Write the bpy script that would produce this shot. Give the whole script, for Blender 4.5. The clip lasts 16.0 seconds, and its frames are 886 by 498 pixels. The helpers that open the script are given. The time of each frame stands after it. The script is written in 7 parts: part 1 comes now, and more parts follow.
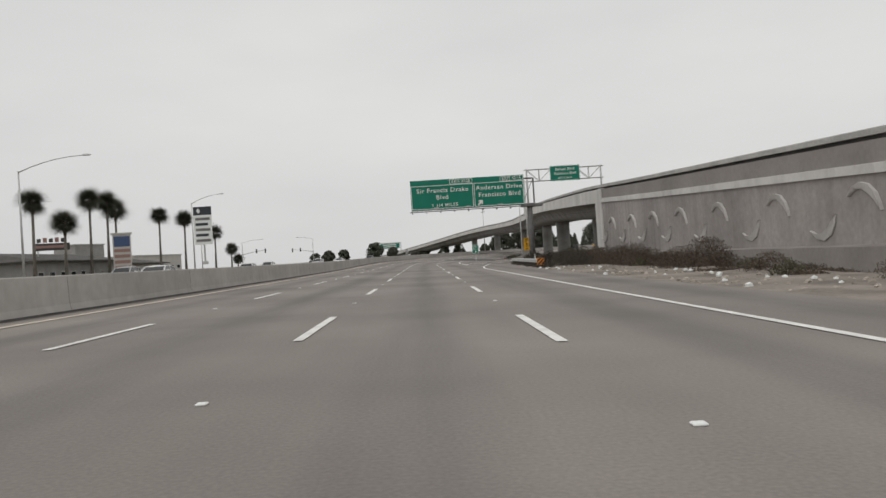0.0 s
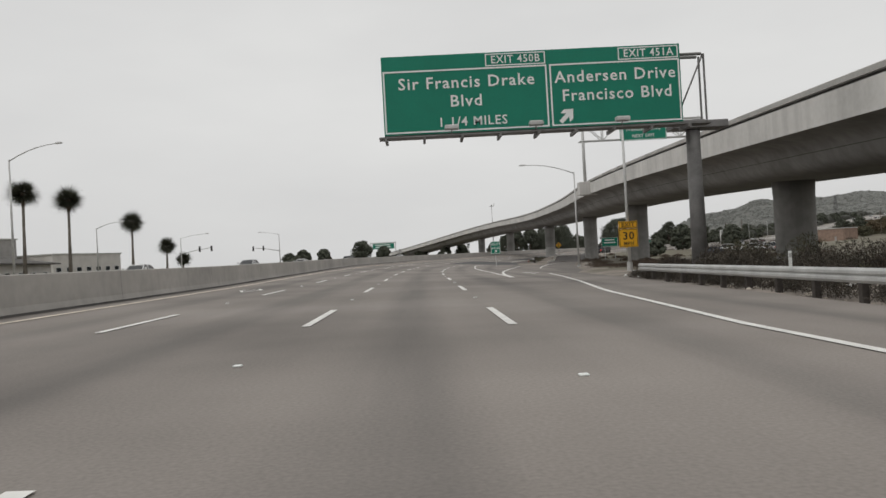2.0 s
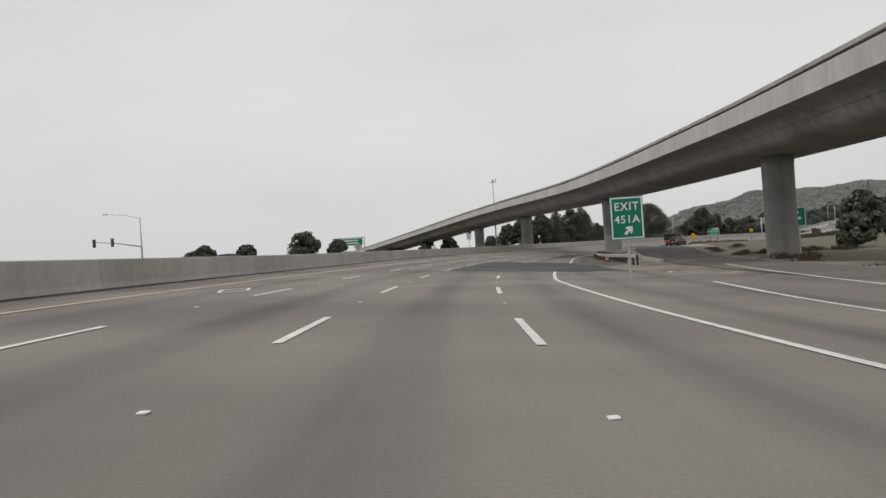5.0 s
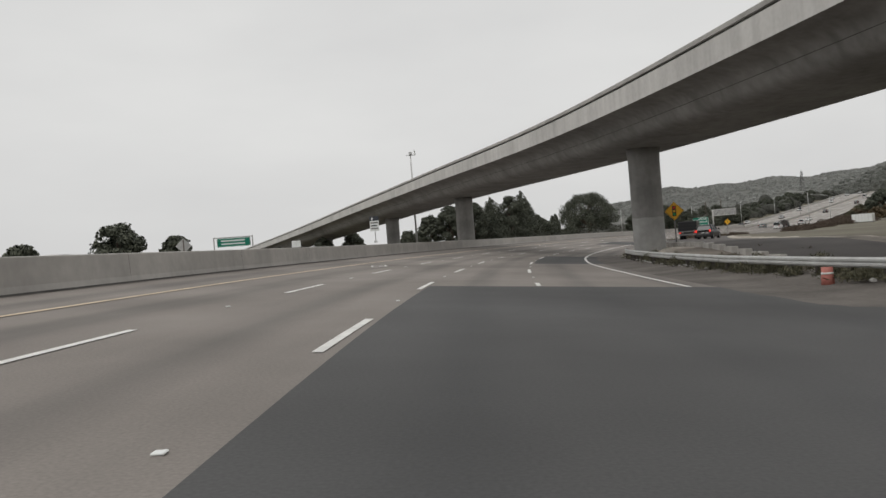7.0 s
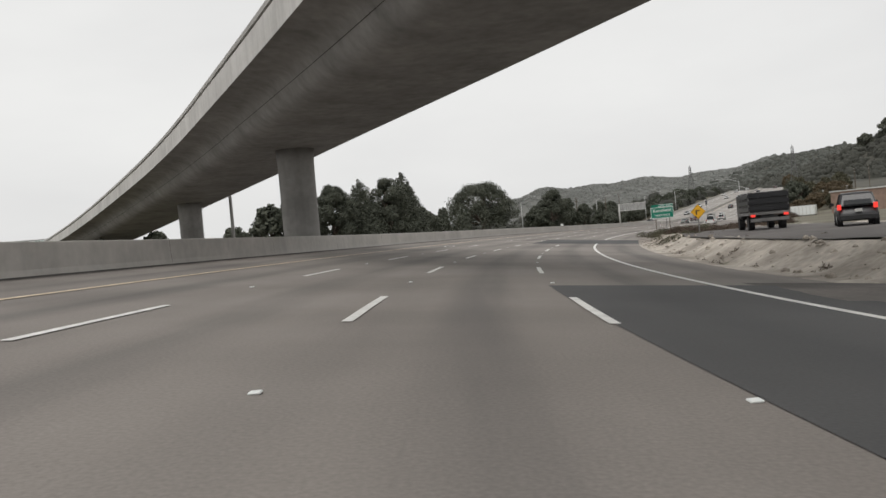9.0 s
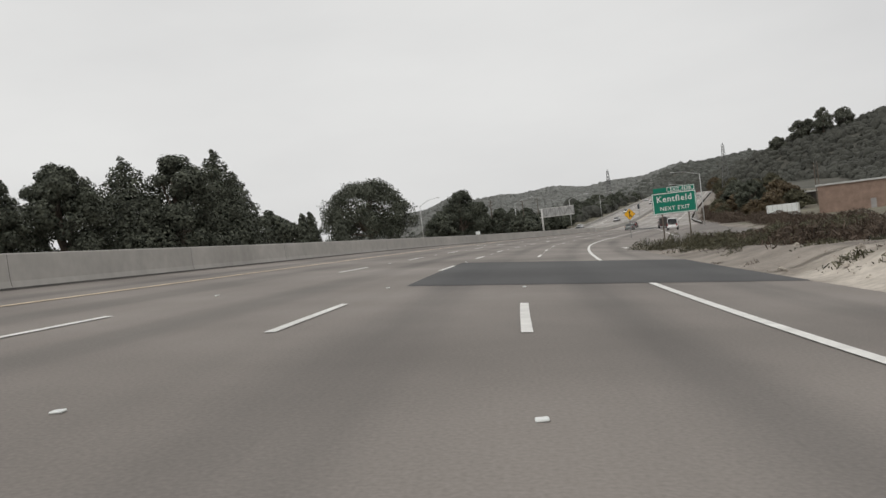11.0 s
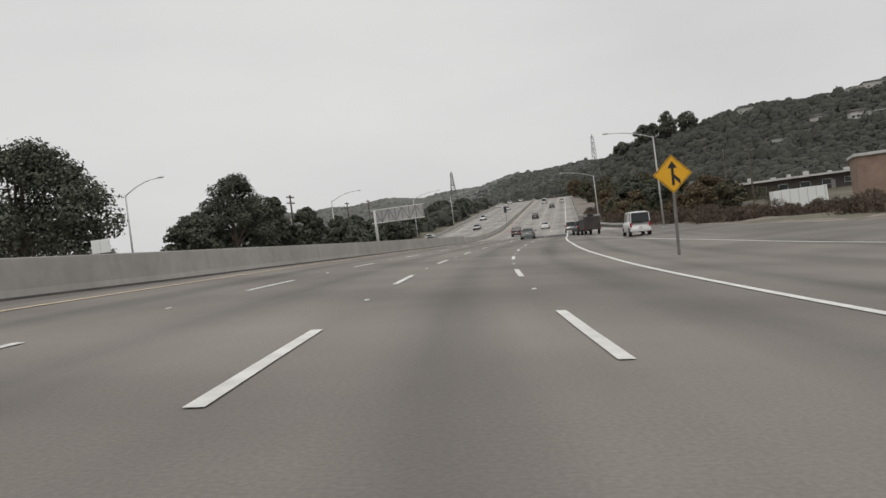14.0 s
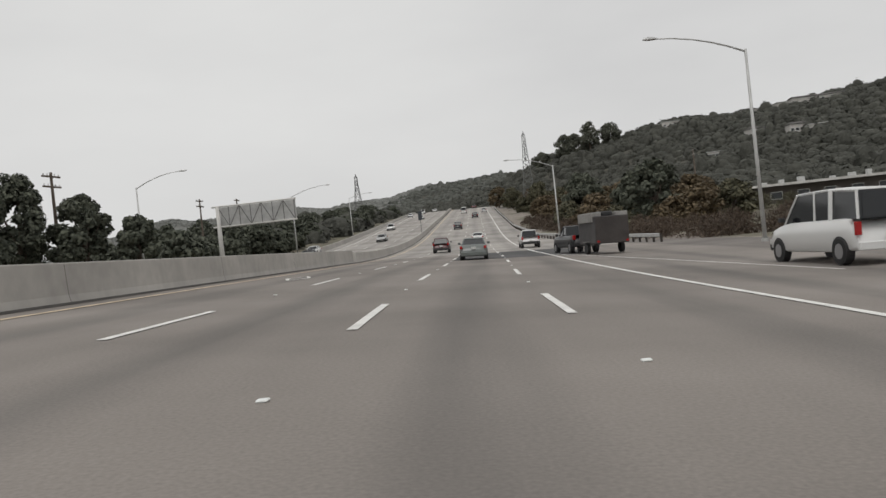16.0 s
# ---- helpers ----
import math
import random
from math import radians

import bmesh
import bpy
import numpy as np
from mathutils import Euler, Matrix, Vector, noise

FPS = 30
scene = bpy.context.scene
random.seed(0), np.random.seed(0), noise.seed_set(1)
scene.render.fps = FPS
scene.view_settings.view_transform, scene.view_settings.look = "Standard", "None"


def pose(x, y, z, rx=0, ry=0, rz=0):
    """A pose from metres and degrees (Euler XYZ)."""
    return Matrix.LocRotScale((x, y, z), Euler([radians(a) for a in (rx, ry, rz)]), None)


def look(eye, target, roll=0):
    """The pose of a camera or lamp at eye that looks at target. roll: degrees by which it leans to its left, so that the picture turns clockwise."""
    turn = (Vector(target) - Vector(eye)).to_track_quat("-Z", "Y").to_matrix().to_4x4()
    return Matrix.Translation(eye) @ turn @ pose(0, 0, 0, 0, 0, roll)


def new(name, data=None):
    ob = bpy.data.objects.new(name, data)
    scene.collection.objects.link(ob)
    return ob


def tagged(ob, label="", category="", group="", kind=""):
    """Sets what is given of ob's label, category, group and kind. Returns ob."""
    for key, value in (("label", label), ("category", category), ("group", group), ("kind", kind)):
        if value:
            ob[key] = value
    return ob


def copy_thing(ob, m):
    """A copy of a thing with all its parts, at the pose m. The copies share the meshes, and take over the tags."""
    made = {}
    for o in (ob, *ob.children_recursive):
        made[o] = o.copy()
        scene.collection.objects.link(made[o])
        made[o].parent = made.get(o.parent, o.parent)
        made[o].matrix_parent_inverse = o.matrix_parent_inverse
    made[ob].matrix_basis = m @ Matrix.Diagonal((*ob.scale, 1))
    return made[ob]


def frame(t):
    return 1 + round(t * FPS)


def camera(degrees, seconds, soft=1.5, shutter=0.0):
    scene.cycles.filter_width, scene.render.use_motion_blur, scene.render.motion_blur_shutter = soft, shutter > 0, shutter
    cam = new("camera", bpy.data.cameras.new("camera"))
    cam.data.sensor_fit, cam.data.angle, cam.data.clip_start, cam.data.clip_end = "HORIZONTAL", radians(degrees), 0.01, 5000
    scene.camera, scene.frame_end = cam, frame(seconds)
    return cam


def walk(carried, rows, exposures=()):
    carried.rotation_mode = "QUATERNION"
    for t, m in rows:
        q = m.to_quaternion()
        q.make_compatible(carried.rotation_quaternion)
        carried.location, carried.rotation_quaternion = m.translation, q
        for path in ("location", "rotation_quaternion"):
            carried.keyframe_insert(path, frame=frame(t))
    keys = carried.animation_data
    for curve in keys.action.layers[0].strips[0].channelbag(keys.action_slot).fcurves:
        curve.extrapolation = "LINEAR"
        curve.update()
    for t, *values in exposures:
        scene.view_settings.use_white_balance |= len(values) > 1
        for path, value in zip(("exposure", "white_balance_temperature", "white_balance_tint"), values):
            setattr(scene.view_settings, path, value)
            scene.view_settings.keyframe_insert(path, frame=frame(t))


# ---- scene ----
import functools
import itertools

cam = camera(59.4, 16.0, soft=1.5)
CAMERA_ROWS = [  # seconds, x, y, z, yaw to the left, pitch up, roll
    (0, 0.11, 1.791, 1.177, -1.393, 0.543, -3.622),
    (0.5, 0.12, 15.632, 1.158, -1.494, 0.572, -3.087),
    (1, 0.184, 29.422, 1.22, -1.529, 0.531, -3.263),
    (1.5, 0.218, 43.464, 1.141, -1.57, 0.618, -3.165),
    (2, 0.303, 57.847, 1.176, -1.557, 0.686, -3.143),
    (2.5, 0.349, 72.147, 1.092, -1.561, 0.738, -3.143),
    (3, 0.424, 86.354, 1.111, -1.552, 0.839, -3.141),
    (3.5, 0.426, 100.631, 1.146, -1.622, 0.915, -3.116),
    (4, 0.553, 115.027, 1.194, -1.615, 0.737, -3.342),
    (5.25, 1.864, 152.437, 1.3, -3.75, 0.35, -4),
    (6.5, 5.427, 189.123, 1.451, -6.938, -0.139, -4.688),
    (7, 7.373, 203.737, 1.39, -9.6, -0.027, -4.459),
    (7.5, 10.028, 218.091, 1.497, -12.169, -0.363, -4.332),
    (8, 13.254, 232.3, 1.403, -14.662, -0.78, -4.416),
    (8.5, 17.033, 246.173, 1.287, -16.85, -0.796, -4.835),
    (9, 21.391, 259.795, 1.172, -18.804, -0.577, -5.109),
    (10.25, 36.473, 293.541, 1.12, -23.2, -0.35, -5.75),
    (11.5, 54.729, 324.501, 1.096, -27.506, -0.215, -6.358),
    (12, 61.873, 336.817, 1.135, -29.659, -0.29, -6.22),
    (12.5, 69.195, 348.744, 1.198, -31.82, -0.374, -6.505),
    (13, 76.725, 360.205, 1.141, -33.89, -0.564, -6.748),
    (13.5, 84.557, 371.334, 1.144, -36.006, -0.552, -7.03),
    (14, 92.612, 381.934, 1.092, -37.873, -0.521, -7.292),
    (14.5, 100.92, 392.157, 1.095, -39.778, -0.355, -7.048),
    (15, 109.522, 402.109, 1.135, -41.397, -0.285, -6.968),
    (15.5, 118.439, 411.853, 1.17, -43.017, -0.296, -6.495),
    (16, 127.543, 421.425, 1.204, -44.635, -0.294, -6.114),
]
PATH = []
for row in CAMERA_ROWS:
    eye = Vector(row[1:4])
    yaw_a, pitch_a = radians(row[4]), radians(row[5])
    ahead = Vector((-math.sin(yaw_a) * math.cos(pitch_a), math.cos(yaw_a) * math.cos(pitch_a), math.sin(pitch_a)))
    PATH.append((row[0], look(eye, eye + ahead * 10, row[6])))
walk(cam, PATH, exposures=[(0, 0.0), (7.5, 0.0), (8.5, 0.17), (9.3, 0.22), (11.3, 0.05), (12.5, 0.0), (16, 0.0)])

# ---- light: an overcast sky and a very soft sun ----
world = bpy.data.worlds.new("overcast_sky")
scene.world = world
world.use_nodes = True
wn, wl = world.node_tree.nodes, world.node_tree.links
wn.clear()
w_out = wn.new("ShaderNodeOutputWorld")
w_bg = wn.new("ShaderNodeBackground")
w_sky = wn.new("ShaderNodeTexSky")
w_sky.sky_type = "NISHITA"
w_sky.sun_disc = False
w_sky.sun_elevation = radians(48)
w_sky.sun_rotation = radians(242)
w_sky.dust_density = 5.0
w_grey = wn.new("ShaderNodeHueSaturation")
w_grey.inputs["Saturation"].default_value = 0.05
w_grey.inputs["Value"].default_value = 0.09
w_tc = wn.new("ShaderNodeTexCoord")
w_map = wn.new("ShaderNodeMapping")
w_map.inputs["Scale"].default_value = (1.0, 1.0, 3.0)
w_noise = wn.new("ShaderNodeTexNoise")
w_noise.inputs["Scale"].default_value = 1.6
w_noise.inputs["Detail"].default_value = 5.0
w_noise.inputs["Roughness"].default_value = 0.5
w_ramp = wn.new("ShaderNodeValToRGB")
w_ramp.color_ramp.elements[0].position, w_ramp.color_ramp.elements[0].color = 0.3, (0.66, 0.66, 0.66, 1)
w_ramp.color_ramp.elements[1].position, w_ramp.color_ramp.elements[1].color = 0.72, (0.79, 0.79, 0.78, 1)
w_mix = wn.new("ShaderNodeMix")
w_mix.data_type = "RGBA"
w_mix.inputs["Factor"].default_value = 0.88
wl.new(w_tc.outputs["Generated"], w_map.inputs["Vector"])
wl.new(w_map.outputs["Vector"], w_noise.inputs["Vector"])
wl.new(w_noise.outputs["Fac"], w_ramp.inputs["Fac"])
wl.new(w_sky.outputs["Color"], w_grey.inputs["Color"])
wl.new(w_grey.outputs["Color"], w_mix.inputs["A"])
wl.new(w_ramp.outputs["Color"], w_mix.inputs["B"])
wl.new(w_mix.outputs["Result"], w_bg.inputs["Color"])
w_bg.inputs["Strength"].default_value = 1.0
wl.new(w_bg.outputs["Background"], w_out.inputs["Surface"])

sun_data = bpy.data.lights.new("sun", "SUN")
sun_data.energy, sun_data.angle, sun_data.color = 0.75, radians(30), (1.0, 0.97, 0.93)
sun = new("sun", sun_data)
sun.matrix_world = look((0, 0, 60), (26, 14, 0))
scene.view_settings.exposure = 0.0

# ---- materials ----


def mat(name, color, rough=0.8, var=0.25, scale=1.0, fine=18.0, bump=0.15, metal=0.0, coords="Object", tint=None, spec=0.4, streak=0.0):
    """A surface with stains at one scale and grain at a finer one."""
    m = bpy.data.materials.new(name)
    m.use_nodes = True
    n, l = m.node_tree.nodes, m.node_tree.links
    b = n["Principled BSDF"]
    b.inputs["Roughness"].default_value, b.inputs["Metallic"].default_value = rough, metal
    b.inputs["Specular IOR Level"].default_value = spec
    tc = n.new("ShaderNodeTexCoord")
    big, small = n.new("ShaderNodeTexNoise"), n.new("ShaderNodeTexNoise")
    big.inputs["Scale"].default_value, big.inputs["Detail"].default_value = scale, 6.0
    small.inputs["Scale"].default_value, small.inputs["Detail"].default_value = fine, 3.0
    l.new(tc.outputs[coords], big.inputs["Vector"])
    l.new(tc.outputs[coords], small.inputs["Vector"])
    mix = n.new("ShaderNodeMix")
    mix.data_type = "RGBA"
    lo = tuple(c * (1 - var) for c in color)
    hi = tuple(min(1.0, c * (1 + var)) for c in (tint or color))
    mix.inputs["A"].default_value, mix.inputs["B"].default_value = (*lo, 1), (*hi, 1)
    ramp = n.new("ShaderNodeMapRange")
    ramp.inputs["From Min"].default_value, ramp.inputs["From Max"].default_value = 0.3, 0.7
    l.new(big.outputs["Fac"], ramp.inputs["Value"])
    l.new(ramp.outputs["Result"], mix.inputs["Factor"])
    grain = n.new("ShaderNodeMix")
    grain.data_type, grain.blend_type = "RGBA", "OVERLAY"
    grain.inputs["Factor"].default_value = min(1.0, var * 1.6)
    l.new(mix.outputs["Result"], grain.inputs["A"])
    l.new(small.outputs["Color"], grain.inputs["B"])
    bw = n.new("ShaderNodeRGBToBW")
    l.new(small.outputs["Color"], bw.inputs["Color"])
    l.new(bw.outputs["Val"], grain.inputs["B"])
    out = grain.outputs["Result"]
    if streak:
        # run-off streaks down the face
        mp, run = n.new("ShaderNodeMapping"), n.new("ShaderNodeTexNoise")
        mp.inputs["Scale"].default_value = (1.0, 1.0, 0.07)
        run.inputs["Scale"].default_value, run.inputs["Detail"].default_value = 1.3, 5.0
        l.new(tc.outputs[coords], mp.inputs["Vector"])
        l.new(mp.outputs["Vector"], run.inputs["Vector"])
        fade = n.new("ShaderNodeMapRange")
        fade.inputs["From Min"].default_value, fade.inputs["From Max"].default_value = 0.34, 0.56
        fade.inputs["To Min"].default_value, fade.inputs["To Max"].default_value = 1.0 - streak, 1.0
        l.new(run.outputs["Fac"], fade.inputs["Value"])
        mul = n.new("ShaderNodeMix")
        mul.data_type, mul.blend_type = "RGBA", "MULTIPLY"
        mul.inputs["Factor"].default_value = 1.0
        l.new(out, mul.inputs["A"])
        l.new(fade.outputs["Result"], mul.inputs["B"])
        out = mul.outputs["Result"]
    l.new(out, b.inputs["Base Color"])
    if bump:
        bp = n.new("ShaderNodeBump")
        bp.inputs["Strength"].default_value, bp.inputs["Distance"].default_value = bump, 0.02
        l.new(small.outputs["Fac"], bp.inputs["Height"])
        l.new(bp.outputs["Normal"], b.inputs["Normal"])
    return m


def plain(name, color, rough=0.5, metal=0.0, coat=0.0):
    m = bpy.data.materials.new(name)
    m.use_nodes = True
    b = m.node_tree.nodes["Principled BSDF"]
    b.inputs["Base Color"].default_value = (*color, 1)
    b.inputs["Roughness"].default_value, b.inputs["Metallic"].default_value = rough, metal
    b.inputs["Coat Weight"].default_value = coat
    return m


def leafy(name, dark, light):
    """Foliage: each leaf clump takes its own shade."""
    m = bpy.data.materials.new(name)
    m.use_nodes = True
    n, l = m.node_tree.nodes, m.node_tree.links
    b = n["Principled BSDF"]
    b.inputs["Roughness"].default_value = 0.75
    b.inputs["Specular IOR Level"].default_value = 0.2
    g = n.new("ShaderNodeNewGeometry")
    mix = n.new("ShaderNodeMix")
    mix.data_type = "RGBA"
    mix.inputs["A"].default_value, mix.inputs["B"].default_value = (*dark, 1), (*light, 1)
    l.new(g.outputs["Random Per Island"], mix.inputs["Factor"])
    l.new(mix.outputs["Result"], b.inputs["Base Color"])
    return m


def scrub_mat(name, dark, light):
    """Dense scrub seen from afar: each bush its own shade, with leafy mottling and relief."""
    m = leafy(name, dark, light)
    n, l = m.node_tree.nodes, m.node_tree.links
    b = n["Principled BSDF"]
    mix = b.inputs["Base Color"].links[0].from_node
    tc, nz = n.new("ShaderNodeTexCoord"), n.new("ShaderNodeTexNoise")
    nz.inputs["Scale"].default_value, nz.inputs["Detail"].default_value = 0.9, 6.0
    l.new(tc.outputs["Object"], nz.inputs["Vector"])
    over = n.new("ShaderNodeMix")
    over.data_type, over.blend_type = "RGBA", "OVERLAY"
    over.inputs["Factor"].default_value = 0.25
    l.new(mix.outputs["Result"], over.inputs["A"])
    l.new(nz.outputs["Fac"], over.inputs["B"])
    l.new(over.outputs["Result"], b.inputs["Base Color"])
    bp = n.new("ShaderNodeBump")
    bp.inputs["Strength"].default_value, bp.inputs["Distance"].default_value = 0.45, 0.8
    l.new(nz.outputs["Fac"], bp.inputs["Height"])
    l.new(bp.outputs["Normal"], b.inputs["Normal"])
    return m


def pavement_mat(name, base, track, rough=0.9, joint=0.0):
    """Road surface laid out by u = metres across, v = metres along: darker oil lines along the lane middles, long streaks, grain."""
    m = bpy.data.materials.new(name)
    m.use_nodes = True
    n, l = m.node_tree.nodes, m.node_tree.links
    b = n["Principled BSDF"]
    b.inputs["Roughness"].default_value = rough
    b.inputs["Specular IOR Level"].default_value = 0.3
    uv = n.new("ShaderNodeUVMap")
    uv.uv_map = "road"
    sep = n.new("ShaderNodeSeparateXYZ")
    l.new(uv.outputs["UV"], sep.inputs["Vector"])

    def math_node(op, a, v):
        k = n.new("ShaderNodeMath")
        k.operation = op
        l.new(a, k.inputs[0])
        if v is not None:
            k.inputs[1].default_value = v
        return k.outputs[0]

    lane = math_node("COSINE", math_node("MULTIPLY", sep.outputs["X"], 2 * math.pi / 3.66), None)
    lane = math_node("POWER", math_node("MAXIMUM", lane, 0.0), 1.5)
    stretch = n.new("ShaderNodeMapping")
    stretch.inputs["Scale"].default_value = (0.8, 0.045, 1)
    l.new(uv.outputs["UV"], stretch.inputs["Vector"])
    streak = n.new("ShaderNodeTexNoise")
    streak.inputs["Scale"].default_value, streak.inputs["Detail"].default_value = 1.0, 6.0
    l.new(stretch.outputs["Vector"], streak.inputs["Vector"])
    blotch, grain = n.new("ShaderNodeTexNoise"), n.new("ShaderNodeTexNoise")
    blotch.inputs["Scale"].default_value, blotch.inputs["Detail"].default_value = 0.12, 5.0
    grain.inputs["Scale"].default_value, grain.inputs["Detail"].default_value = 26.0, 5.0
    l.new(uv.outputs["UV"], blotch.inputs["Vector"])
    l.new(uv.outputs["UV"], grain.inputs["Vector"])
    k = n.new("ShaderNodeMath")
    k.operation = "MULTIPLY"
    l.new(lane, k.inputs[0])
    l.new(streak.outputs["Fac"], k.inputs[1])
    fac = n.new("ShaderNodeMath")
    fac.operation = "MULTIPLY_ADD"
    l.new(k.outputs[0], fac.inputs[0])
    fac.inputs[1].default_value = 1.1
    l.new(math_node("MULTIPLY", math_node("SUBTRACT", streak.outputs["Fac"], 0.45), 0.9), fac.inputs[2])
    mix = n.new("ShaderNodeMix")
    mix.data_type = "RGBA"
    mix.inputs["A"].default_value, mix.inputs["B"].default_value = (*base, 1), (*track, 1)
    l.new(fac.outputs[0], mix.inputs["Factor"])
    over = n.new("ShaderNodeMix")
    over.data_type, over.blend_type = "RGBA", "OVERLAY"
    over.inputs["Factor"].default_value = 0.6
    l.new(mix.outputs["Result"], over.inputs["A"])
    l.new(blotch.outputs["Fac"], over.inputs["B"])
    over2 = n.new("ShaderNodeMix")
    over2.data_type, over2.blend_type = "RGBA", "OVERLAY"
    over2.inputs["Factor"].default_value = 0.28
    l.new(over.outputs["Result"], over2.inputs["A"])
    l.new(grain.outputs["Fac"], over2.inputs["B"])
    l.new(over2.outputs["Result"], b.inputs["Base Color"])
    bp = n.new("ShaderNodeBump")
    bp.inputs["Strength"].default_value, bp.inputs["Distance"].default_value = 0.25, 0.01
    l.new(grain.outputs["Fac"], bp.inputs["Height"])
    l.new(bp.outputs["Normal"], b.inputs["Normal"])
    return m


M_ROAD = pavement_mat("worn_concrete_road", (0.232, 0.209, 0.19), (0.14, 0.129, 0.12))
M_CLIMB = pavement_mat("pale_concrete_road", (0.34, 0.318, 0.295), (0.25, 0.236, 0.222))
M_PATCH = pavement_mat("fresh_asphalt", (0.088, 0.087, 0.087), (0.072, 0.072, 0.073))
M_SIDE = pavement_mat("side_road_asphalt", (0.125, 0.115, 0.108), (0.11, 0.102, 0.096))
M_SHOULDER = pavement_mat("shoulder_asphalt", (0.185, 0.168, 0.155), (0.165, 0.152, 0.141))
M_STRIPE = mat("white_road_paint", (0.72, 0.71, 0.68), 0.7, 0.14, 2.0, 30.0, 0.05)
M_YELLOW = mat("faded_yellow_road_paint", (0.62, 0.5, 0.36), 0.7, 0.18, 2.0, 30.0, 0.05)
M_PALEYELLOW = mat("worn_pale_road_paint", (0.62, 0.55, 0.46), 0.7, 0.2, 2.0, 30.0, 0.05)
M_CONC = mat("barrier_concrete", (0.43, 0.41, 0.383), 0.9, 0.13, 0.3, 2.5, 0.1, streak=0.07)
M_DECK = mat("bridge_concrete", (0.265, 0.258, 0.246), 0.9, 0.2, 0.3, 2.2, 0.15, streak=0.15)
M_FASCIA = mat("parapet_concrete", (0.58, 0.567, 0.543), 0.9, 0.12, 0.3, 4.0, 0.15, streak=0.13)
M_WALL = mat("wall_concrete", (0.31, 0.285, 0.27), 0.9, 0.2, 0.2, 4.0, 0.2, streak=0.15)
M_WALLDARK = mat("wall_band_concrete", (0.25, 0.23, 0.215), 0.9, 0.14, 0.3, 5.0, 0.2)
# paler than the wall, so its colour holds the light on the ledges
M_RELIEF = mat("lit_relief_concrete", (0.5, 0.48, 0.46), 0.9, 0.1, 0.8, 8.0, 0.1)
M_RAIL = mat("weathered_rail_concrete", (0.3, 0.29, 0.275), 0.9, 0.25, 0.5, 7.0, 0.2)
M_TOPRAIL = mat("top_rail_concrete", (0.4, 0.39, 0.37), 0.9, 0.2, 0.5, 7.0, 0.2)
# for dark joints and the barrier's foot line; paints shade under the top rail
M_DARKLINE = mat("dark_line_and_shade", (0.07, 0.065, 0.06), 0.95, 0.3, 1.0, 14.0, 0.3)
M_DIRTYSHOULDER = mat("dirty_shoulder", (0.13, 0.117, 0.105), 0.95, 0.35, 0.5, 9.0, 0.4)
M_PAINTBAND = mat("grey_cover_paint", (0.355, 0.35, 0.335), 0.85, 0.16, 0.4, 2.5, 0.1)
M_SAND = mat("sandy_bank", (0.31, 0.27, 0.225), 0.95, 0.35, 0.3, 4.0, 0.6, tint=(0.42, 0.38, 0.33))
M_DIRT = mat("dry_dirt", (0.19, 0.165, 0.14), 0.95, 0.3, 0.35, 6.0, 0.5, tint=(0.25, 0.22, 0.19))
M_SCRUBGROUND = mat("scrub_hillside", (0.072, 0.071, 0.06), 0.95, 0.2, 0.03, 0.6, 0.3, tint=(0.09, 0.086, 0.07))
# ground of the far ridge, distance haze mixed into its colour
M_FARGROUND = mat("far_ridge_hazed", (0.165, 0.168, 0.157), 0.95, 0.1, 0.03, 0.6, 0.2, tint=(0.175, 0.176, 0.163))
M_GRASS = mat("dry_grass_ground", (0.17, 0.147, 0.11), 0.95, 0.35, 0.05, 3.0, 0.6, tint=(0.14, 0.132, 0.096))
M_STEEL = mat("galvanised_steel", (0.5, 0.5, 0.49), 0.55, 0.14, 1.5, 20.0, 0.05, metal=0.3)
M_DARKSTEEL = mat("weathered_steel", (0.2, 0.195, 0.19), 0.6, 0.2, 2.0, 20.0, 0.05, metal=0.4)
M_GREEN = mat("green_sign_sheeting", (0.004, 0.195, 0.125), 0.6, 0.08, 0.6, 12.0, 0.0)
M_WHITE = plain("white_sign_sheeting", (0.78, 0.8, 0.78), 0.45)
M_AMBER = mat("yellow_sign_sheeting", (0.8, 0.42, 0.02), 0.45, 0.06, 1.0, 12.0, 0.0)
M_BLACK = plain("black_paint", (0.015, 0.015, 0.015), 0.5)
M_LEAF = leafy("dark_leaves", (0.043, 0.049, 0.038), (0.135, 0.143, 0.108))
M_LEAF2 = leafy("olive_leaves", (0.045, 0.045, 0.03), (0.15, 0.14, 0.09))
M_GUM = leafy("eucalyptus_leaves", (0.07, 0.076, 0.06), (0.17, 0.172, 0.135))
M_RUST = leafy("rust_leaves", (0.07, 0.054, 0.036), (0.165, 0.125, 0.075))
M_PALM = leafy("palm_fronds", (0.03, 0.034, 0.026), (0.1, 0.1, 0.07))
M_DRY = leafy("dry_brush", (0.05, 0.038, 0.03), (0.155, 0.118, 0.09))
M_BARK = mat("bark", (0.13, 0.105, 0.085), 0.95, 0.3, 1.5, 14.0, 0.5)
M_PALMBARK = mat("palm_trunk", (0.2, 0.18, 0.155), 0.95, 0.25, 1.5, 10.0, 0.5)

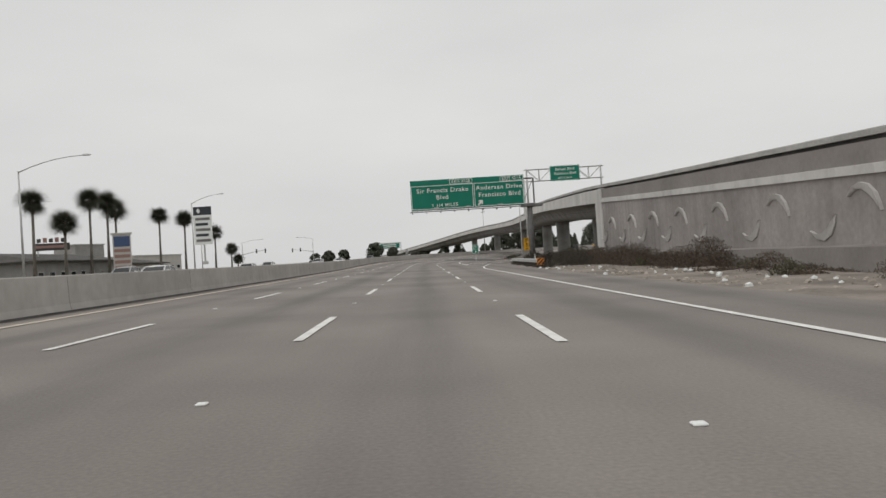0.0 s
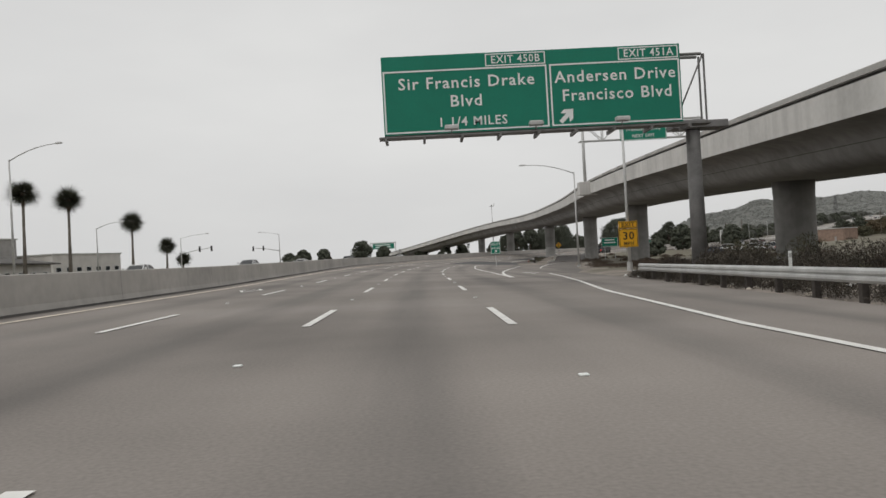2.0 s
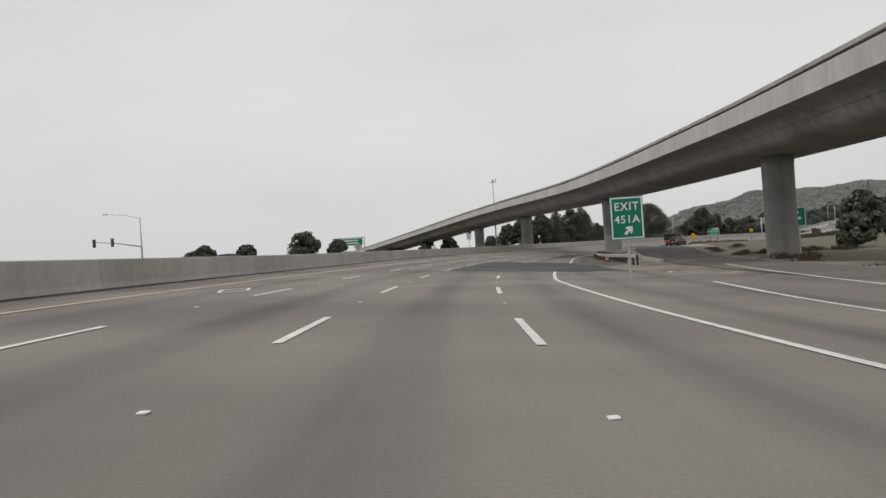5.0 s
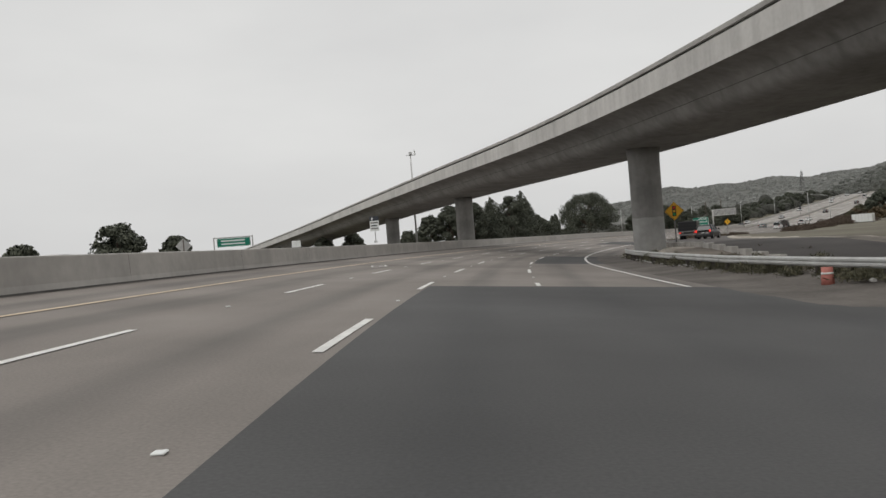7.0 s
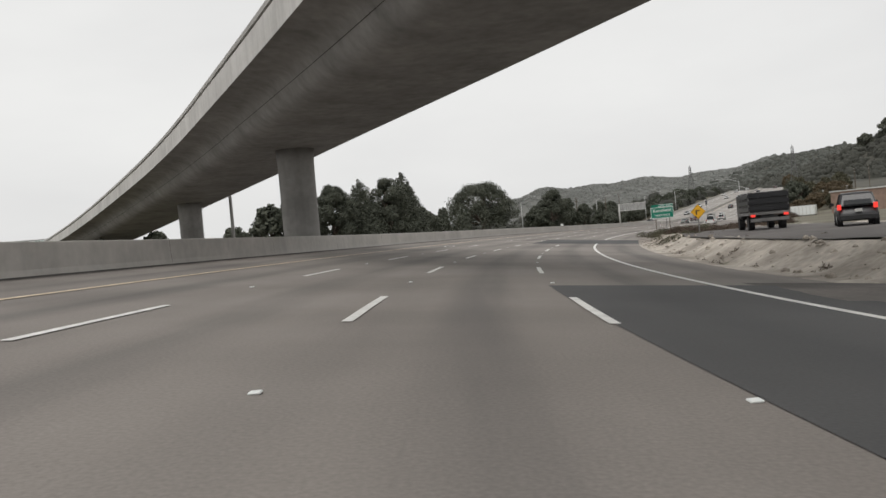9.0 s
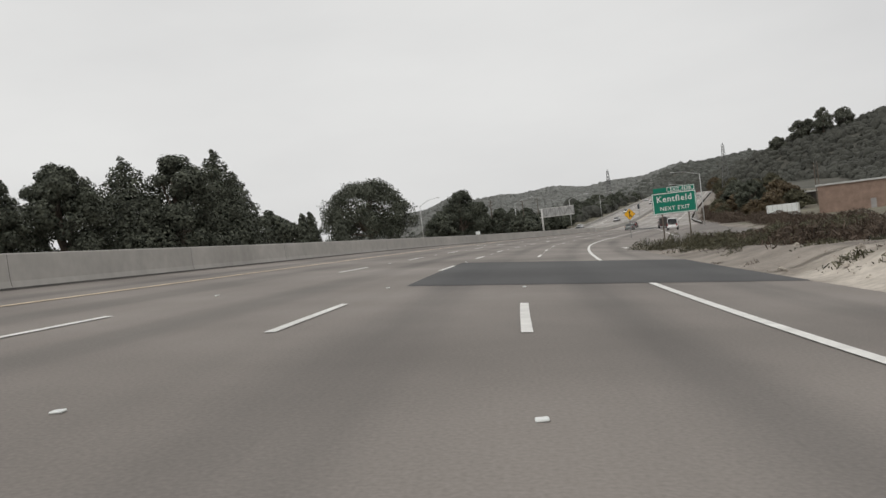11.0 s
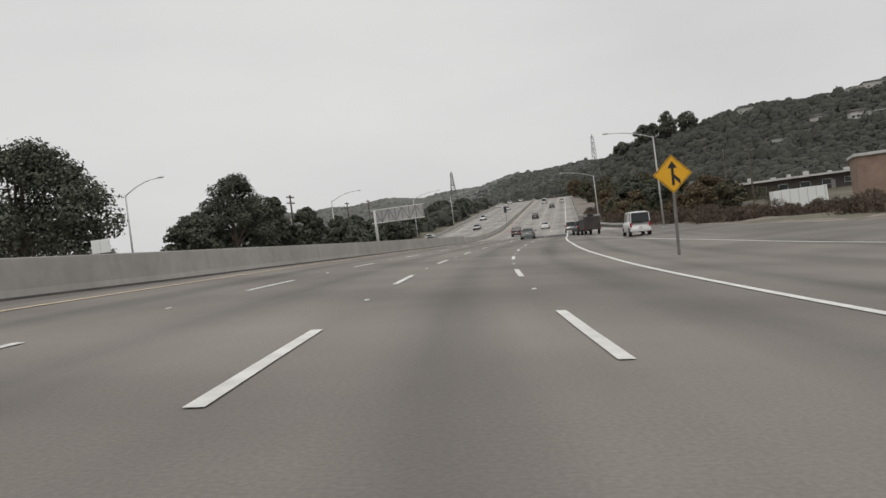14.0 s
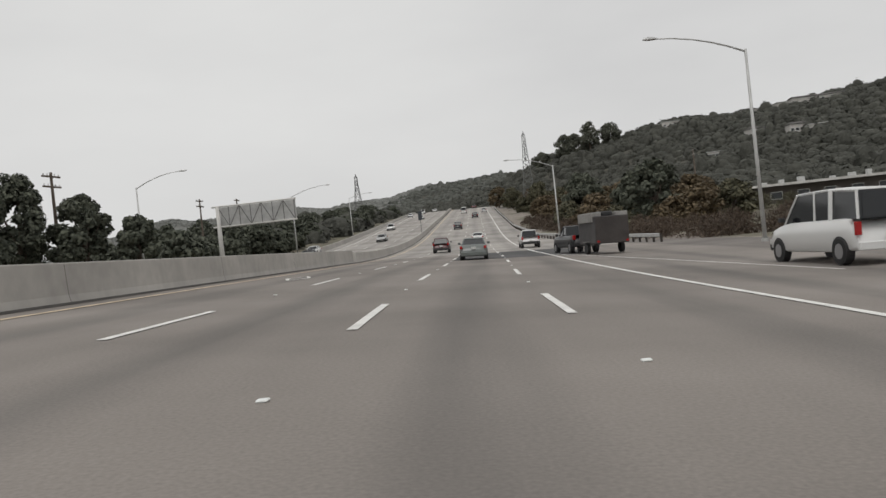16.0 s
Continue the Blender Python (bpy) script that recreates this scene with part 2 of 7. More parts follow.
# ---- the road's line: distance along it and heading to the right, in degrees ----
HEADING = [(-150, 0.0), (0, -0.06), (110, 0.03), (150, 3.14), (197, 9.18), (256, 17.79), (300, 26.52), (344, 32.56), (398, 37.37), (450, 44.69), (490, 48.1), (530, 46.9), (620, 47.3), (1150, 47.4)]
R_S = np.arange(-150.0, 1150.0, 1.0)
R_H = np.radians(np.interp(R_S, [k[0] for k in HEADING], [k[1] for k in HEADING]))
R_X = np.concatenate([[0], np.cumsum(np.sin(R_H))[:-1]])
R_Y = np.concatenate([[0], np.cumsum(np.cos(R_H))[:-1]])
R_X, R_Y = R_X - R_X[150] + 0.02, R_Y - R_Y[150]
BANK_S = (0, 60, 100, 135, 165, 200, 235, 300, 400, 440, 470, 540, 700)
BANK_A = (1.2, 1.2, 1.6, 3.0, 3.8, 4.0, 4.5, 5.0, 5.2, 4.8, 4.0, 2.0, 1.0)


def grade(s):
    """Height of the road line: level, then a climb to a crest."""
    s = np.asarray(s, float)
    climb = np.where(s < 620, 0.069 * np.clip(s - 520, 0, None) ** 2 / 200, 3.45 + (s - 620) * 0.069)
    return np.where(s < 800, climb, np.where(s < 830, 15.87 + 0.069 * (s - 800) - 0.0017 * (s - 800) ** 2, 16.41 - 0.033 * (s - 830)))


def road_z(s, d):
    bank = np.tan(np.radians(np.interp(s, BANK_S, BANK_A)))
    return grade(s) - bank * np.clip(d, -14.0, 11.0)


def at(s, d, h=0.0):
    """The place s metres along the road and d metres to the right of our lane's middle, h over the surface."""
    x, y, a = np.interp(s, R_S, R_X), np.interp(s, R_S, R_Y), np.interp(s, R_S, R_H)
    return Vector((float(x + d * np.cos(a)), float(y - d * np.sin(a)), float(road_z(s, d)) + h))


def turn(s):
    """Turn about z, in degrees, of a thing that faces along the road."""
    return -math.degrees(float(np.interp(s, R_S, R_H)))


def part(name, bm, material, parent=None, label="", smooth=False):
    me = bpy.data.meshes.new(name)
    if isinstance(bm, bmesh.types.BMesh):
        bm.to_mesh(me)
        bm.free()
    else:
        me.from_pydata(bm[0], [], bm[1])
    for m in material if isinstance(material, (list, tuple)) else [material]:
        me.materials.append(m)
    if smooth:
        me.shade_smooth()
    ob = new(name, me)
    if parent:
        ob.parent = parent
    if label:
        ob["label"] = label
    return ob


def thing(name, label, category, m=None, group="", kind=""):
    ob = new(name)
    ob.empty_display_size = 0.2
    if m is not None:
        ob.matrix_world = m
    return tagged(ob, label, category, group, kind)


def add_box(bm, x0, x1, y0, y1, z0, z1, bevel=0.0):
    vs = [bm.verts.new((x, y, z)) for z in (z0, z1) for x, y in ((x0, y0), (x1, y0), (x1, y1), (x0, y1))]
    fs = [bm.faces.new([vs[i] for i in f]) for f in ((3, 2, 1, 0), (4, 5, 6, 7), (0, 1, 5, 4), (1, 2, 6, 5), (2, 3, 7, 6), (3, 0, 4, 7))]
    if bevel:
        bmesh.ops.bevel(bm, geom=list({e for f in fs for e in f.edges}), offset=bevel, segments=1, affect="EDGES")
    return bm


def box(x0, x1, y0, y1, z0, z1, bevel=0.0):
    return add_box(bmesh.new(), x0, x1, y0, y1, z0, z1, bevel)


def add_tube(bm, points, radii, sides=10, caps=True):
    """A round tube along points."""
    rings = []
    pts = [Vector(p) for p in points]
    for i, p in enumerate(pts):
        way = (pts[min(i + 1, len(pts) - 1)] - pts[max(i - 1, 0)]).normalized()
        side = way.cross(Vector((0, 0, 1)))
        side = Vector((1, 0, 0)) if side.length < 1e-3 else side.normalized()
        up = side.cross(way)
        r = radii[i] if isinstance(radii, (list, tuple)) else radii
        rings.append([bm.verts.new(p + r * (math.cos(a) * side + math.sin(a) * up)) for a in [2 * math.pi * k / sides for k in range(sides)]])
    for a, b in zip(rings, rings[1:]):
        for k in range(sides):
            bm.faces.new((a[k], a[(k + 1) % sides], b[(k + 1) % sides], b[k]))
    if caps:
        bm.faces.new(rings[0][::-1])
        bm.faces.new(rings[-1])
    return bm


def tube(points, radii, sides=10):
    return add_tube(bmesh.new(), points, radii, sides)


def loft(sections, closed=False, caps=True):
    """Faces between equal rows of points; closed joins the last point of a row with its first."""
    n = len(sections[0])
    verts = [tuple(p) for s in sections for p in s]
    faces = []
    for i in range(len(sections) - 1):
        for k in range(n if closed else n - 1):
            a, b = i * n + k, i * n + (k + 1) % n
            faces.append((a, b, b + n, a + n))
    if closed and caps:
        faces += [tuple(range(n - 1, -1, -1)), tuple(range((len(sections) - 1) * n, len(sections) * n))]
    return verts, faces


def strip(name, s0, s1, left, right, h, material, parent=None, step=2.0, across=1, label=""):
    """A band of surface along the road between two offsets, which may be functions of s, with u, v in metres across and along."""
    count = max(1, int(math.ceil((s1 - s0) / step)))
    ss = np.linspace(s0, s1, count + 1)
    verts, uvs, faces = [], [], []
    for s in ss:
        a = left(s) if callable(left) else left
        b = right(s) if callable(right) else right
        for k in range(across + 1):
            d = a + (b - a) * k / across
            verts.append(tuple(at(s, d, h)))
            uvs.append((d, s))
    w = across + 1
    for i in range(count):
        for k in range(across):
            p = i * w + k
            faces.append((p, p + 1, p + 1 + w, p + w))
    ob = part(name, (verts, faces), material, parent, label)
    layer = ob.data.uv_layers.new(name="road")
    idx = np.zeros(len(ob.data.loops), dtype=np.int32)
    ob.data.loops.foreach_get("vertex_index", idx)
    layer.data.foreach_set("uv", np.array(uvs, dtype=np.float32)[idx].ravel())
    return ob


def line(knots):
    xs, ys = [k[0] for k in knots], [k[1] for k in knots]
    return lambda s: float(np.interp(s, xs, ys))


# Offsets of the road's edges, to the right of our lane's middle.
EDGE_LEFT = line([(-100, -9.4), (1150, -9.4)])
WALL_FACE = line([(-100, -10.5), (130, -10.6), (175, -12.2), (240, -13.3), (280, -13.7), (385, -13.5), (411, -12.5), (435, -11.1), (473, -10.5), (1150, -10.4)])
EDGE_RIGHT = line([(-100, 5.2), (70, 5.35), (83, 6.2), (93, 7.4), (118, 9.9), (128, 11.1), (164, 14.4), (207, 18.6), (240, 23.0)])
GORE_IN = line([(98, 5.3), (110, 5.7), (126, 6.1), (150, 5.6), (183, 4.95), (200, 5.8), (215, 6.9), (232, 7.2), (245, 6.8), (260, 5.95), (276, 5.6), (330, 5.2), (400, 5.15), (430, 5.55), (440, 5.75), (469, 5.6), (497, 4.9), (1150, 4.9)])
GORE_OUT = line([(98, 5.3), (112, 6.0), (128, 7.3), (145, 9.0), (176, 11.5), (207, 13.6), (240, 17.6)])
PAVED_RIGHT = line([(-100, 8.4), (60, 8.6), (90, 10.2), (125, 12.5), (151, 15.0), (175, 16.2), (195, 13.0), (205, 10.6), (232, 9.3), (262, 9.4), (290, 8.6), (340, 9.2), (385, 9.0), (400, 9.6), (415, 14.2), (470, 16.0), (520, 15.0), (560, 11.0), (620, 8.5), (1150, 8.5)])

OPP_LEFT = line([(-100, -34.5), (420, -37.0), (500, -30.0), (560, -27.2), (1150, -27.2)])

SIDE_IN = line([(100, 8.0), (125, 12.0), (151, 14.6), (176, 16.0), (207, 16.4), (240, 16.0), (267, 13.6), (290, 11.8), (320, 11.6), (345, 13.8), (385, 17.2), (394, 15.0), (400, 9.4), (415, 14.0), (470, 16.0), (520, 14.8), (560, 10.8), (620, 8.4)])
SIDE_OUT = line([(100, 8.2), (125, 14.0), (151, 17.6), (176, 20.0), (207, 22.2), (240, 23.5), (290, 20.0), (330, 21.0), (385, 25.0), (430, 24.5), (470, 21.5), (520, 18.5), (560, 13.0), (620, 8.6)])

# ---- the ground: one sheet to the horizon ----
RIDGE = [(520, 1490, 54), (568, 1452, 66), (612, 1424, 82), (645, 1394, 76), (676, 1358, 72), (749, 1276, 72), (822, 1140, 77), (810, 960, 65), (745, 810, 63), (690, 702, 71), (675, 600, 66), (672, 480, 64), (700, 250, 60), (760, 0, 60)]


def hills(x, y):
    best = np.zeros_like(x)
    for (ax, ay, ah), (bx, by, bh) in zip(RIDGE, RIDGE[1:]):
        ux, uy = bx - ax, by - ay
        f = np.clip(((x - ax) * ux + (y - ay) * uy) / (ux * ux + uy * uy), 0, 1)
        q = np.hypot(x - ax - f * ux, y - ay - f * uy)
        best = np.maximum(best, (ah + (bh - ah) * f) * np.exp(-((q / np.interp(y, [1180, 1260, 1330, 1390], [180, 125, 105, 75])) ** 2)))
    bumps = np.sin(x * 0.021 + 1.3) * np.sin(y * 0.017) * 0.08 + np.sin(x * 0.053) * np.sin(y * 0.047 + 2) * 0.05
    return best * (1 + bumps)


def nearest(x, y):
    """Distance along the road and offset from it, for arrays of places."""
    k = np.arange(0, len(R_S), 4)
    i = np.argmin((x[:, None] - R_X[k]) ** 2 + (y[:, None] - R_Y[k]) ** 2, axis=1) * 4
    c, s = np.cos(R_H[i]), np.sin(R_H[i])
    dx, dy = x - R_X[i], y - R_Y[i]
    return R_S[i] + dx * s + dy * c, dx * c - dy * s


def raised(s, d):
    """The side road inside the curve runs on a low dirt bank."""
    up = np.clip((s - 238) / 26, 0, 1) * np.clip((398 - s) / 80, 0, 1)
    across = np.clip((d - 9.6) / 2.6, 0, 1)
    return 1.05 * up * up * (3 - 2 * up) * across * across * (3 - 2 * across) * np.clip((60 - d) / 20, 0, 1)


def terrain(x, y):
    x, y = np.atleast_1d(np.asarray(x, float)), np.atleast_1d(np.asarray(y, float))
    s, d = nearest(x, y)
    base = road_z(s, d)
    away = np.maximum(np.maximum(d - 30, -45 - d), 0)
    fade = np.exp(-((away / 60) ** 2)) * np.clip((1010 - s) / 90, 0, 1)
    under = np.where((d > -36) & (d < np.array([max(PAVED_RIGHT(v), SIDE_OUT(v) if 104 < v < 618 else 17.0 if v < 84 else 0) for v in s]) + 1.0), 0.5, 0.1)
    flat = -0.35 + grade(s) * 0.35
    low = base * fade + flat * (1 - fade) - under
    swell = 0.25 * np.sin(x * 0.13) * np.sin(y * 0.11) * (under < 0.4)
    return low + swell + raised(s, d) + hills(x, y) * np.clip(1 - fade * 0.95, 0, 1)


def place_z(x, y):
    return float(terrain(x, y)[0])


g_x = np.unique(np.concatenate([np.linspace(-1400, 2200, 61), np.arange(-130, 480, 4.0), np.arange(488, 960, 12.0)]))
g_y = np.unique(np.concatenate([np.linspace(-900, 2600, 60), np.arange(-60, 760, 4.0), np.arange(770, 1560, 14.0)]))
gx, gy = np.meshgrid(g_x, g_y)
gz = terrain(gx.ravel(), gy.ravel())
g_w = len(g_x)
g_faces = [(j * g_w + i, j * g_w + i + 1, (j + 1) * g_w + i + 1, (j + 1) * g_w + i) for j in range(len(g_y) - 1) for i in range(g_w - 1)]
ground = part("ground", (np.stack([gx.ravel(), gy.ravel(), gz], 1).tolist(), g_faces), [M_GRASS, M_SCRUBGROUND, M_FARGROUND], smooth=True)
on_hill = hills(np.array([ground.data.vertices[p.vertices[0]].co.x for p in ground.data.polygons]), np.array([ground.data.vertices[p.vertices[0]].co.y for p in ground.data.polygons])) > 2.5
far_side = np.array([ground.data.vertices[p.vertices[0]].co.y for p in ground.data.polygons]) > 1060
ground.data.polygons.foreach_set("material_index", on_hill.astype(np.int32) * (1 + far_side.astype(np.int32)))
tagged(ground, "dry brown verge and grassy hills under an overcast sky", "ground", kind="structure")

# ---- road surface ----
road = strip("road", -90, 531, lambda s: WALL_FACE(s) - 0.3, lambda s: PAVED_RIGHT(s), 0.0, M_ROAD, across=6)
tagged(road, "worn grey concrete freeway with darker lane middles", "road", kind="structure")
climb_road = strip("climbing_road", 531, 1000, lambda s: WALL_FACE(s) - 0.3, lambda s: PAVED_RIGHT(s), 0.0, M_CLIMB, across=6)
tagged(climb_road, "pale concrete freeway climbing to a crest", "road", kind="structure")
for s0, s1, m_, words in ((-90, 470, M_ROAD, "grey concrete carriageway beyond the median barrier"), (470, 1000, M_CLIMB, "pale concrete carriageway coming down the hill")):
    tagged(strip("opposite_road", s0, s1, OPP_LEFT, lambda s: WALL_FACE(s) - 0.6, 0.0, m_, across=4), words, "road", kind="structure")
for side_d in (-3.7, -7.4, -11.1, -14.6):
    for s_ in np.arange(500.0, 815.0, 14.6):
        if WALL_FACE(s_) - 1.2 + side_d > OPP_LEFT(s_) + 1.5:
            strip("lane_stripe", s_, s_ + 4.0, lambda s: WALL_FACE(s) - 1.28 + side_d, lambda s: WALL_FACE(s) - 1.12 + side_d, 0.014, M_STRIPE, climb_road, step=4.0)
for off_ in (-1.5, 0.0):
    edge = (lambda s: OPP_LEFT(s) + 2.6) if off_ else (lambda s: WALL_FACE(s) - 1.5)
    tagged(strip("edge_line", 470, 830, lambda s: edge(s) - 0.1, lambda s: edge(s) + 0.1, 0.014, M_STRIPE), "white edge line on the carriageway coming down the hill", "road marking", kind="structure")
for s0, s1, m_, words in ((104, 206, M_SHOULDER, "grey asphalt exit road curving off the freeway"), (206, 396, M_SIDE, "dark asphalt side road that leaves the freeway"), (396, 618, M_SHOULDER, "grey asphalt side road that joins the freeway")):
    side_road = strip("side_road", s0, s1, SIDE_IN, SIDE_OUT, 0.006 if s0 < 200 else 0.02 if s0 < 390 else 0.008, m_, across=8)
    for v in side_road.data.vertices:
        sv, dv = nearest(np.array([v.co.x]), np.array([v.co.y]))
        v.co.z += float(raised(sv, dv)[0])
    tagged(side_road, words, "road", kind="structure")


def side_at(s, d, h=0.0):
    q = at(s, d, h + 0.02)
    q.z += float(raised(np.array([float(s)]), np.array([float(d)]))[0])
    return q


# dirt verge between and beyond the paved strips
verge_s = np.concatenate([np.arange(-90.0, 250.0, 2.0), np.arange(250.0, 430.0, 0.8), np.arange(430.0, 1000.0, 2.0)])
v_rows = []
for s in verge_s:
    a = PAVED_RIGHT(s) - 0.25 if s < 400 or s > 618 else SIDE_OUT(s) - 0.3
    b = max(a + 9.0 if s > 84 else 17.3, (SIDE_OUT(s) + 5.0) if 104 < s < 618 else 0)
    row = []
    for k in range(25):
        d = a + (b - a) * k / 24
        q = at(s, d)
        wild = min(1.0, max(0.0, (s - 262) / 25)) * min(1.0, max(0.0, (350 - s) / 40)) * min(1, k / 2)
        lump = wild * (0.26 * abs(noise.noise(Vector((q.x * 0.3, q.y * 0.3, 9.0)))) + 0.07 * noise.noise(Vector((q.x * 2.3, q.y * 2.3, 2.0))) - 0.08) + 0.10 * noise.noise(Vector((q.x * 0.35, q.y * 0.35, 1.0))) + 0.05 * noise.noise(Vector((q.x * 1.1, q.y * 1.1, 5.0)))
        if 386 < s < 402:
            lump = 0.0
        drop = 0.03 + 0.22 * max(0, (k - 18) / 6)
        q.z += float(raised(np.array([s]), np.array([d]))[0]) - drop + (lump if 0 < k else -0.02)
        if 104 < s < 384 and SIDE_IN(s) - 0.5 < d < SIDE_OUT(s) + 0.5:
            q.z -= lump + (0.12 if SIDE_IN(s) + 0.4 < d < SIDE_OUT(s) - 0.4 else 0.0)
        row.append(q)
    v_rows.append(row)
for s0, s1, m_, words in ((-95, 262, M_DIRT, "bare grey brown dirt verge beside the paved shoulder"), (261, 347, M_SAND, "rough pale sandy bank beside the side road"), (346, 400, M_DIRT, "flat brown dirt around the guide sign"), (399.9, 1005, M_DIRT, "bare grey brown dirt verge up the hill")):
    tagged(part("verge", loft([r for sv, r in zip(verge_s, v_rows) if s0 <= sv <= s1]), m_, smooth=True), words, "verge", kind="structure")

# the shoulder rises to the rail before the pier
rows = []
for s in np.arange(222.0, 284.0, 2.0):
    f = min(1, (s - 222) / 10) * min(1, (282 - s) / 8)
    rows.append([at(s, GORE_IN(s) + 0.9 + (9.9 - GORE_IN(s)) * k / 8 + max(0, (250 - s) * 0.09) * k / 8, 0.006 + f * (0.42 * (k / 8) ** 1.5 + 0.03 * noise.noise(Vector((s * 0.6, k * 0.7, 0.0))) * (k > 0))) for k in range(9)])
tagged(part("shoulder_bank", loft(rows, caps=False), M_DIRTYSHOULDER, smooth=True), "dirty shoulder rising to the rail before the pier", "shoulder", kind="structure")

# fresh asphalt patches, with their sawn edges
tagged(strip("asphalt_patch", 198.5, 231.0, -1.62, lambda s: PAVED_RIGHT(s) + 0.1, 0.008, M_PATCH, across=4), "dark fresh asphalt patch across two lanes", "asphalt patch", kind="structure")
tagged(strip("asphalt_patch", 259.2, 281.0, lambda s: 1.6 + 0.021 * (281 - s), lambda s: PAVED_RIGHT(s) + 0.1, 0.008, M_PATCH, across=3), "dark fresh asphalt patch in the outer lane", "asphalt patch", kind="structure")
tagged(strip("asphalt_patch", 341.5, 359.5, lambda s: -1.3 - 0.02 * (s - 341.5), lambda s: PAVED_RIGHT(s) + 0.05, 0.008, M_PATCH, across=4), "dark fresh asphalt patch across two lanes", "asphalt patch", kind="structure")
tagged(strip("asphalt_patch", 508, 530, -1.7, 8.0, 0.008, M_PATCH, across=3), "dark asphalt patch where the freeway starts to climb", "asphalt patch", kind="structure")

# ---- painted lines ----
H_PAINT = 0.014
tagged(strip("edge_line", -90, 150, lambda s: EDGE_LEFT(s) - 0.12, lambda s: EDGE_LEFT(s) + 0.12, H_PAINT, M_PALEYELLOW), "worn pale edge line beside the median", "road marking", kind="structure")
tagged(strip("edge_line", 150, 1000, lambda s: EDGE_LEFT(s) - 0.1, lambda s: EDGE_LEFT(s) + 0.1, H_PAINT, M_YELLOW), "faded yellow edge line beside the median", "road marking", kind="structure")
tagged(strip("edge_line", -90, 204, lambda s: EDGE_RIGHT(s) - 0.08, lambda s: EDGE_RIGHT(s) + 0.1, H_PAINT, M_STRIPE), "white edge line along the outer lane and exit", "road marking", kind="structure")
tagged(strip("gore_line", 103, 178, lambda s: GORE_IN(s) - 0.1, lambda s: GORE_IN(s) + 0.1, H_PAINT, M_STRIPE), "white line on the freeway side of the gore", "road marking", kind="structure")
tagged(strip("gore_line", 103, 196, lambda s: GORE_OUT(s) - 0.1, lambda s: GORE_OUT(s) + 0.1, H_PAINT, M_STRIPE), "white line on the exit side of the gore", "road marking", kind="structure")
tagged(strip("edge_line", 178, 198.4, lambda s: GORE_IN(s) - 0.1, lambda s: GORE_IN(s) + 0.1, H_PAINT, M_STRIPE), "white edge line before the asphalt patch", "road marking", kind="structure")
tagged(strip("edge_line", 231.1, 341.4, lambda s: GORE_IN(s) - 0.1, lambda s: GORE_IN(s) + 0.1, H_PAINT, M_STRIPE), "white edge line along the inside of the curve", "road marking", kind="structure")
tagged(strip("edge_line", 359.6, 1000, lambda s: GORE_IN(s) - 0.1, lambda s: GORE_IN(s) + 0.1, H_PAINT, M_STRIPE), "white edge line on the outer shoulder", "road marking", kind="structure")


MERGE = line([(424, 15.3), (450, 13.7), (465, 12.2), (479, 10.5), (486, 9.4), (497, 7.5), (511, 5.1)])
tagged(strip("merge_line", 426, 511, lambda s: MERGE(s) - 0.08, lambda s: MERGE(s) + 0.08, 0.02, M_STRIPE), "white line where the side road merges", "road marking", kind="structure")


def stripe_ends(shift):
    """Far ends of the broken lane lines: a stripe every 48 feet, re-set where the line was repainted."""
    ends = [18.2 + 14.63 * k for k in range(-7, 4)] + [77.0 + 14.95 * k for k in range(0, 4)] + [135.2] + [146.1 + 14.6 * k for k in range(0, 14)] + [355.6 + 14.62 * k for k in range(0, 32)]
    return [e + (shift if e < 70 else shift * 0.6 if e < 141 else (shift * 0.2 if shift < 0 else -6.6 * shift) if e < 340 else -0.9 * shift) for e in ends]


LANE_L = line([(-100, -1.83), (190, -1.95), (205, -2.0), (220, -1.82), (250, -1.7), (277, -1.92), (300, -1.95), (352, -1.55), (371, -1.6), (385, -1.83), (400, -1.72), (490, -1.74), (540, -1.83), (1150, -1.83)])
LANE_R = line([(-100, 1.83), (130, 1.83), (200, 2.15), (235, 2.15), (250, 1.95), (262, 1.8), (290, 1.75), (355, 1.95), (375, 1.95), (400, 1.6), (480, 1.62), (530, 1.83), (1150, 1.83)])
LANE_LL = line([(-100, -5.7), (130, -5.8), (230, -5.55), (440, -5.5), (472, -5.2), (520, -5.4), (1150, -5.5)])
for off_at, shift in ((LANE_L, 0.0), (LANE_R, -1.6), (LANE_LL, 0.3)):
    for e in stripe_ends(shift):
        off = off_at(e)
        if off > 0 and (200 < e < 232 or 343 < e < 362):
            continue
        strip("lane_stripe", max(e - 4.7, 231.2) if off > 0 and 231.5 < e < 236 else e - 4.7, e, lambda s: off_at(s) - 0.08, lambda s: off_at(s) + 0.08, H_PAINT, M_STRIPE, road, step=2.4)
        if e < 560:
            mk = part("reflector", box(-0.05, 0.05, -0.05, 0.05, 0.0, 0.022, 0.008), M_WHITE, road)
            mk.matrix_world = Matrix.Translation(at(e + 4.9, off, 0.0)) @ pose(0, 0, 0, 0, 0, turn(e))



def outline(name, s, d, shape, label):
    """A painted figure: quads given in metres along and across."""
    verts, faces = [], []
    for quad in shape:
        faces.append(tuple(range(len(verts), len(verts) + len(quad))))
        verts += [tuple(at(s + a, d + b, H_PAINT)) for a, b in quad]
    tagged(part(name, (verts, faces), M_STRIPE), label, "road marking", kind="structure")


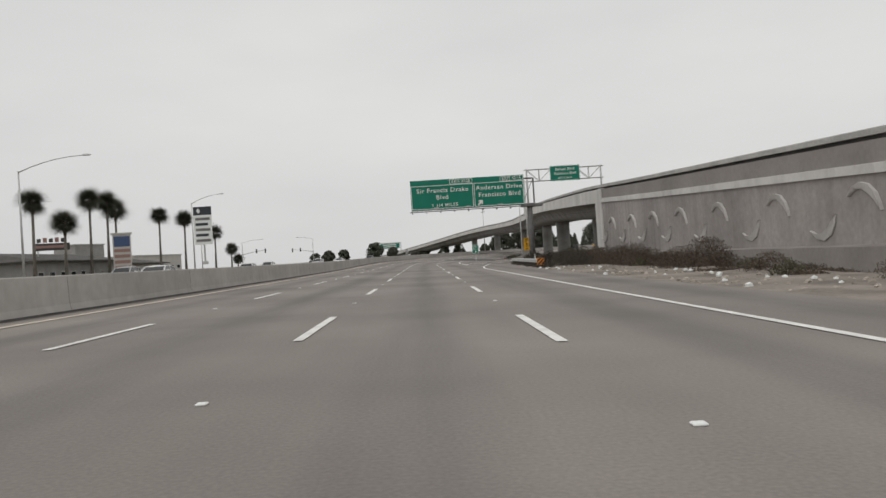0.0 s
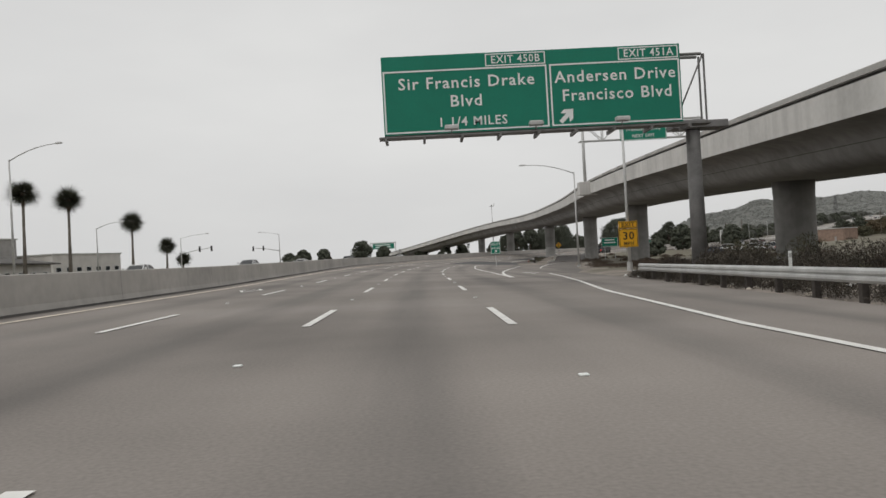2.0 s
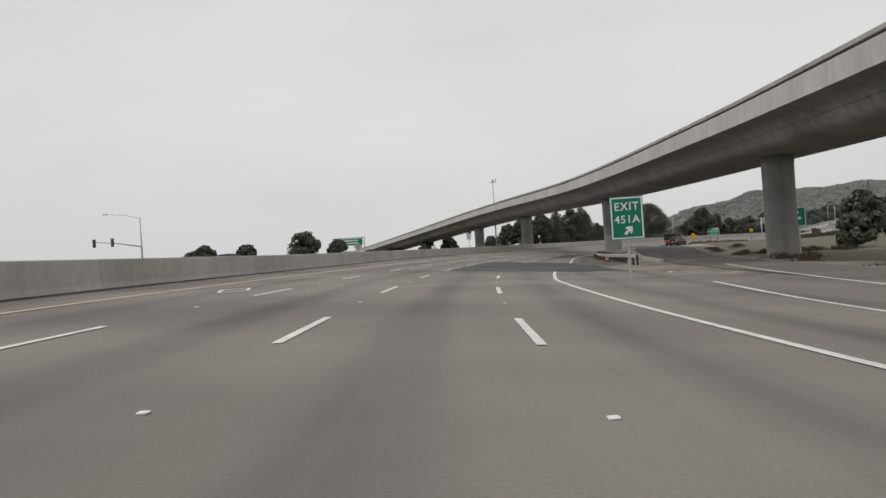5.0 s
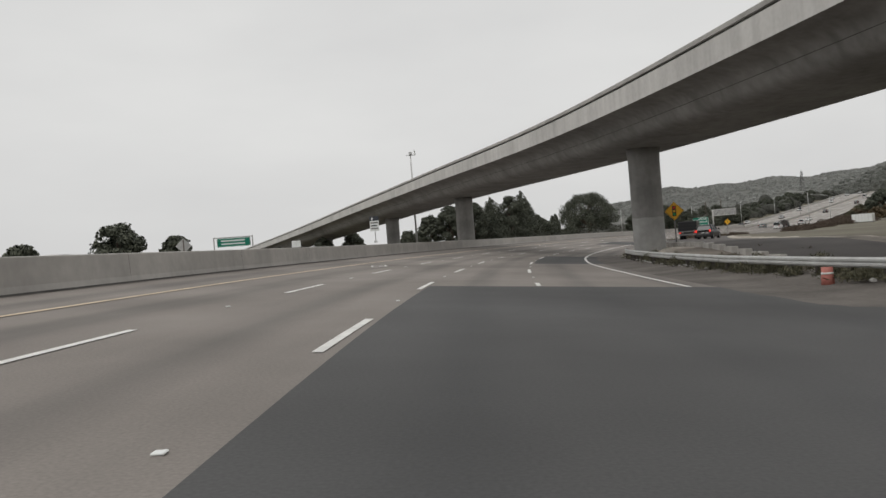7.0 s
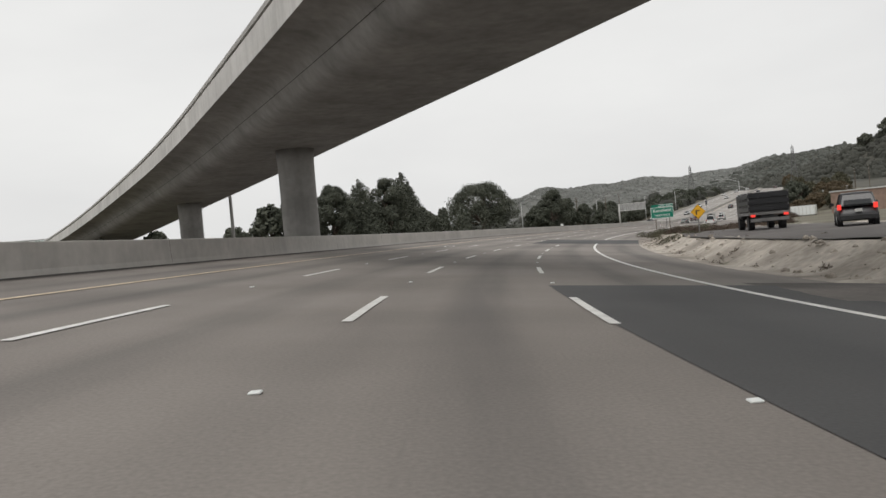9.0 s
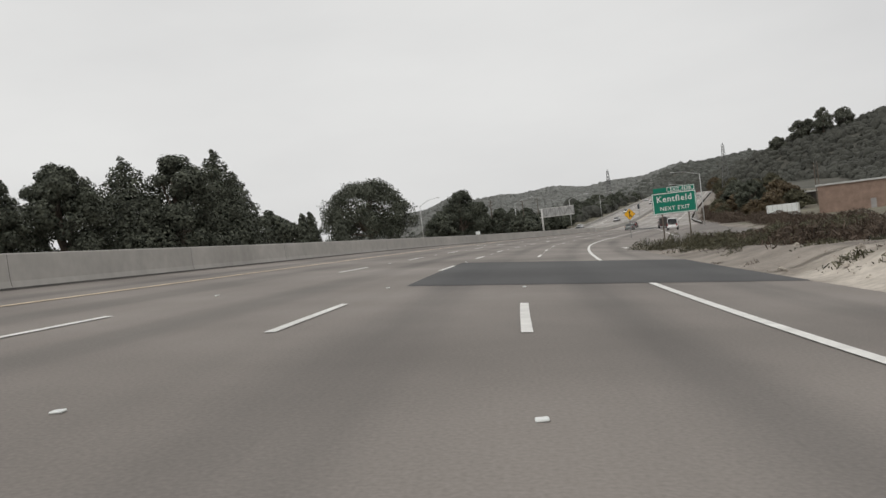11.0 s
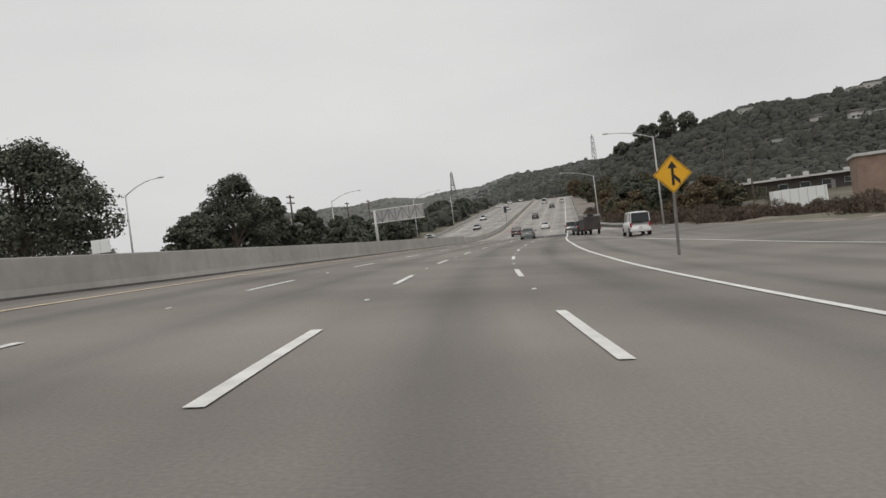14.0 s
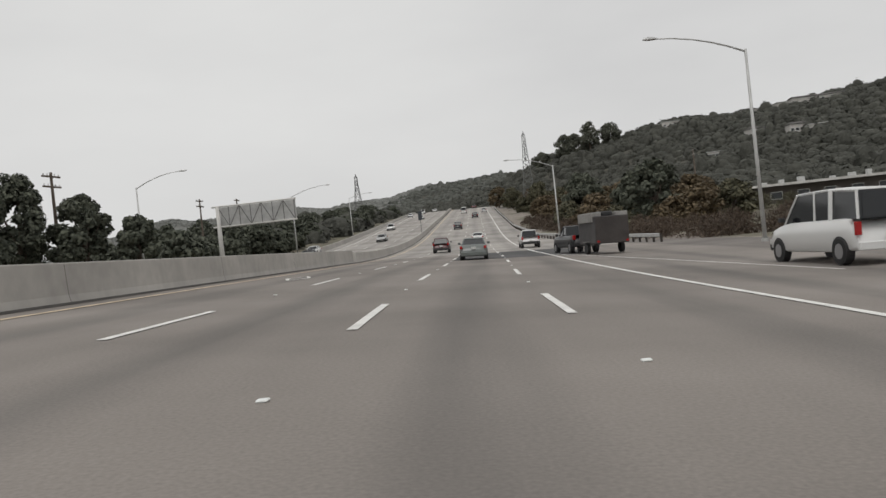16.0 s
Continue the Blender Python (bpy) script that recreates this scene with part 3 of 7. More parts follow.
DIAMOND = []
for (a0, b0), (a1, b1) in zip([(-1.9, 0), (0, 0.55), (1.9, 0), (0, -0.55)], [(0, 0.55), (1.9, 0), (0, -0.55), (-1.9, 0)]):
    DIAMOND.append([(a0, b0), (a1, b1), (a1 * 0.78, b1 * 0.7), (a0 * 0.78, b0 * 0.7)])
for s in (92.8, 172.0, 252.0, 330.0, 409.5, 489.0):
    outline("lane_diamond", s, -7.4, DIAMOND, "white diamond painted in the carpool lane")
outline("lane_arrow", 118.5, 8.6, [[(-3.4, -0.08), (-3.4, 0.1), (1.5, 0.1), (1.5, -0.08)], [(1.4, -0.5), (1.4, 0.5), (3.2, 0.0)], [(-0.9, 0.1), (-0.9, 0.3), (0.9, 0.9), (0.9, 0.6)]], "white arrow painted in the exit lane")
outline("lane_arrow", 387.6, 8.2, [[(-1.6, -0.1), (-1.6, 0.1), (1.0, 0.1), (1.0, -0.1)], [(0.9, -0.4), (0.9, 0.4), (2.2, 0.0)]], "worn white arrow on the shoulder")

# ---- median barrier ----


def barrier(name, s0, s1, face, height, label, thick=0.5, step=4.0):
    rows = []
    for s in np.arange(s0, s1 + 0.01, step):
        f, t = face(s), height(s)
        rows.append([at(s, f - o, h - 0.05) for o, h in ((0, 0), (0.0, 0.08), (0.06, 0.3), (0.1, t - 0.03), (0.12, t), (thick - 0.12, t), (thick - 0.1, t - 0.03), (thick - 0.06, 0.3), (thick, 0.08), (thick, 0))])
    return tagged(part(name, loft(rows, closed=True), M_CONC), label, "barrier", kind="structure")


MEDIAN_TOP = line([(-90, 1.15), (160, 1.17), (523, 1.15), (523.2, 0.95), (1150, 0.95)])
barrier("median_barrier", -90, 523, WALL_FACE, MEDIAN_TOP, "tall grey concrete median barrier")
barrier("median_barrier", 523.4, 1000, WALL_FACE, MEDIAN_TOP, "lower grey concrete median barrier climbing the hill")
barrier("far_barrier", -90, 1000, lambda s: OPP_LEFT(s) - 0.2, lambda s: 0.85, "grey concrete barrier beyond the opposite lanes", step=10.0)

rows = []
for s in np.arange(-90, 1000, 4.0):
    f = WALL_FACE(s)
    wob = 0.05 * noise.noise(Vector((s * 0.21, 3.0, 0.0)))
    rows.append([at(s, f - 0.03, 0.02), at(s, f + 0.03, 0.06), at(s, f + 0.13 + wob, 0.012)])
tagged(part("foot_line", loft(rows, caps=False), M_DARKLINE), "dark line along the barrier foot", "grit", kind="stuff")
joints = bmesh.new()
for s in np.arange(-60.0, 520.0, 12.2):
    f = WALL_FACE(float(s))
    pts = [at(s, f + 0.004, 0.0), at(s, f + 0.004, 0.03), at(s, f - 0.056, 0.25), at(s, f - 0.094, MEDIAN_TOP(s) - 0.09)]
    w_ = at(s + 0.022, f + 0.004, 0.0) - pts[0]
    vs = [[joints.verts.new(p), joints.verts.new(p + w_)] for p in pts]
    for r1, r2 in zip(vs, vs[1:]):
        joints.faces.new((r1[0], r1[1], r2[1], r2[0]))
tagged(part("barrier_joints", joints, M_DARKLINE), "thin dark joints across the barrier face", "joints", kind="stuff")

# ---- the flyover ----
DECK = [(23.3, -60, -0.6), (23.3, 20, 3.2), (23.3, 60, 5.0), (23.6, 85, 6.2), (27.6, 150, 8.6), (33.0, 207, 9.75), (34.4, 263, 10.35), (29.25, 315.5, 10.75), (22.7, 353, 10.15), (10.2, 405, 8.1), (-6, 458, 5.3), (-24, 512, 2.5), (-40, 560, 0.8)]


def spline(knots, y):
    """Smooth interpolation by the second coordinate."""
    for i in range(len(knots) - 1):
        if y <= knots[i + 1][1] or i == len(knots) - 2:
            break
    p0, p1, p2, p3 = (Vector(knots[min(max(j, 0), len(knots) - 1)]) for j in (i - 1, i, i + 1, i + 2))
    t = (y - p1[1]) / (p2[1] - p1[1])
    m1 = (p2 - p0) * ((p2[1] - p1[1]) / max(p2[1] - p0[1], 1e-6))
    m2 = (p3 - p1) * ((p2[1] - p1[1]) / max(p3[1] - p1[1], 1e-6))
    q = p1 * (2 * t**3 - 3 * t * t + 1) + m1 * (t**3 - 2 * t * t + t) + p2 * (-2 * t**3 + 3 * t * t) + m2 * (t**3 - t * t)
    return Vector((q.x, y, q.z))


def deck_frame(y):
    p = spline(DECK, y)
    way = spline(DECK, y + 1) - spline(DECK, y - 1)
    side = Vector((way.y, -way.x, 0)).normalized()
    return p, side


def along_deck(y0, y1, section, step=4.0):
    rows = []
    for y in np.linspace(y0, y1, int((y1 - y0) / step) + 1):
        p, side = deck_frame(float(y))
        rows.append([p + side * o + Vector((0, 0, h)) for o, h in section])
    return loft(rows, closed=True)


W = 5.3
WX = 0.9
flyover = thing("flyover", "long curved concrete flyover on thick round piers", "bridge", Matrix.Translation((0, 0, 0)))
HAUNCH = [(6.2, -0.42), (5.15, -0.58), (4.7, -0.72), (4.42, -0.92), (4.24, -1.18), (4.1, -1.46), (3.92, -1.72), (3.65, -1.94), (3.25, -2.08), (2.8, -2.15)]
under = [(-o, h) for o, h in HAUNCH] + [(3.4, -2.15), (3.65, -2.06), (3.82, -1.86), (3.92, -1.6), (4.0, -1.3), (4.12, -1.0), (4.32, -0.74), (4.65, -0.58), (W, -0.42)]
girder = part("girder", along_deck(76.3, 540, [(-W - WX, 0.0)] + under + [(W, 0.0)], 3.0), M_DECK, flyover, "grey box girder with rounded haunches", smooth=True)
girder.data.set_sharp_from_angle(angle=radians(38))
part("pour_joint", along_deck(77, 538, [(-4.236, -1.2), (-4.244, -1.2), (-4.232, -1.225), (-4.224, -1.225)], 4.0), M_DARKLINE, flyover, "thin dark pour joint along the haunch")
for side_sign in (-1, 1):
    a, b = (W + WX, W + WX - 0.28) if side_sign < 0 else (W, W - 0.28)
    start = 76.2 if side_sign < 0 else -50
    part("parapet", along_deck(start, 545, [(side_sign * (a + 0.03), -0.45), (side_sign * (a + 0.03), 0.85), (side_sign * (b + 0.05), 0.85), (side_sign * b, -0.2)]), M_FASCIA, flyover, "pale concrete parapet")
    # recess coloured near black to paint the shade below the rail
    part("rail_base", along_deck(-50, 545, [(side_sign * (a - 0.2), 0.83), (side_sign * (a - 0.2), 1.08), (side_sign * (b + 0.02), 1.03), (side_sign * (b + 0.02), 0.83)]), M_DARKLINE, flyover, "recess under the top rail, shade in its dark colour")
    part("rail", along_deck(-50, 545, [(side_sign * (a + 0.02), 1.03), (side_sign * (a + 0.02), 1.26), (side_sign * (a - 0.02), 1.3), (side_sign * (b + 0.06), 1.3), (side_sign * (b + 0.06), 1.03)]), M_TOPRAIL, flyover, "weathered concrete top rail")
for y in (108, 157, 207, 263, 315.5, 353, 400, 447):
    p, sd_ = deck_frame(float(y))
    p = p + sd_ * {315.5: 0.65, 353: 0.45}.get(y, 0.0)
    z0 = place_z(p.x, p.y) - 0.3
    top = p.z - 2.05
    bm = bmesh.new()
    rings = []
    for z, rx, ry in ((z0, 1.3, 1.05), (top - 2.4, 1.3, 1.05), (top - 1.0, 1.31, 1.06), (top, 1.38, 1.1)):
        rings.append([bm.verts.new((rx * math.cos(k * math.pi / 12), ry * math.sin(k * math.pi / 12), z)) for k in range(24)])
    for r1, r2 in zip(rings, rings[1:]):
        for k in range(24):
            bm.faces.new((r1[k], r1[(k + 1) % 24], r2[(k + 1) % 24], r2[k]))
    bm.faces.new(rings[-1])
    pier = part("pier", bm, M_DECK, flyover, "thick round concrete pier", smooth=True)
    if y == 263:
        band = bmesh.new()
        lo_, hi_ = [[band.verts.new((1.31 * math.cos(k * math.pi / 12), 1.06 * math.sin(k * math.pi / 12), z + 0.03 * math.sin(k * 1.7))) for k in range(24)] for z in (z0 + 0.3, 2.6)]
        for k in range(24):
            band.faces.new((lo_[k], lo_[(k + 1) % 24], hi_[(k + 1) % 24], hi_[k]))
        part("paint_band", band, M_PAINTBAND, pier, "paler grey paint over the lower half", smooth=True)
    pier.matrix_world = Matrix.Translation((p.x, p.y, 0)) @ pose(0, 0, 0, 0, 0, -math.degrees(math.atan2(sd_.y, sd_.x)) * -1)

# retaining wall under the near end of the flyover
wall = thing("retaining_wall", "grey concrete retaining wall with pale wave relief", "retaining wall", Matrix.Translation((0, 0, 0)), kind="structure")
rows, rows2, rows3 = [], [], []
for y in np.linspace(-50, 76, 33):
    p, sd_ = deck_frame(float(y))
    face = p - sd_ * (W + WX + 0.05)
    top = p.z + 0.84
    rows.append([Vector((face.x, face.y, -1.2)), Vector((face.x, face.y, top - 0.9)), Vector((face.x + 0.6, face.y, top - 0.9)), Vector((face.x + 0.6, face.y, -1.2))])
    rows2.append([Vector((face.x - 0.1, face.y, top - 1.24)), Vector((face.x - 0.1, face.y, top - 0.87)), Vector((face.x + 0.1, face.y, top - 0.84)), Vector((face.x + 0.1, face.y, top - 1.24))])
    rows3.append([Vector((face.x - 0.02, face.y, top - 0.95)), Vector((face.x - 0.02, face.y, top)), Vector((face.x + 0.3, face.y, top)), Vector((face.x + 0.3, face.y, top - 0.95))])
part("wall_body", loft(rows, closed=True), M_WALL, wall)
part("cap_band", loft(rows2, closed=True), M_FASCIA, wall, "pale horizontal band")
part("upper_band", loft(rows3, closed=True), M_WALLDARK, wall, "darker band under the parapet")
end = deck_frame(76.2)[0]
part("abutment", box(17.35, 29.2, 75.6, 76.6, -1.2, end.z - 0.5, 0.03), M_WALL, wall)
part("end_post", box(16.93, 17.5, 74.2, 76.7, -1.2, end.z + 0.82, 0.03), M_FASCIA, wall, "pale concrete end post")

# pale wave relief on the wall: pairs of arcs, like rolling crests
wx_face = deck_frame(40.0)[0].x - W - WX - 0.05


def wave(y0, z0, path):
    """A tapering crescent standing proud of the wall: (along, up, width) from its start."""
    upper, lower = [], []
    for k, (a, b, t) in enumerate(path):
        p, q = path[max(k - 1, 0)], path[min(k + 1, len(path) - 1)]
        n = Vector((-(q[1] - p[1]), q[0] - p[0])).normalized() * -1
        upper.append((y0 + a + n.x * t * 0.2, z0 + b + n.y * t * 0.2))
        lower.append((y0 + a - n.x * t * 0.8, z0 + b - n.y * t * 0.8))
    bm = bmesh.new()
    rows_ = [[bm.verts.new((wx_face + x, p[0], p[1])) for p in ring] for ring, x in ((upper, 0.06), (upper, -0.14), (lower, -0.05), (lower, 0.06))]
    for r1, r2 in zip(rows_, rows_[1:]):
        for k in range(len(path) - 1):
            bm.faces.new((r1[k], r1[k + 1], r2[k + 1], r2[k]))
    bmesh.ops.recalc_face_normals(bm, faces=bm.faces)
    # only the ledge's bright arcs are built, their light put into the colour
    part("wave_relief", bm, M_RELIEF, wall, "curved relief, light in its pale colour")


CREST = [(0.9, -0.45, 0.04), (0.5, -0.12, 0.14), (0.0, 0.0, 0.26), (-0.5, -0.12, 0.36), (-0.95, -0.45, 0.34), (-1.2, -0.85, 0.22), (-1.3, -1.1, 0.05)]
TROUGH = [(4.0, -1.7, 0.04), (3.6, -1.88, 0.22), (3.0, -1.9, 0.32), (2.5, -1.7, 0.3), (2.15, -1.38, 0.18), (1.95, -1.1, 0.04)]
for y in (10.2, 17.2, 24.2, 31.2, 38.4, 45.7, 52.3, 58.4, 64.3, 70.8):
    wave(y, 3.1 + 0.018 * (y - 38.4), CREST)
    wave(y, 3.1 + 0.018 * (y - 38.4), TROUGH)
rows4 = []
for y in np.linspace(-50, 75.5, 33):
    rows4.append([Vector((wx_face - 0.5, y, -1.2)), Vector((wx_face - 0.5, y, 0.55)), Vector((wx_face + 0.1, y, 0.62)), Vector((wx_face + 0.1, y, -1.2))])
part("footing", loft(rows4, closed=True), M_WALLDARK, wall, "low plinth along the wall foot")

# concrete blocks along the edge of the side road
kerb = thing("block_kerb", "row of short grey concrete blocks edging the side road", "kerb", Matrix.Translation((0, 0, 0)), kind="structure")
for k in range(26):
    s = 222 + 2.5 * k
    q = side_at(s, SIDE_IN(s) - 0.35)
    blk = part("block", box(-0.2, 0.2, -0.8, 0.8, -0.35, 0.3, 0.04), M_CONC, kerb)
    blk.matrix_world = Matrix.Translation(q) @ pose(0, 0, 0, 0, 0, turn(s) + math.degrees(math.atan2(SIDE_IN(s + 1) - SIDE_IN(s - 1), 2)) * -1)

# ---- signs ----


def text_part(name, body, size, material, parent, x, z, y=-0.02, align="CENTER", squeeze=1.0):
    """Lettering as a thin mesh that faces -y."""
    cu = bpy.data.curves.new(name, "FONT")
    cu.body, cu.size, cu.align_x, cu.extrude, cu.resolution_u = body, size, align, 0.004, 2
    cu.offset = size * 0.012
    cu.space_character = 1.13
    tmp = bpy.data.objects.new(name, cu)
    scene.collection.objects.link(tmp)
    bpy.context.view_layer.update()
    me = bpy.data.meshes.new_from_object(tmp.evaluated_get(bpy.context.evaluated_depsgraph_get()))
    bpy.data.objects.remove(tmp)
    me.materials.clear()
    me.materials.append(material)
    me.transform(Matrix.Translation((x, y, z)) @ pose(0, 0, 0, 90, 0, 0) @ Matrix.Diagonal((squeeze, 1, 1, 1)))
    ob = new(name, me)
    ob.parent = parent
    return ob


def rim(x0, x1, z0, z1, w=0.07, y=-0.012):
    """A thin frame of four bars round a panel."""
    bm = bmesh.new()
    for a, b, c, d in ((x0, x1, z1 - w, z1), (x0, x1, z0, z0 + w), (x0, x0 + w, z0 + w, z1 - w), (x1 - w, x1, z0 + w, z1 - w)):
        add_box(bm, a, b, y - 0.006, y, c, d)
    return bm


def arrow_up(x, z, size, angle=-45, y=-0.014):
    """A broad arrow, turned clockwise from upright by the angle."""
    shape = [(-0.12, -0.5), (0.12, -0.5), (0.12, 0.05), (0.36, -0.16), (0.36, 0.12), (0, 0.5), (-0.36, 0.12), (-0.36, -0.16), (-0.12, 0.05)]
    c, s = math.cos(radians(angle)), math.sin(radians(angle))
    bm = bmesh.new()
    vs = [bm.verts.new((x + size * (a * c - b * s), y, z + size * (a * s + b * c))) for a, b in shape]
    bm.faces.new(vs)
    r = bmesh.ops.extrude_face_region(bm, geom=bm.faces[:])
    bmesh.ops.translate(bm, verts=[v for v in r["geom"] if isinstance(v, bmesh.types.BMVert)], vec=(0, -0.006, 0))
    bmesh.ops.recalc_face_normals(bm, faces=bm.faces)
    return bm


# cantilever sign over the lanes
big_sign = thing("overhead_sign", "wide green overhead freeway sign on a steel column", "road sign", Matrix.Translation((5.55, 91.8, -0.4)) @ pose(0, 0, 0, 0, 0, 0))
X0, X1, Z0, Z1, ZS, XM = -6.6, 6.6, 7.05, 10.5, 9.85, 0.72
part("panel", box(X0, X1, 0.0, 0.06, Z0, Z1), M_GREEN, big_sign, "green reflective panel")
part("panel_border", rim(X0 + 0.05, XM - 0.06, Z0 + 0.06, ZS), M_WHITE, big_sign)
part("panel_border", rim(XM + 0.06, X1 - 0.05, Z0 + 0.06, ZS), M_WHITE, big_sign)
part("tab_border", rim(XM - 2.75, XM - 0.1, ZS + 0.04, Z1 - 0.06, 0.05), M_WHITE, big_sign)
part("tab_border", rim(X1 - 2.75, X1 - 0.08, ZS + 0.04, Z1 - 0.06, 0.05), M_WHITE, big_sign)
text_part("lettering", "EXIT 450B", 0.48, M_WHITE, big_sign, XM - 1.42, ZS + 0.16, squeeze=0.92)
text_part("lettering", "EXIT 451A", 0.48, M_WHITE, big_sign, X1 - 1.4, ZS + 0.16, squeeze=0.92)
text_part("lettering", "Sir Francis Drake", 0.72, M_WHITE, big_sign, -2.9, 9.02, squeeze=1.04)
text_part("lettering", "Blvd", 0.72, M_WHITE, big_sign, -2.95, 8.2, squeeze=1.04)
text_part("lettering", "1 1/4 MILES", 0.56, M_WHITE, big_sign, -2.7, 7.34)
text_part("lettering", "Andersen Drive", 0.72, M_WHITE, big_sign, 3.68, 9.02, squeeze=1.02)
text_part("lettering", "Francisco Blvd", 0.72, M_WHITE, big_sign, 3.72, 8.2, squeeze=1.02)
part("arrow", arrow_up(1.45, 7.55, 0.8), M_WHITE, big_sign)
part("column", tube([(7.2, 0.6, -0.5), (7.2, 0.6, 7.0)], [0.36, 0.3], 16), M_DARKSTEEL, big_sign, "round steel column", smooth=True)
part("base", box(6.6, 7.8, 0.0, 1.2, -0.6, 0.25, 0.04), M_CONC, big_sign)
for z in (7.1, 10.1):
    part("chord", tube([(X0, 0.4, z), (X1 + 1.1, 0.4, z)], 0.07, 8), M_DARKSTEEL, big_sign)
    part("chord", tube([(X0, 1.0, z), (X1 + 1.1, 1.0, z)], 0.07, 8), M_DARKSTEEL, big_sign)
for k in range(11):
    x = X0 + 0.2 + k * 1.42
    bm = bmesh.new()
    add_tube(bm, [(x, 0.4, 7.1), (x, 0.4, 10.1)], 0.05, 6)
    add_tube(bm, [(x, 1.0, 7.1), (x, 1.0, 10.1)], 0.05, 6)
    if k < 10:
        add_tube(bm, [(x, 0.4, 7.1), (x + 1.4, 0.4, 10.1)], 0.04, 6)
    part("brace", bm, M_DARKSTEEL, big_sign)
part("saddle", box(6.2, 8.7, 0.2, 1.2, 6.75, 7.1, 0.04), M_DARKSTEEL, big_sign)
part("walkway", box(X0 - 0.2, X1 + 0.9, -1.0, -0.2, 6.78, 6.84), M_DARKSTEEL, big_sign, "steel grating walkway")
for k in range(9):
    x = X0 + 0.1 + k * 1.62
    part("bracket", box(x - 0.05, x + 0.05, -1.25, 0.1, 6.62, 6.78), M_DARKSTEEL, big_sign)
for x in (-3.7, -0.1, 3.6):
    lp = part("sign_lamp", box(x - 0.3, x + 0.3, -1.3, -0.95, 7.0, 7.2, 0.04), M_STEEL, big_sign, "pale box lamp")
    part("lamp_arm", tube([(x, -0.9, 6.8), (x, -1.1, 7.05)], 0.03, 6), M_DARKSTEEL, big_sign)

# sign bridge standing on the flyover
deck_p, deck_s = deck_frame(154.8)
gantry = thing("sign_bridge", "steel truss sign bridge with a small green sign", "road sign", Matrix.Translation((0, 154.8, 0)))
GXL, GXR = 21.25, 36.0
for z in (14.85, 17.15):
    for y in (-0.4, 0.4):
        part("chord", tube([(GXL - 0.5, y, z), (GXR + 0.5, y, z)], 0.08, 8), M_STEEL, gantry)
xs = np.linspace(GXL, GXR, 7)
for i, (a, b) in enumerate(zip(xs, xs[1:])):
    for y in (-0.4, 0.4):
        bm = tube([(a, y, 14.85), (a, y, 17.15)], 0.06, 6)
        add_tube(bm, [(a, y, 14.85 if i % 2 else 17.15), (b, y, 17.15 if i % 2 else 14.85)], 0.055, 6)
        part("web", bm, M_STEEL, gantry)
part("panel", box(25.8, 31.7, -0.62, -0.56, 14.6, 17.6), M_GREEN, gantry, "green reflective panel")
part("panel_border", rim(25.85, 31.65, 14.65, 17.55, 0.06, -0.63), M_WHITE, gantry)
text_part("lettering", "Bellam Blvd", 0.76, M_WHITE, gantry, 28.75, 16.65, -0.65, squeeze=0.92)
text_part("lettering", "Francisco Blvd", 0.76, M_WHITE, gantry, 28.75, 15.82, -0.65, squeeze=0.85)
text_part("lettering", "NEXT EXIT", 0.52, M_WHITE, gantry, 28.75, 14.98, -0.65, squeeze=1.0)
part("post", tube([(GXL, 0, 9.0), (GXL, 0, 17.35)], [0.22, 0.16], 12), M_STEEL, gantry, smooth=True)
part("post", tube([(GXR, 0, 9.0), (GXR, 0, 17.35)], [0.22, 0.16], 12), M_STEEL, gantry, smooth=True)
part("pedestal", box(GXL - 0.9, deck_p.x - W + 0.02, -0.75, 0.75, 8.1, 9.75, 0.05), M_FASCIA, gantry, "pale concrete pedestal block")
part("pedestal", box(deck_p.x + W - 0.02, GXR + 0.8, -0.75, 0.75, 8.1, 9.75, 0.05), M_FASCIA, gantry, "pale concrete pedestal block")


def post_sign(name, label, m, ground_z, w, h, z, material, words, posts=(0.0,), border=M_WHITE, post=M_STEEL, category="road sign"):
    """A flat panel on posts that faces -y of the pose; words: text, size, x, z."""
    ob = thing(name, label, category, m)
    part("panel", box(-w / 2, w / 2, 0, 0.03, z - h / 2, z + h / 2, 0.01), material, ob)
    part("panel_border", rim(-w / 2 + 0.03, w / 2 - 0.03, z - h / 2 + 0.03, z + h / 2 - 0.03, min(0.06, w * 0.04), -0.004), border, ob)
    for x in posts:
        part("post", box(x - 0.05, x + 0.05, 0.035, 0.12, ground_z, z + h / 2 - 0.05), post, ob)
    for body, size, x, zz_, q in words:
        text_part("lettering", body, size, border, ob, x, zz_, -0.012, squeeze=q)
    return ob


def ground_pose(x, y, facing):
    return Matrix.Translation((x, y, place_z(x, y))) @ pose(0, 0, 0, 0, 0, facing)


# exit gore sign
q = at(180.5, 8.15)
gore_sign = post_sign("exit_sign", "small green exit sign on a post in the gore", Matrix.Translation(q) @ pose(0, 0, 0, 0, 0, turn(180)), -0.3, 1.5, 1.95, 2.95, M_GREEN, [("EXIT", 0.52, 0, 3.3, 0.95), ("451A", 0.5, 0, 2.72, 0.95)])
part("arrow", arrow_up(0.05, 2.38, 0.5), M_WHITE, gore_sign)

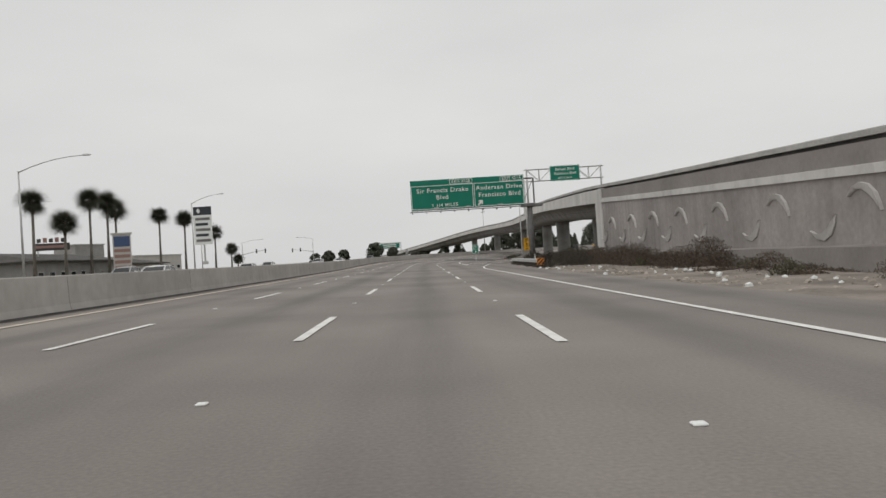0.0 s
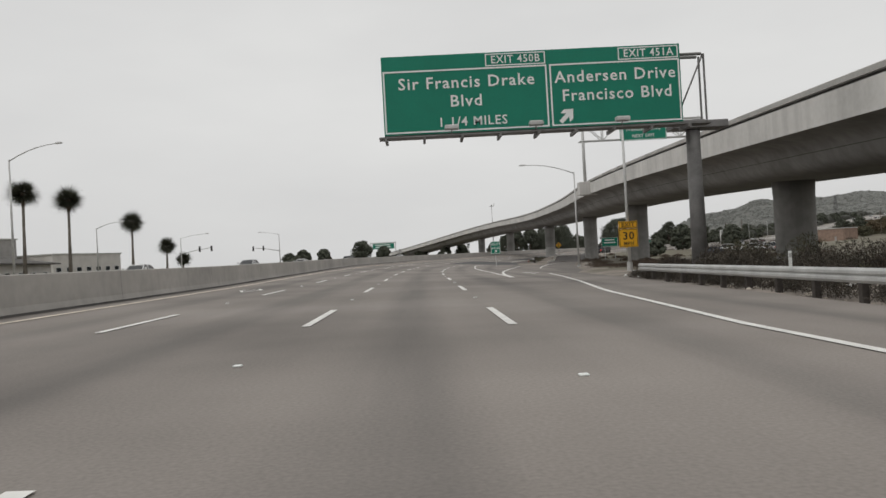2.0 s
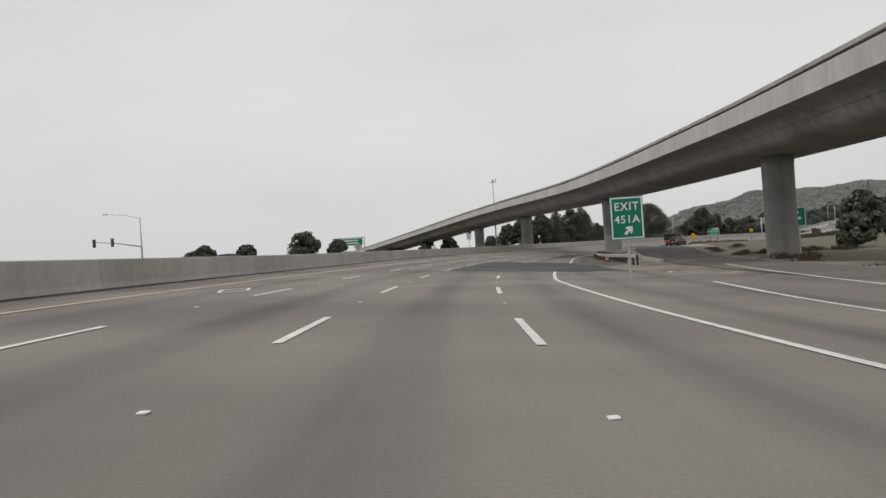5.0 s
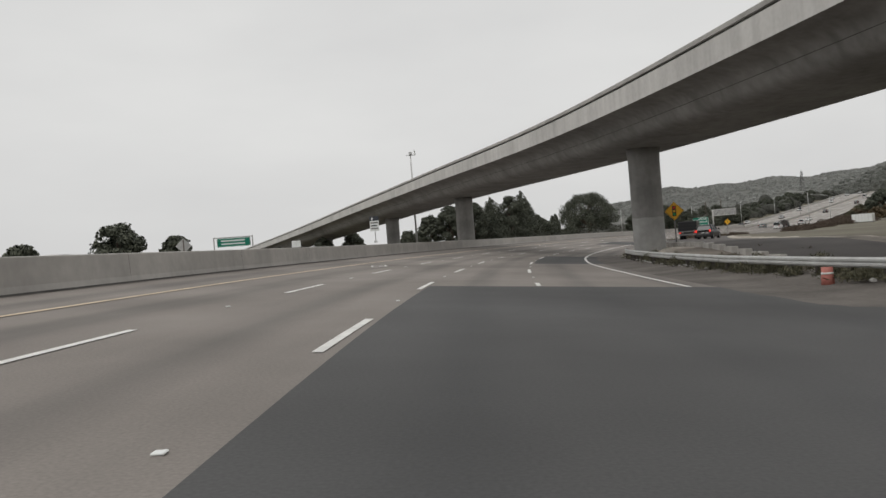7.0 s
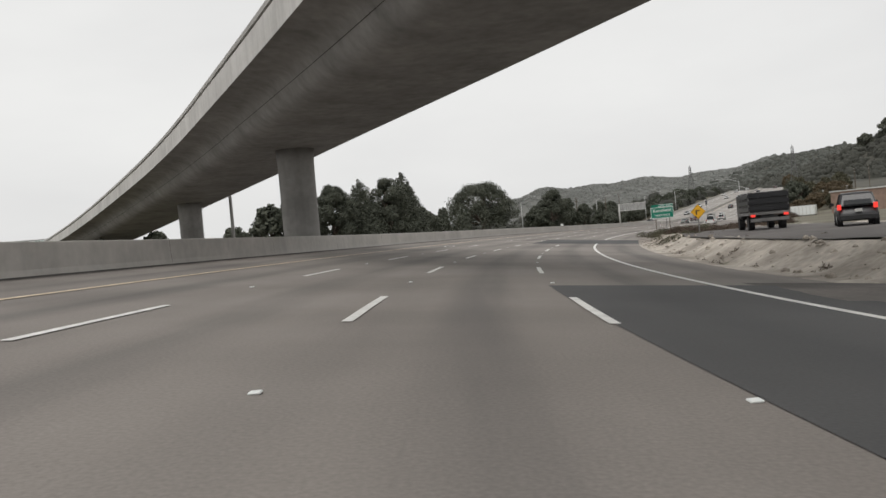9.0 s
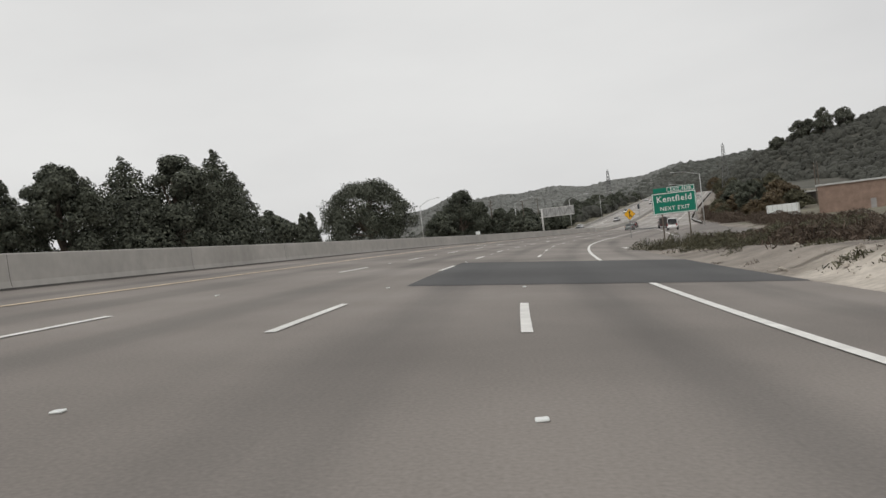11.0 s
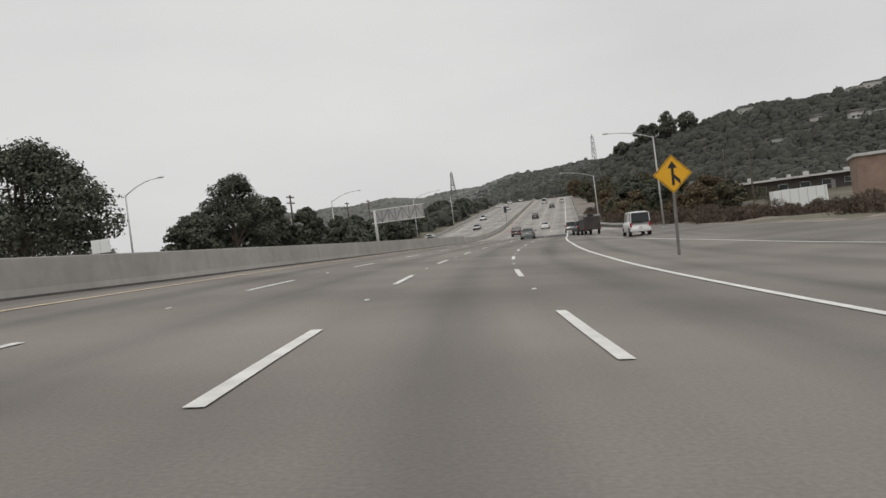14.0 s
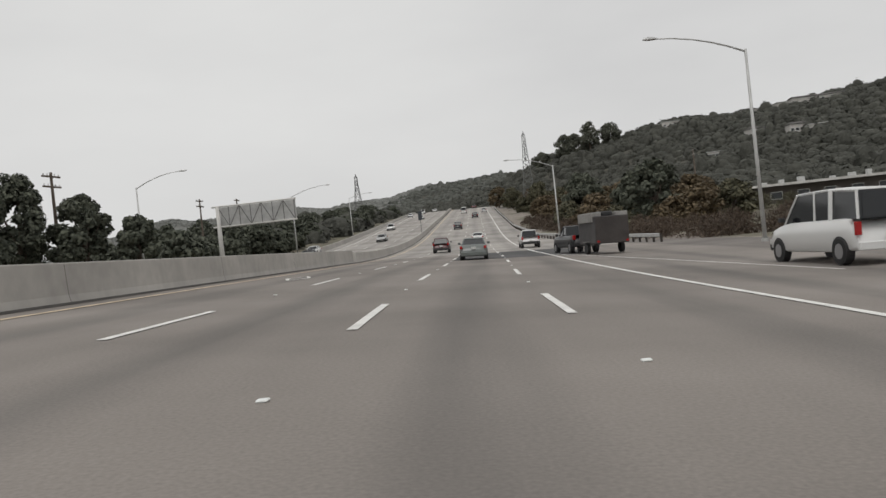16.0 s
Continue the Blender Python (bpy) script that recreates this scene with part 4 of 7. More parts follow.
# exit speed plate on the lamp pole
speed = thing("speed_sign", "yellow exit advisory speed sign on a lamp pole", "road sign", Matrix.Translation((15.05, 112.8, -0.5)))
part("panel", box(-0.68, 0.68, 0, 0.03, 1.75, 3.05, 0.01), M_AMBER, speed)
part("panel", box(-0.68, 0.68, 0, 0.03, 3.1, 3.6, 0.01), M_AMBER, speed)
part("panel_border", rim(-0.64, 0.64, 1.79, 3.01, 0.03, -0.004), M_BLACK, speed)
part("panel_border", rim(-0.64, 0.64, 3.13, 3.57, 0.03, -0.004), M_BLACK, speed)
text_part("lettering", "EXIT", 0.42, M_BLACK, speed, 0, 3.21, -0.012)
text_part("lettering", "30", 0.78, M_BLACK, speed, 0, 2.3, -0.012)
text_part("lettering", "MPH", 0.34, M_BLACK, speed, 0, 1.9, -0.012)

# ground-mounted guide sign
kz = place_z(89.85, 358.6)
KZ = 2.5 - kz
kent = post_sign("guide_sign", "green guide sign on two posts above brush", Matrix.Translation((89.85, 358.6, kz)) @ pose(0, 0, 0, 0, 0, -40), -0.4, 3.3, 1.66, KZ, M_GREEN, [("Kentfield", 0.66, 0, KZ + 0.12, 0.97), ("NEXT EXIT", 0.43, 0, KZ - 0.55, 0.95)], posts=(-1.0, 1.0), post=M_BARK)
part("exit_tab", box(-0.5, 1.6, 0.0, 0.03, KZ + 0.845, KZ + 1.26, 0.01), M_GREEN, kent)
part("tab_backing", box(-1.5, -0.51, 0.004, 0.034, KZ + 0.845, KZ + 1.22, 0.01), M_GREEN, kent, "plain green backing board")
part("tab_border", rim(-0.47, 1.57, KZ + 0.865, KZ + 1.24, 0.04, -0.004), M_WHITE, kent)
text_part("lettering", "EXIT 450B", 0.34, M_WHITE, kent, 0.55, KZ + 0.93, -0.012, squeeze=0.92)


def diamond_sign(name, label, m, side, z, post_low, post=M_DARKSTEEL):
    ob = thing(name, label, "road sign", m)
    r = side / math.sqrt(2)
    pts = [(0, -r), (r, 0), (0, r), (-r, 0)]
    bm = bmesh.new()
    vs = [bm.verts.new((x, 0, z + y)) for x, y in pts]
    bm.faces.new(vs)
    ex = bmesh.ops.extrude_face_region(bm, geom=bm.faces[:])
    bmesh.ops.translate(bm, verts=[v for v in ex["geom"] if isinstance(v, bmesh.types.BMVert)], vec=(0, 0.03, 0))
    bmesh.ops.recalc_face_normals(bm, faces=bm.faces)
    part("panel", bm, M_AMBER, ob)
    verts, faces = [], []
    for i in range(4):
        (ax, ay), (bx, by) = pts[i], pts[(i + 1) % 4]
        faces.append(tuple(range(len(verts), len(verts) + 4)))
        verts += [(ax * 0.95, -0.006, z + ay * 0.95), (bx * 0.95, -0.006, z + by * 0.95), (bx * 0.91, -0.006, z + by * 0.91), (ax * 0.91, -0.006, z + ay * 0.91)]
    part("panel_border", (verts, faces), M_BLACK, ob)
    part("post", box(-0.055, 0.055, 0.035, 0.14, post_low, z + r * 0.6), post, ob)
    return ob


q = at(441.5, 9.55)
merge = diamond_sign("merge_sign", "yellow diamond merge sign on a dark post", Matrix.Translation((120.62, 401.8, q.z - 0.04)) @ pose(0, 0, 0, 0, 2, -41), 1.16, 2.75 - q.z, -0.4, M_DARKSTEEL)
mz = 2.75 - q.z
bm = bmesh.new()
add_box(bm, -0.055, 0.055, -0.014, -0.007, mz - 0.48, mz + 0.3)
part("symbol", bm, M_BLACK, merge, "black merging arrow")
part("symbol", ([(-0.2, -0.012, mz + 0.25), (0.2, -0.012, mz + 0.25), (0.0, -0.012, mz + 0.56)], [(0, 1, 2)]), M_BLACK, merge)
part("symbol", ([(0.05, -0.011, mz + 0.0), (0.05, -0.011, mz - 0.18), (0.3, -0.011, mz - 0.46), (0.3, -0.011, mz - 0.26)], [(0, 1, 2, 3)]), M_BLACK, merge)

sz = place_z(36.5, 262.6)
signal_sign = diamond_sign("signal_ahead_sign", "yellow diamond signal-ahead sign beside a pier", Matrix.Translation((36.5, 262.6, sz)) @ pose(0, 0, 0, 0, 0, -22), 1.08, 2.97 - sz, -0.3)
part("symbol", box(-0.15, 0.15, -0.02, -0.007, 2.97 - sz - 0.42, 2.97 - sz + 0.42, 0.02), M_BLACK, signal_sign)
for dz, c in ((0.26, (0.6, 0.03, 0.02)), (0.0, (0.7, 0.4, 0.02)), (-0.26, (0.02, 0.3, 0.08))):
    part("lens", tube([(0, -0.022, 2.97 - sz + dz), (0, -0.028, 2.97 - sz + dz)], 0.1, 12), plain("sign_dot", c, 0.5), signal_sign)
tz = place_z(71.3, 325.7)
turn_sign = diamond_sign("turn_sign", "yellow diamond turn sign on the dirt bank", Matrix.Translation((71.3, 325.7, tz)) @ pose(0, 0, 0, 0, 0, -26), 1.05, 2.55, -0.3)
part("symbol", box(-0.25, 0.15, -0.012, -0.007, 2.6, 2.72), M_BLACK, turn_sign)
part("symbol", box(-0.25, -0.13, -0.012, -0.007, 2.25, 2.6), M_BLACK, turn_sign)

gz_ = place_z(39.3, 218.1)
side_sign = post_sign("guide_sign", "small green guide sign beyond the flyover", Matrix.Translation((39.3, 218.1, gz_)) @ pose(0, 0, 0, 0, 0, -12), -0.3, 3.3, 1.9, 3.4, M_GREEN, [], posts=(-1.0, 1.0))
for k, w_ in ((0.35, 1.0), (-0.2, 1.2)):
    part("lettering", box(-w_, w_, -0.014, -0.005, 3.35 + k, 3.6 + k), M_WHITE, side_sign)

# carpool notices on the median barrier
M_NAVY = plain("dark_sign_header", (0.03, 0.035, 0.045), 0.5)


def carpool(s, z0, z1):
    d = WALL_FACE(s) - 0.31
    ob = thing("carpool_sign", "white carpool notice with a dark header on the barrier", "road sign", Matrix.Translation(at(s, d, 0.0)) @ pose(0, 0, 0, 0, 0, turn(s)), group="carpool notices")
    part("panel", box(-0.45, 0.45, 0, 0.03, z0, z1 - 0.42), M_WHITE, ob)
    part("header", box(-0.45, 0.45, -0.002, 0.03, z1 - 0.42, z1), M_NAVY, ob, "dark header with a pale diamond")
    part("symbol", ([(-0.3, -0.008, z1 - 0.21), (-0.2, -0.008, z1 - 0.36), (-0.1, -0.008, z1 - 0.21), (-0.2, -0.008, z1 - 0.06)], [(0, 1, 2, 3)]), M_WHITE, ob)
    n = int((z1 - 0.42 - z0) / 0.27)
    for k in range(n):
        zc = z1 - 0.55 - k * 0.27
        part("lettering", box(-0.36, 0.36 - 0.1 * (k % 2), -0.008, 0.0, zc - 0.13, zc), M_NAVY if k % 2 else M_DARKSTEEL, ob)
    part("post", tube([(0, 0.07, 1.35), (0, 0.07, z1 - 0.2)], 0.045, 8), M_STEEL, ob)
    part("post_base", box(-0.12, 0.12, -0.04, 0.18, 1.3, 1.46), M_STEEL, ob)


carpool(41.0, 2.3, 4.2)
carpool(276.0, 2.4, 3.8)

# far overhead sign beside the low end of the flyover
far_sign = thing("overhead_sign", "distant green overhead sign on two posts", "road sign", Matrix.Translation((-22.5, 518, -0.4)) @ pose(0, 0, 0, 0, 0, 4))
part("panel", box(-6.2, 6.6, 0, 0.08, 9.0, 12.4), M_GREEN, far_sign)
part("panel_border", rim(-6.1, 6.5, 9.1, 12.3, 0.12), M_WHITE, far_sign)
for k in (0.5, -0.7):
    part("lettering", box(-4.6, 4.4, -0.03, -0.005, 10.6 + k, 11.15 + k), M_WHITE, far_sign)
for x in (-7.3, 7.4):
    part("post", tube([(x, 0.3, 0), (x, 0.3, 13.0)], 0.25, 8), M_STEEL, far_sign)
part("chord", tube([(-7.3, 0.3, 12.7), (7.4, 0.3, 12.7)], 0.2, 8), M_STEEL, far_sign)

# back of a sign on a truss, beyond the median
gb = thing("sign_truss", "grey steel truss carrying the back of a sign", "road sign", Matrix.Translation((175.3, 508.8, place_z(175.3, 508.8))) @ pose(0, 0, 0, 0, 0, math.degrees(math.atan2(501.2 - 508.8, 181.7 - 175.3))))
bz = 8.8 - place_z(175.3, 508.8)
part("column", tube([(0.3, 0, -0.3), (0.3, 0, bz)], [0.32, 0.24], 12), M_FASCIA, gb, "thick pale column", smooth=True)
part("panel", box(0.2, 10.0, 0.5, 0.56, bz - 2.45, bz - 0.1), M_STEEL, gb, "bare metal back of a sign")
for z in (bz - 2.5, bz):
    part("chord", tube([(-0.4, 0, z), (10.2, 0, z)], 0.11, 8), M_FASCIA, gb)
for k in range(8):
    x = 0.3 + k * 1.38
    bm = tube([(x, 0, bz - 2.5), (x, 0, bz)], 0.06, 6)
    if k < 7:
        add_tube(bm, [(x, 0, bz - 2.5 if k % 2 else bz), (x + 1.38, 0, bz if k % 2 else bz - 2.5)], 0.06, 6)
    part("brace", bm, M_DARKSTEEL, gb)


# backs of signs meant for the opposite lanes
bz = place_z(-6.4, 292.7)
back_sign = thing("diamond_sign", "bare metal back of a diamond sign on a post", "road sign", Matrix.Translation((-6.4, 292.7, bz)) @ pose(0, 0, 0, 0, 0, 10))
bm = bmesh.new()
vs = [[bm.verts.new((x, y, 3.9 - bz + z)) for x, z in ((0.86, 0), (0, 0.86), (-0.86, 0), (0, -0.86))] for y in (0.0, 0.02)]
bm.faces.new(vs[0]), bm.faces.new(vs[1][::-1])
for k in range(4):
    bm.faces.new((vs[0][k], vs[1][k], vs[1][(k + 1) % 4], vs[0][(k + 1) % 4]))
part("panel", bm, M_STEEL, back_sign)
part("post", box(-0.06, 0.06, -0.1, -0.003, -0.2, 4.6 - bz), M_BARK, back_sign)
for s_, d_, up_ in ((255.5, -13.85, 1.08), (428.8, -11.85, 1.08)):
    q = at(s_, d_, up_)
    box_ = thing("barrier_sign", "small pale sign box on top of the barrier", "road sign", Matrix.Translation(q) @ pose(0, 0, 0, 0, 0, turn(s_)))
    for x in (-0.2, 0.2):
        part("panel", box(x * 0.8 - 0.15, x * 0.8 + 0.15, -0.03, 0.03, 0.05, 0.5, 0.01), M_WHITE, box_)
    part("bracket", box(-0.42, 0.42, 0.02, 0.06, 0.0, 0.12), M_DARKSTEEL, box_)

q = at(81, 11.4, -0.05)
post_ = thing("delineator", "slim white delineator post behind the rail", "marker", Matrix.Translation(q))
part("post", box(-0.05, 0.05, -0.02, 0.02, -0.2, 1.15, 0.01), M_WHITE, post_)
part("reflector", box(-0.04, 0.04, -0.026, -0.021, 0.95, 1.08), M_STEEL, post_)

# ---- street lamps, signals, poles, rails ----


def street_lamp(x, y, z_top, arm_to, label, group="street lamps"):
    """A tapered pole with a rising curved arm towards arm_to and a cobra-head lamp."""
    z0 = place_z(x, y) - 0.2
    ob = thing("street_lamp", label, "street lamp", Matrix.Translation((x, y, z0)), group=group)
    h = z_top - z0
    way = Vector((arm_to[0] - x, arm_to[1] - y, 0))
    reach, way = way.length, way.normalized()
    part("pole", tube([(0, 0, 0), (0, 0, h)], [0.13, 0.075], 12), M_STEEL, ob, smooth=True)
    part("base", tube([(0, 0, 0), (0, 0, 0.9)], [0.22, 0.2], 12), M_STEEL, ob)
    arm = [Vector((0, 0, h - 0.15)) + way * (reach * f) + Vector((0, 0, arm_to[2] - z_top)) * (1 - (1 - f) ** 2) for f in (0, 0.2, 0.4, 0.6, 0.8, 1.0)]
    part("arm", tube(arm, [0.06, 0.055, 0.05, 0.045, 0.04, 0.035], 8), M_STEEL, ob, smooth=True)
    tip = arm[-1]
    side = Vector((way.y, -way.x, 0))
    rows = []
    for f, w, t in ((-0.1, 0.05, 0.05), (0.15, 0.15, 0.1), (0.5, 0.17, 0.12), (0.75, 0.08, 0.06)):
        c = tip + way * f
        rows.append([c + side * w + Vector((0, 0, -0.02)), c + side * w * 0.6 + Vector((0, 0, t)), c - side * w * 0.6 + Vector((0, 0, t)), c - side * w + Vector((0, 0, -0.02)), c + Vector((0, 0, -t * 0.7))])
    part("lamp_head", loft(rows, closed=True), M_STEEL, ob, "cobra-head lamp")
    return ob


L1 = "tall galvanised street lamp with a curved arm"
street_lamp(18.7, 149.0, 10.5, (13.1, 149.6, 11.8), L1)
street_lamp(15.1, 113.05, 11.4, (9.4, 113.4, 12.3), L1)
street_lamp(-38.2, 77.0, 11.9, (-32.0, 77.0, 13.2), L1)
street_lamp(-38.1, 132.0, 12.7, (-33.0, 130.5, 13.9), L1)
street_lamp(-51.3, 183.0, 9.0, (-47.2, 182.0, 9.9), L1)
street_lamp(117.8, 468.4, 10.45, (120.3, 464.8, 11.8), L1)
street_lamp(163.6, 503.9, 10.9, (167.0, 500.3, 12.3), L1)
street_lamp(202.9, 532.9, 12.2, (207.0, 528.5, 13.6), L1)
street_lamp(172.75, 440.5, 10.7, (168.4, 443.75, 11.8), L1)
street_lamp(213.9, 485.9, 10.5, (209.4, 489.8, 11.9), L1)
street_lamp(283.9, 526.7, 6.7, (285.6, 525.1, 7.6), "small street lamp with a short curved arm")
q = at(640, -29.0)
street_lamp(q.x, q.y, q.z + 9.5, (q.x + 3.6, q.y - 3.0, q.z + 10.4), L1)

# tall pole with a boxy head beside the flyover
pz = place_z(27.7, 353.4)
mast = thing("mast", "tall grey mast with instruments on top", "pole", Matrix.Translation((27.7, 353.4, pz)))
part("pole", tube([(0, 0, -0.2), (0, 0, 20.0 - pz)], [0.22, 0.12], 10), M_STEEL, mast, smooth=True)
part("crossbar", box(-0.9, 0.9, -0.05, 0.05, 19.9 - pz, 20.0 - pz), M_STEEL, mast)
part("instrument", box(-0.3, 0.35, -0.25, 0.25, 20.0 - pz, 20.6 - pz, 0.04), M_STEEL, mast)
part("instrument", box(0.7, 1.0, -0.15, 0.15, 20.0 - pz, 20.9 - pz, 0.03), M_WHITE, mast)

# traffic signals beyond the opposite lanes
M_RED_GLOW = plain("dull_red_lens", (0.25, 0.01, 0.01), 0.3)


def traffic_signal(x, y, top, reach, lamp_reach, label):
    z0 = place_z(x, y)
    ob = thing("traffic_signal", label, "traffic signal", Matrix.Translation((x, y, z0)), group="traffic signals")
    part("pole", tube([(0, 0, -0.1), (0, 0, top - z0)], [0.15, 0.09], 10), M_STEEL, ob, smooth=True)
    part("mast_arm", tube([(0, 0, 4.7), (reach * 0.5, 0, 5.4), (reach, 0, 5.8)], [0.1, 0.08, 0.05], 8), M_STEEL, ob, smooth=True)
    part("lamp_arm", tube([(0, 0, top - z0 - 0.1), (lamp_reach * 0.5, 0, top - z0 + 0.5), (lamp_reach, 0, top - z0 + 0.7)], [0.05, 0.045, 0.04], 6), M_STEEL, ob)
    part("lamp_head", box(lamp_reach - 0.35, lamp_reach + 0.35, -0.15, 0.15, top - z0 + 0.62, top - z0 + 0.8, 0.04), M_STEEL, ob)
    for f in (0.98, 0.6):
        xh = reach * f
        hd = part("signal_head", box(xh - 0.2, xh + 0.2, -0.25, 0.05, 4.95, 6.2, 0.04), M_BLACK, ob)
        for dz in (5.2, 5.57, 5.95):
            part("lens", tube([(xh, -0.25, dz), (xh, -0.27, dz)], 0.12, 10), M_DARKSTEEL, hd)


traffic_signal(-54.0, 234.8, 9.0, 7.0, 6.0, "traffic signal on a long mast arm")
traffic_signal(-37.0, 263.0, 9.9, -7.0, -5.0, "traffic signal on a long mast arm")

# guardrails
M_OLDPOST = mat("dark_weathered_post", (0.06, 0.052, 0.046), 0.95, 0.3, 2.0, 16.0, 0.4)


def guardrail(points, label, marker=False):
    pts = [Vector(p) for p in points]
    ob = thing("guardrail", label, "guardrail", Matrix.Translation(pts[0]))
    o = pts[0]
    prof = [(0, 0.42), (0.05, 0.48), (0.05, 0.54), (0.0, 0.58), (0.05, 0.63), (0.05, 0.69), (0, 0.75)]
    rows = []
    for i, p in enumerate(pts):
        way = (pts[min(i + 1, len(pts) - 1)] - pts[max(i - 1, 0)]).normalized()
        side = Vector((way.y, -way.x, 0)).normalized()
        rows.append([p - o - side * (a + 0.1) + Vector((0, 0, h)) for a, h in prof] + [p - o - side * (a + 0.09) + Vector((0, 0, h)) for a, h in reversed(prof)])
    part("rail", loft(rows, closed=True), M_STEEL, ob, "corrugated steel rail")
    total = 0.0
    for a, b in zip(pts, pts[1:]):
        n = max(1, int((b - a).length / 1.9))
        for k in range(n):
            c = a + (b - a) * (k / n) - o
            part("post", box(c.x - 0.08, c.x + 0.08, c.y - 0.08, c.y + 0.08, c.z - 0.9, c.z + 0.72, 0.01), M_OLDPOST, ob)
    return ob


rail_pts = []
for s, d in ((63, 9.2), (72, 9.6), (83, 10.1), (94.2, 10.6)):
    q = at(s, d)
    rail_pts.append((q.x, q.y, q.z - 0.03))
guardrail(rail_pts, "steel guardrail on wooden posts before the exit")
q = rail_pts[0]
marker = thing("end_marker", "orange and black striped marker at a rail end", "marker", Matrix.Translation(q))
part("panel", box(-0.28, 0.28, -0.35, -0.3, 0.25, 0.81, 0.01), mat("orange_marker_sheeting", (0.72, 0.25, 0.03), 0.5, 0.08, 2.0, 14.0, 0.0), marker, "orange panel")


def slant(u, a=0.26):
    """Ends of the slanting line u across a square of half width a."""
    return ((-a, u + a), (u + a, -a)) if u <= 0 else ((u - a, a), (a, u - a))


for u0, u1 in ((-0.42, -0.27), (-0.12, 0.03), (0.18, 0.33)):
    (p0, p1), (p2, p3) = slant(u0), slant(u1)
    part("stripe", ([(-x, -0.356, 0.53 + z) for x, z in (p0, p1, p3, p2)], [(0, 1, 2, 3)]), M_BLACK, marker)
part("post", box(-0.08, 0.08, -0.3, -0.15, -0.3, 1.0), M_BARK, marker)

rail_pts = []
for s, d in ((275, 9.3), (268, 9.0), (260, 9.2), (250, 9.8), (240, 10.8), (230, 12.0), (218, 13.4)):
    q = at(s, d)
    rail_pts.append((q.x, q.y, q.z + 0.22))
guardrail(rail_pts[::-1], "steel guardrail bent round a bridge pier")
rail_pts = []
for s, d in ((522, 15.2), (545, 13.0), (575, 9.6), (620, 8.2), (680, 8.0), (760, 8.0), (840, 8.0)):
    q = at(s, d)
    rail_pts.append((q.x, q.y, q.z))
guardrail(rail_pts, "steel guardrail along the climbing freeway")

# lattice pylons


def pylon(x, y, z0, h, label):
    ob = thing("lattice_pylon", label, "pylon", Matrix.Translation((x, y, z0)) @ pose(0, 0, 0, 0, 0, 40), group="lattice pylons")

    def half(f):
        return 0.5 + 1.9 * (1 - f) ** 1.4

    n = 14
    for cx, cy in ((1, 1), (1, -1), (-1, -1), (-1, 1)):
        part("leg", tube([(cx * half(k / n), cy * half(k / n), h * k / n) for k in range(n + 1)], 0.1, 4), M_PYLON, ob)
    bm = bmesh.new()
    for k in range(n):
        a, b, z1, z2 = half(k / n), half((k + 1) / n), h * k / n, h * (k + 1) / n
        for (ax, ay), (bx, by) in (((1, 1), (1, -1)), ((1, -1), (-1, -1)), ((-1, -1), (-1, 1)), ((-1, 1), (1, 1))):
            add_tube(bm, [(ax * a, ay * a, z1), (bx * b, by * b, z2)], 0.055, 3)
            add_tube(bm, [(bx * a, by * a, z1), (ax * b, ay * b, z2)], 0.055, 3)
    part("lattice", bm, M_PYLON, ob)
    part("peak", tube([(0, 0, h - 0.2), (0, 0, h + 1.2)], [0.3, 0.05], 4), M_PYLON, ob)
    for f, w in ((0.7, 2.6), (0.8, 3.0), (0.9, 2.4)):
        bm = tube([(-w, 0, h * f), (w, 0, h * f)], 0.15, 4)
        for sx in (-1, 1):
            add_tube(bm, [(sx * w, 0, h * f), (sx * 0.6, 0, h * f + 0.9)], 0.06, 4)
            add_tube(bm, [(sx * w * 0.95, 0, h * f), (sx * w * 0.95, 0, h * f - 1.3)], 0.07, 5)
        part("crossarm", bm, M_PYLON, ob, "lattice arm with hanging insulators")


M_PYLON = mat("weathered_pylon_steel", (0.16, 0.16, 0.157), 0.6, 0.15, 1.0, 9.0, 0.0, metal=0.2)
for x, y, top in ((320.7, 575.8, 33.2), (342.8, 689.0, 35.2)):
    pylon(x, y, place_z(x, y) - 0.2, top - place_z(x, y) + 0.2, "tall steel lattice power pylon")


def utility_pole(x, y, h, label="wooden utility pole with crossarms"):
    z0 = place_z(x, y)
    ob = thing("utility_pole", label, "utility pole", Matrix.Translation((x, y, z0)) @ pose(0, 0, 0, 0, 0, 35), group="utility poles")
    part("pole", tube([(0, 0, -0.2), (0, 0, h)], [0.2, 0.13], 8), M_BARK, ob)
    for z in (h - 0.4, h - 1.4):
        part("crossarm", box(-1.3, 1.3, -0.07, 0.07, z - 0.08, z + 0.08), M_BARK, ob)
        for x_ in (-1.1, -0.5, 0.5, 1.1):
            part("insulator", tube([(x_, 0, z + 0.08), (x_, 0, z + 0.28)], 0.05, 6), M_STEEL, ob)


utility_pole(154.2, 501.3, 12.0)
utility_pole(196, 552, 12.0)
utility_pole(214, 570, 12.0)
utility_pole(250, 473, 13.0)
utility_pole(292, 505, 13.0)

# ---- plants ----


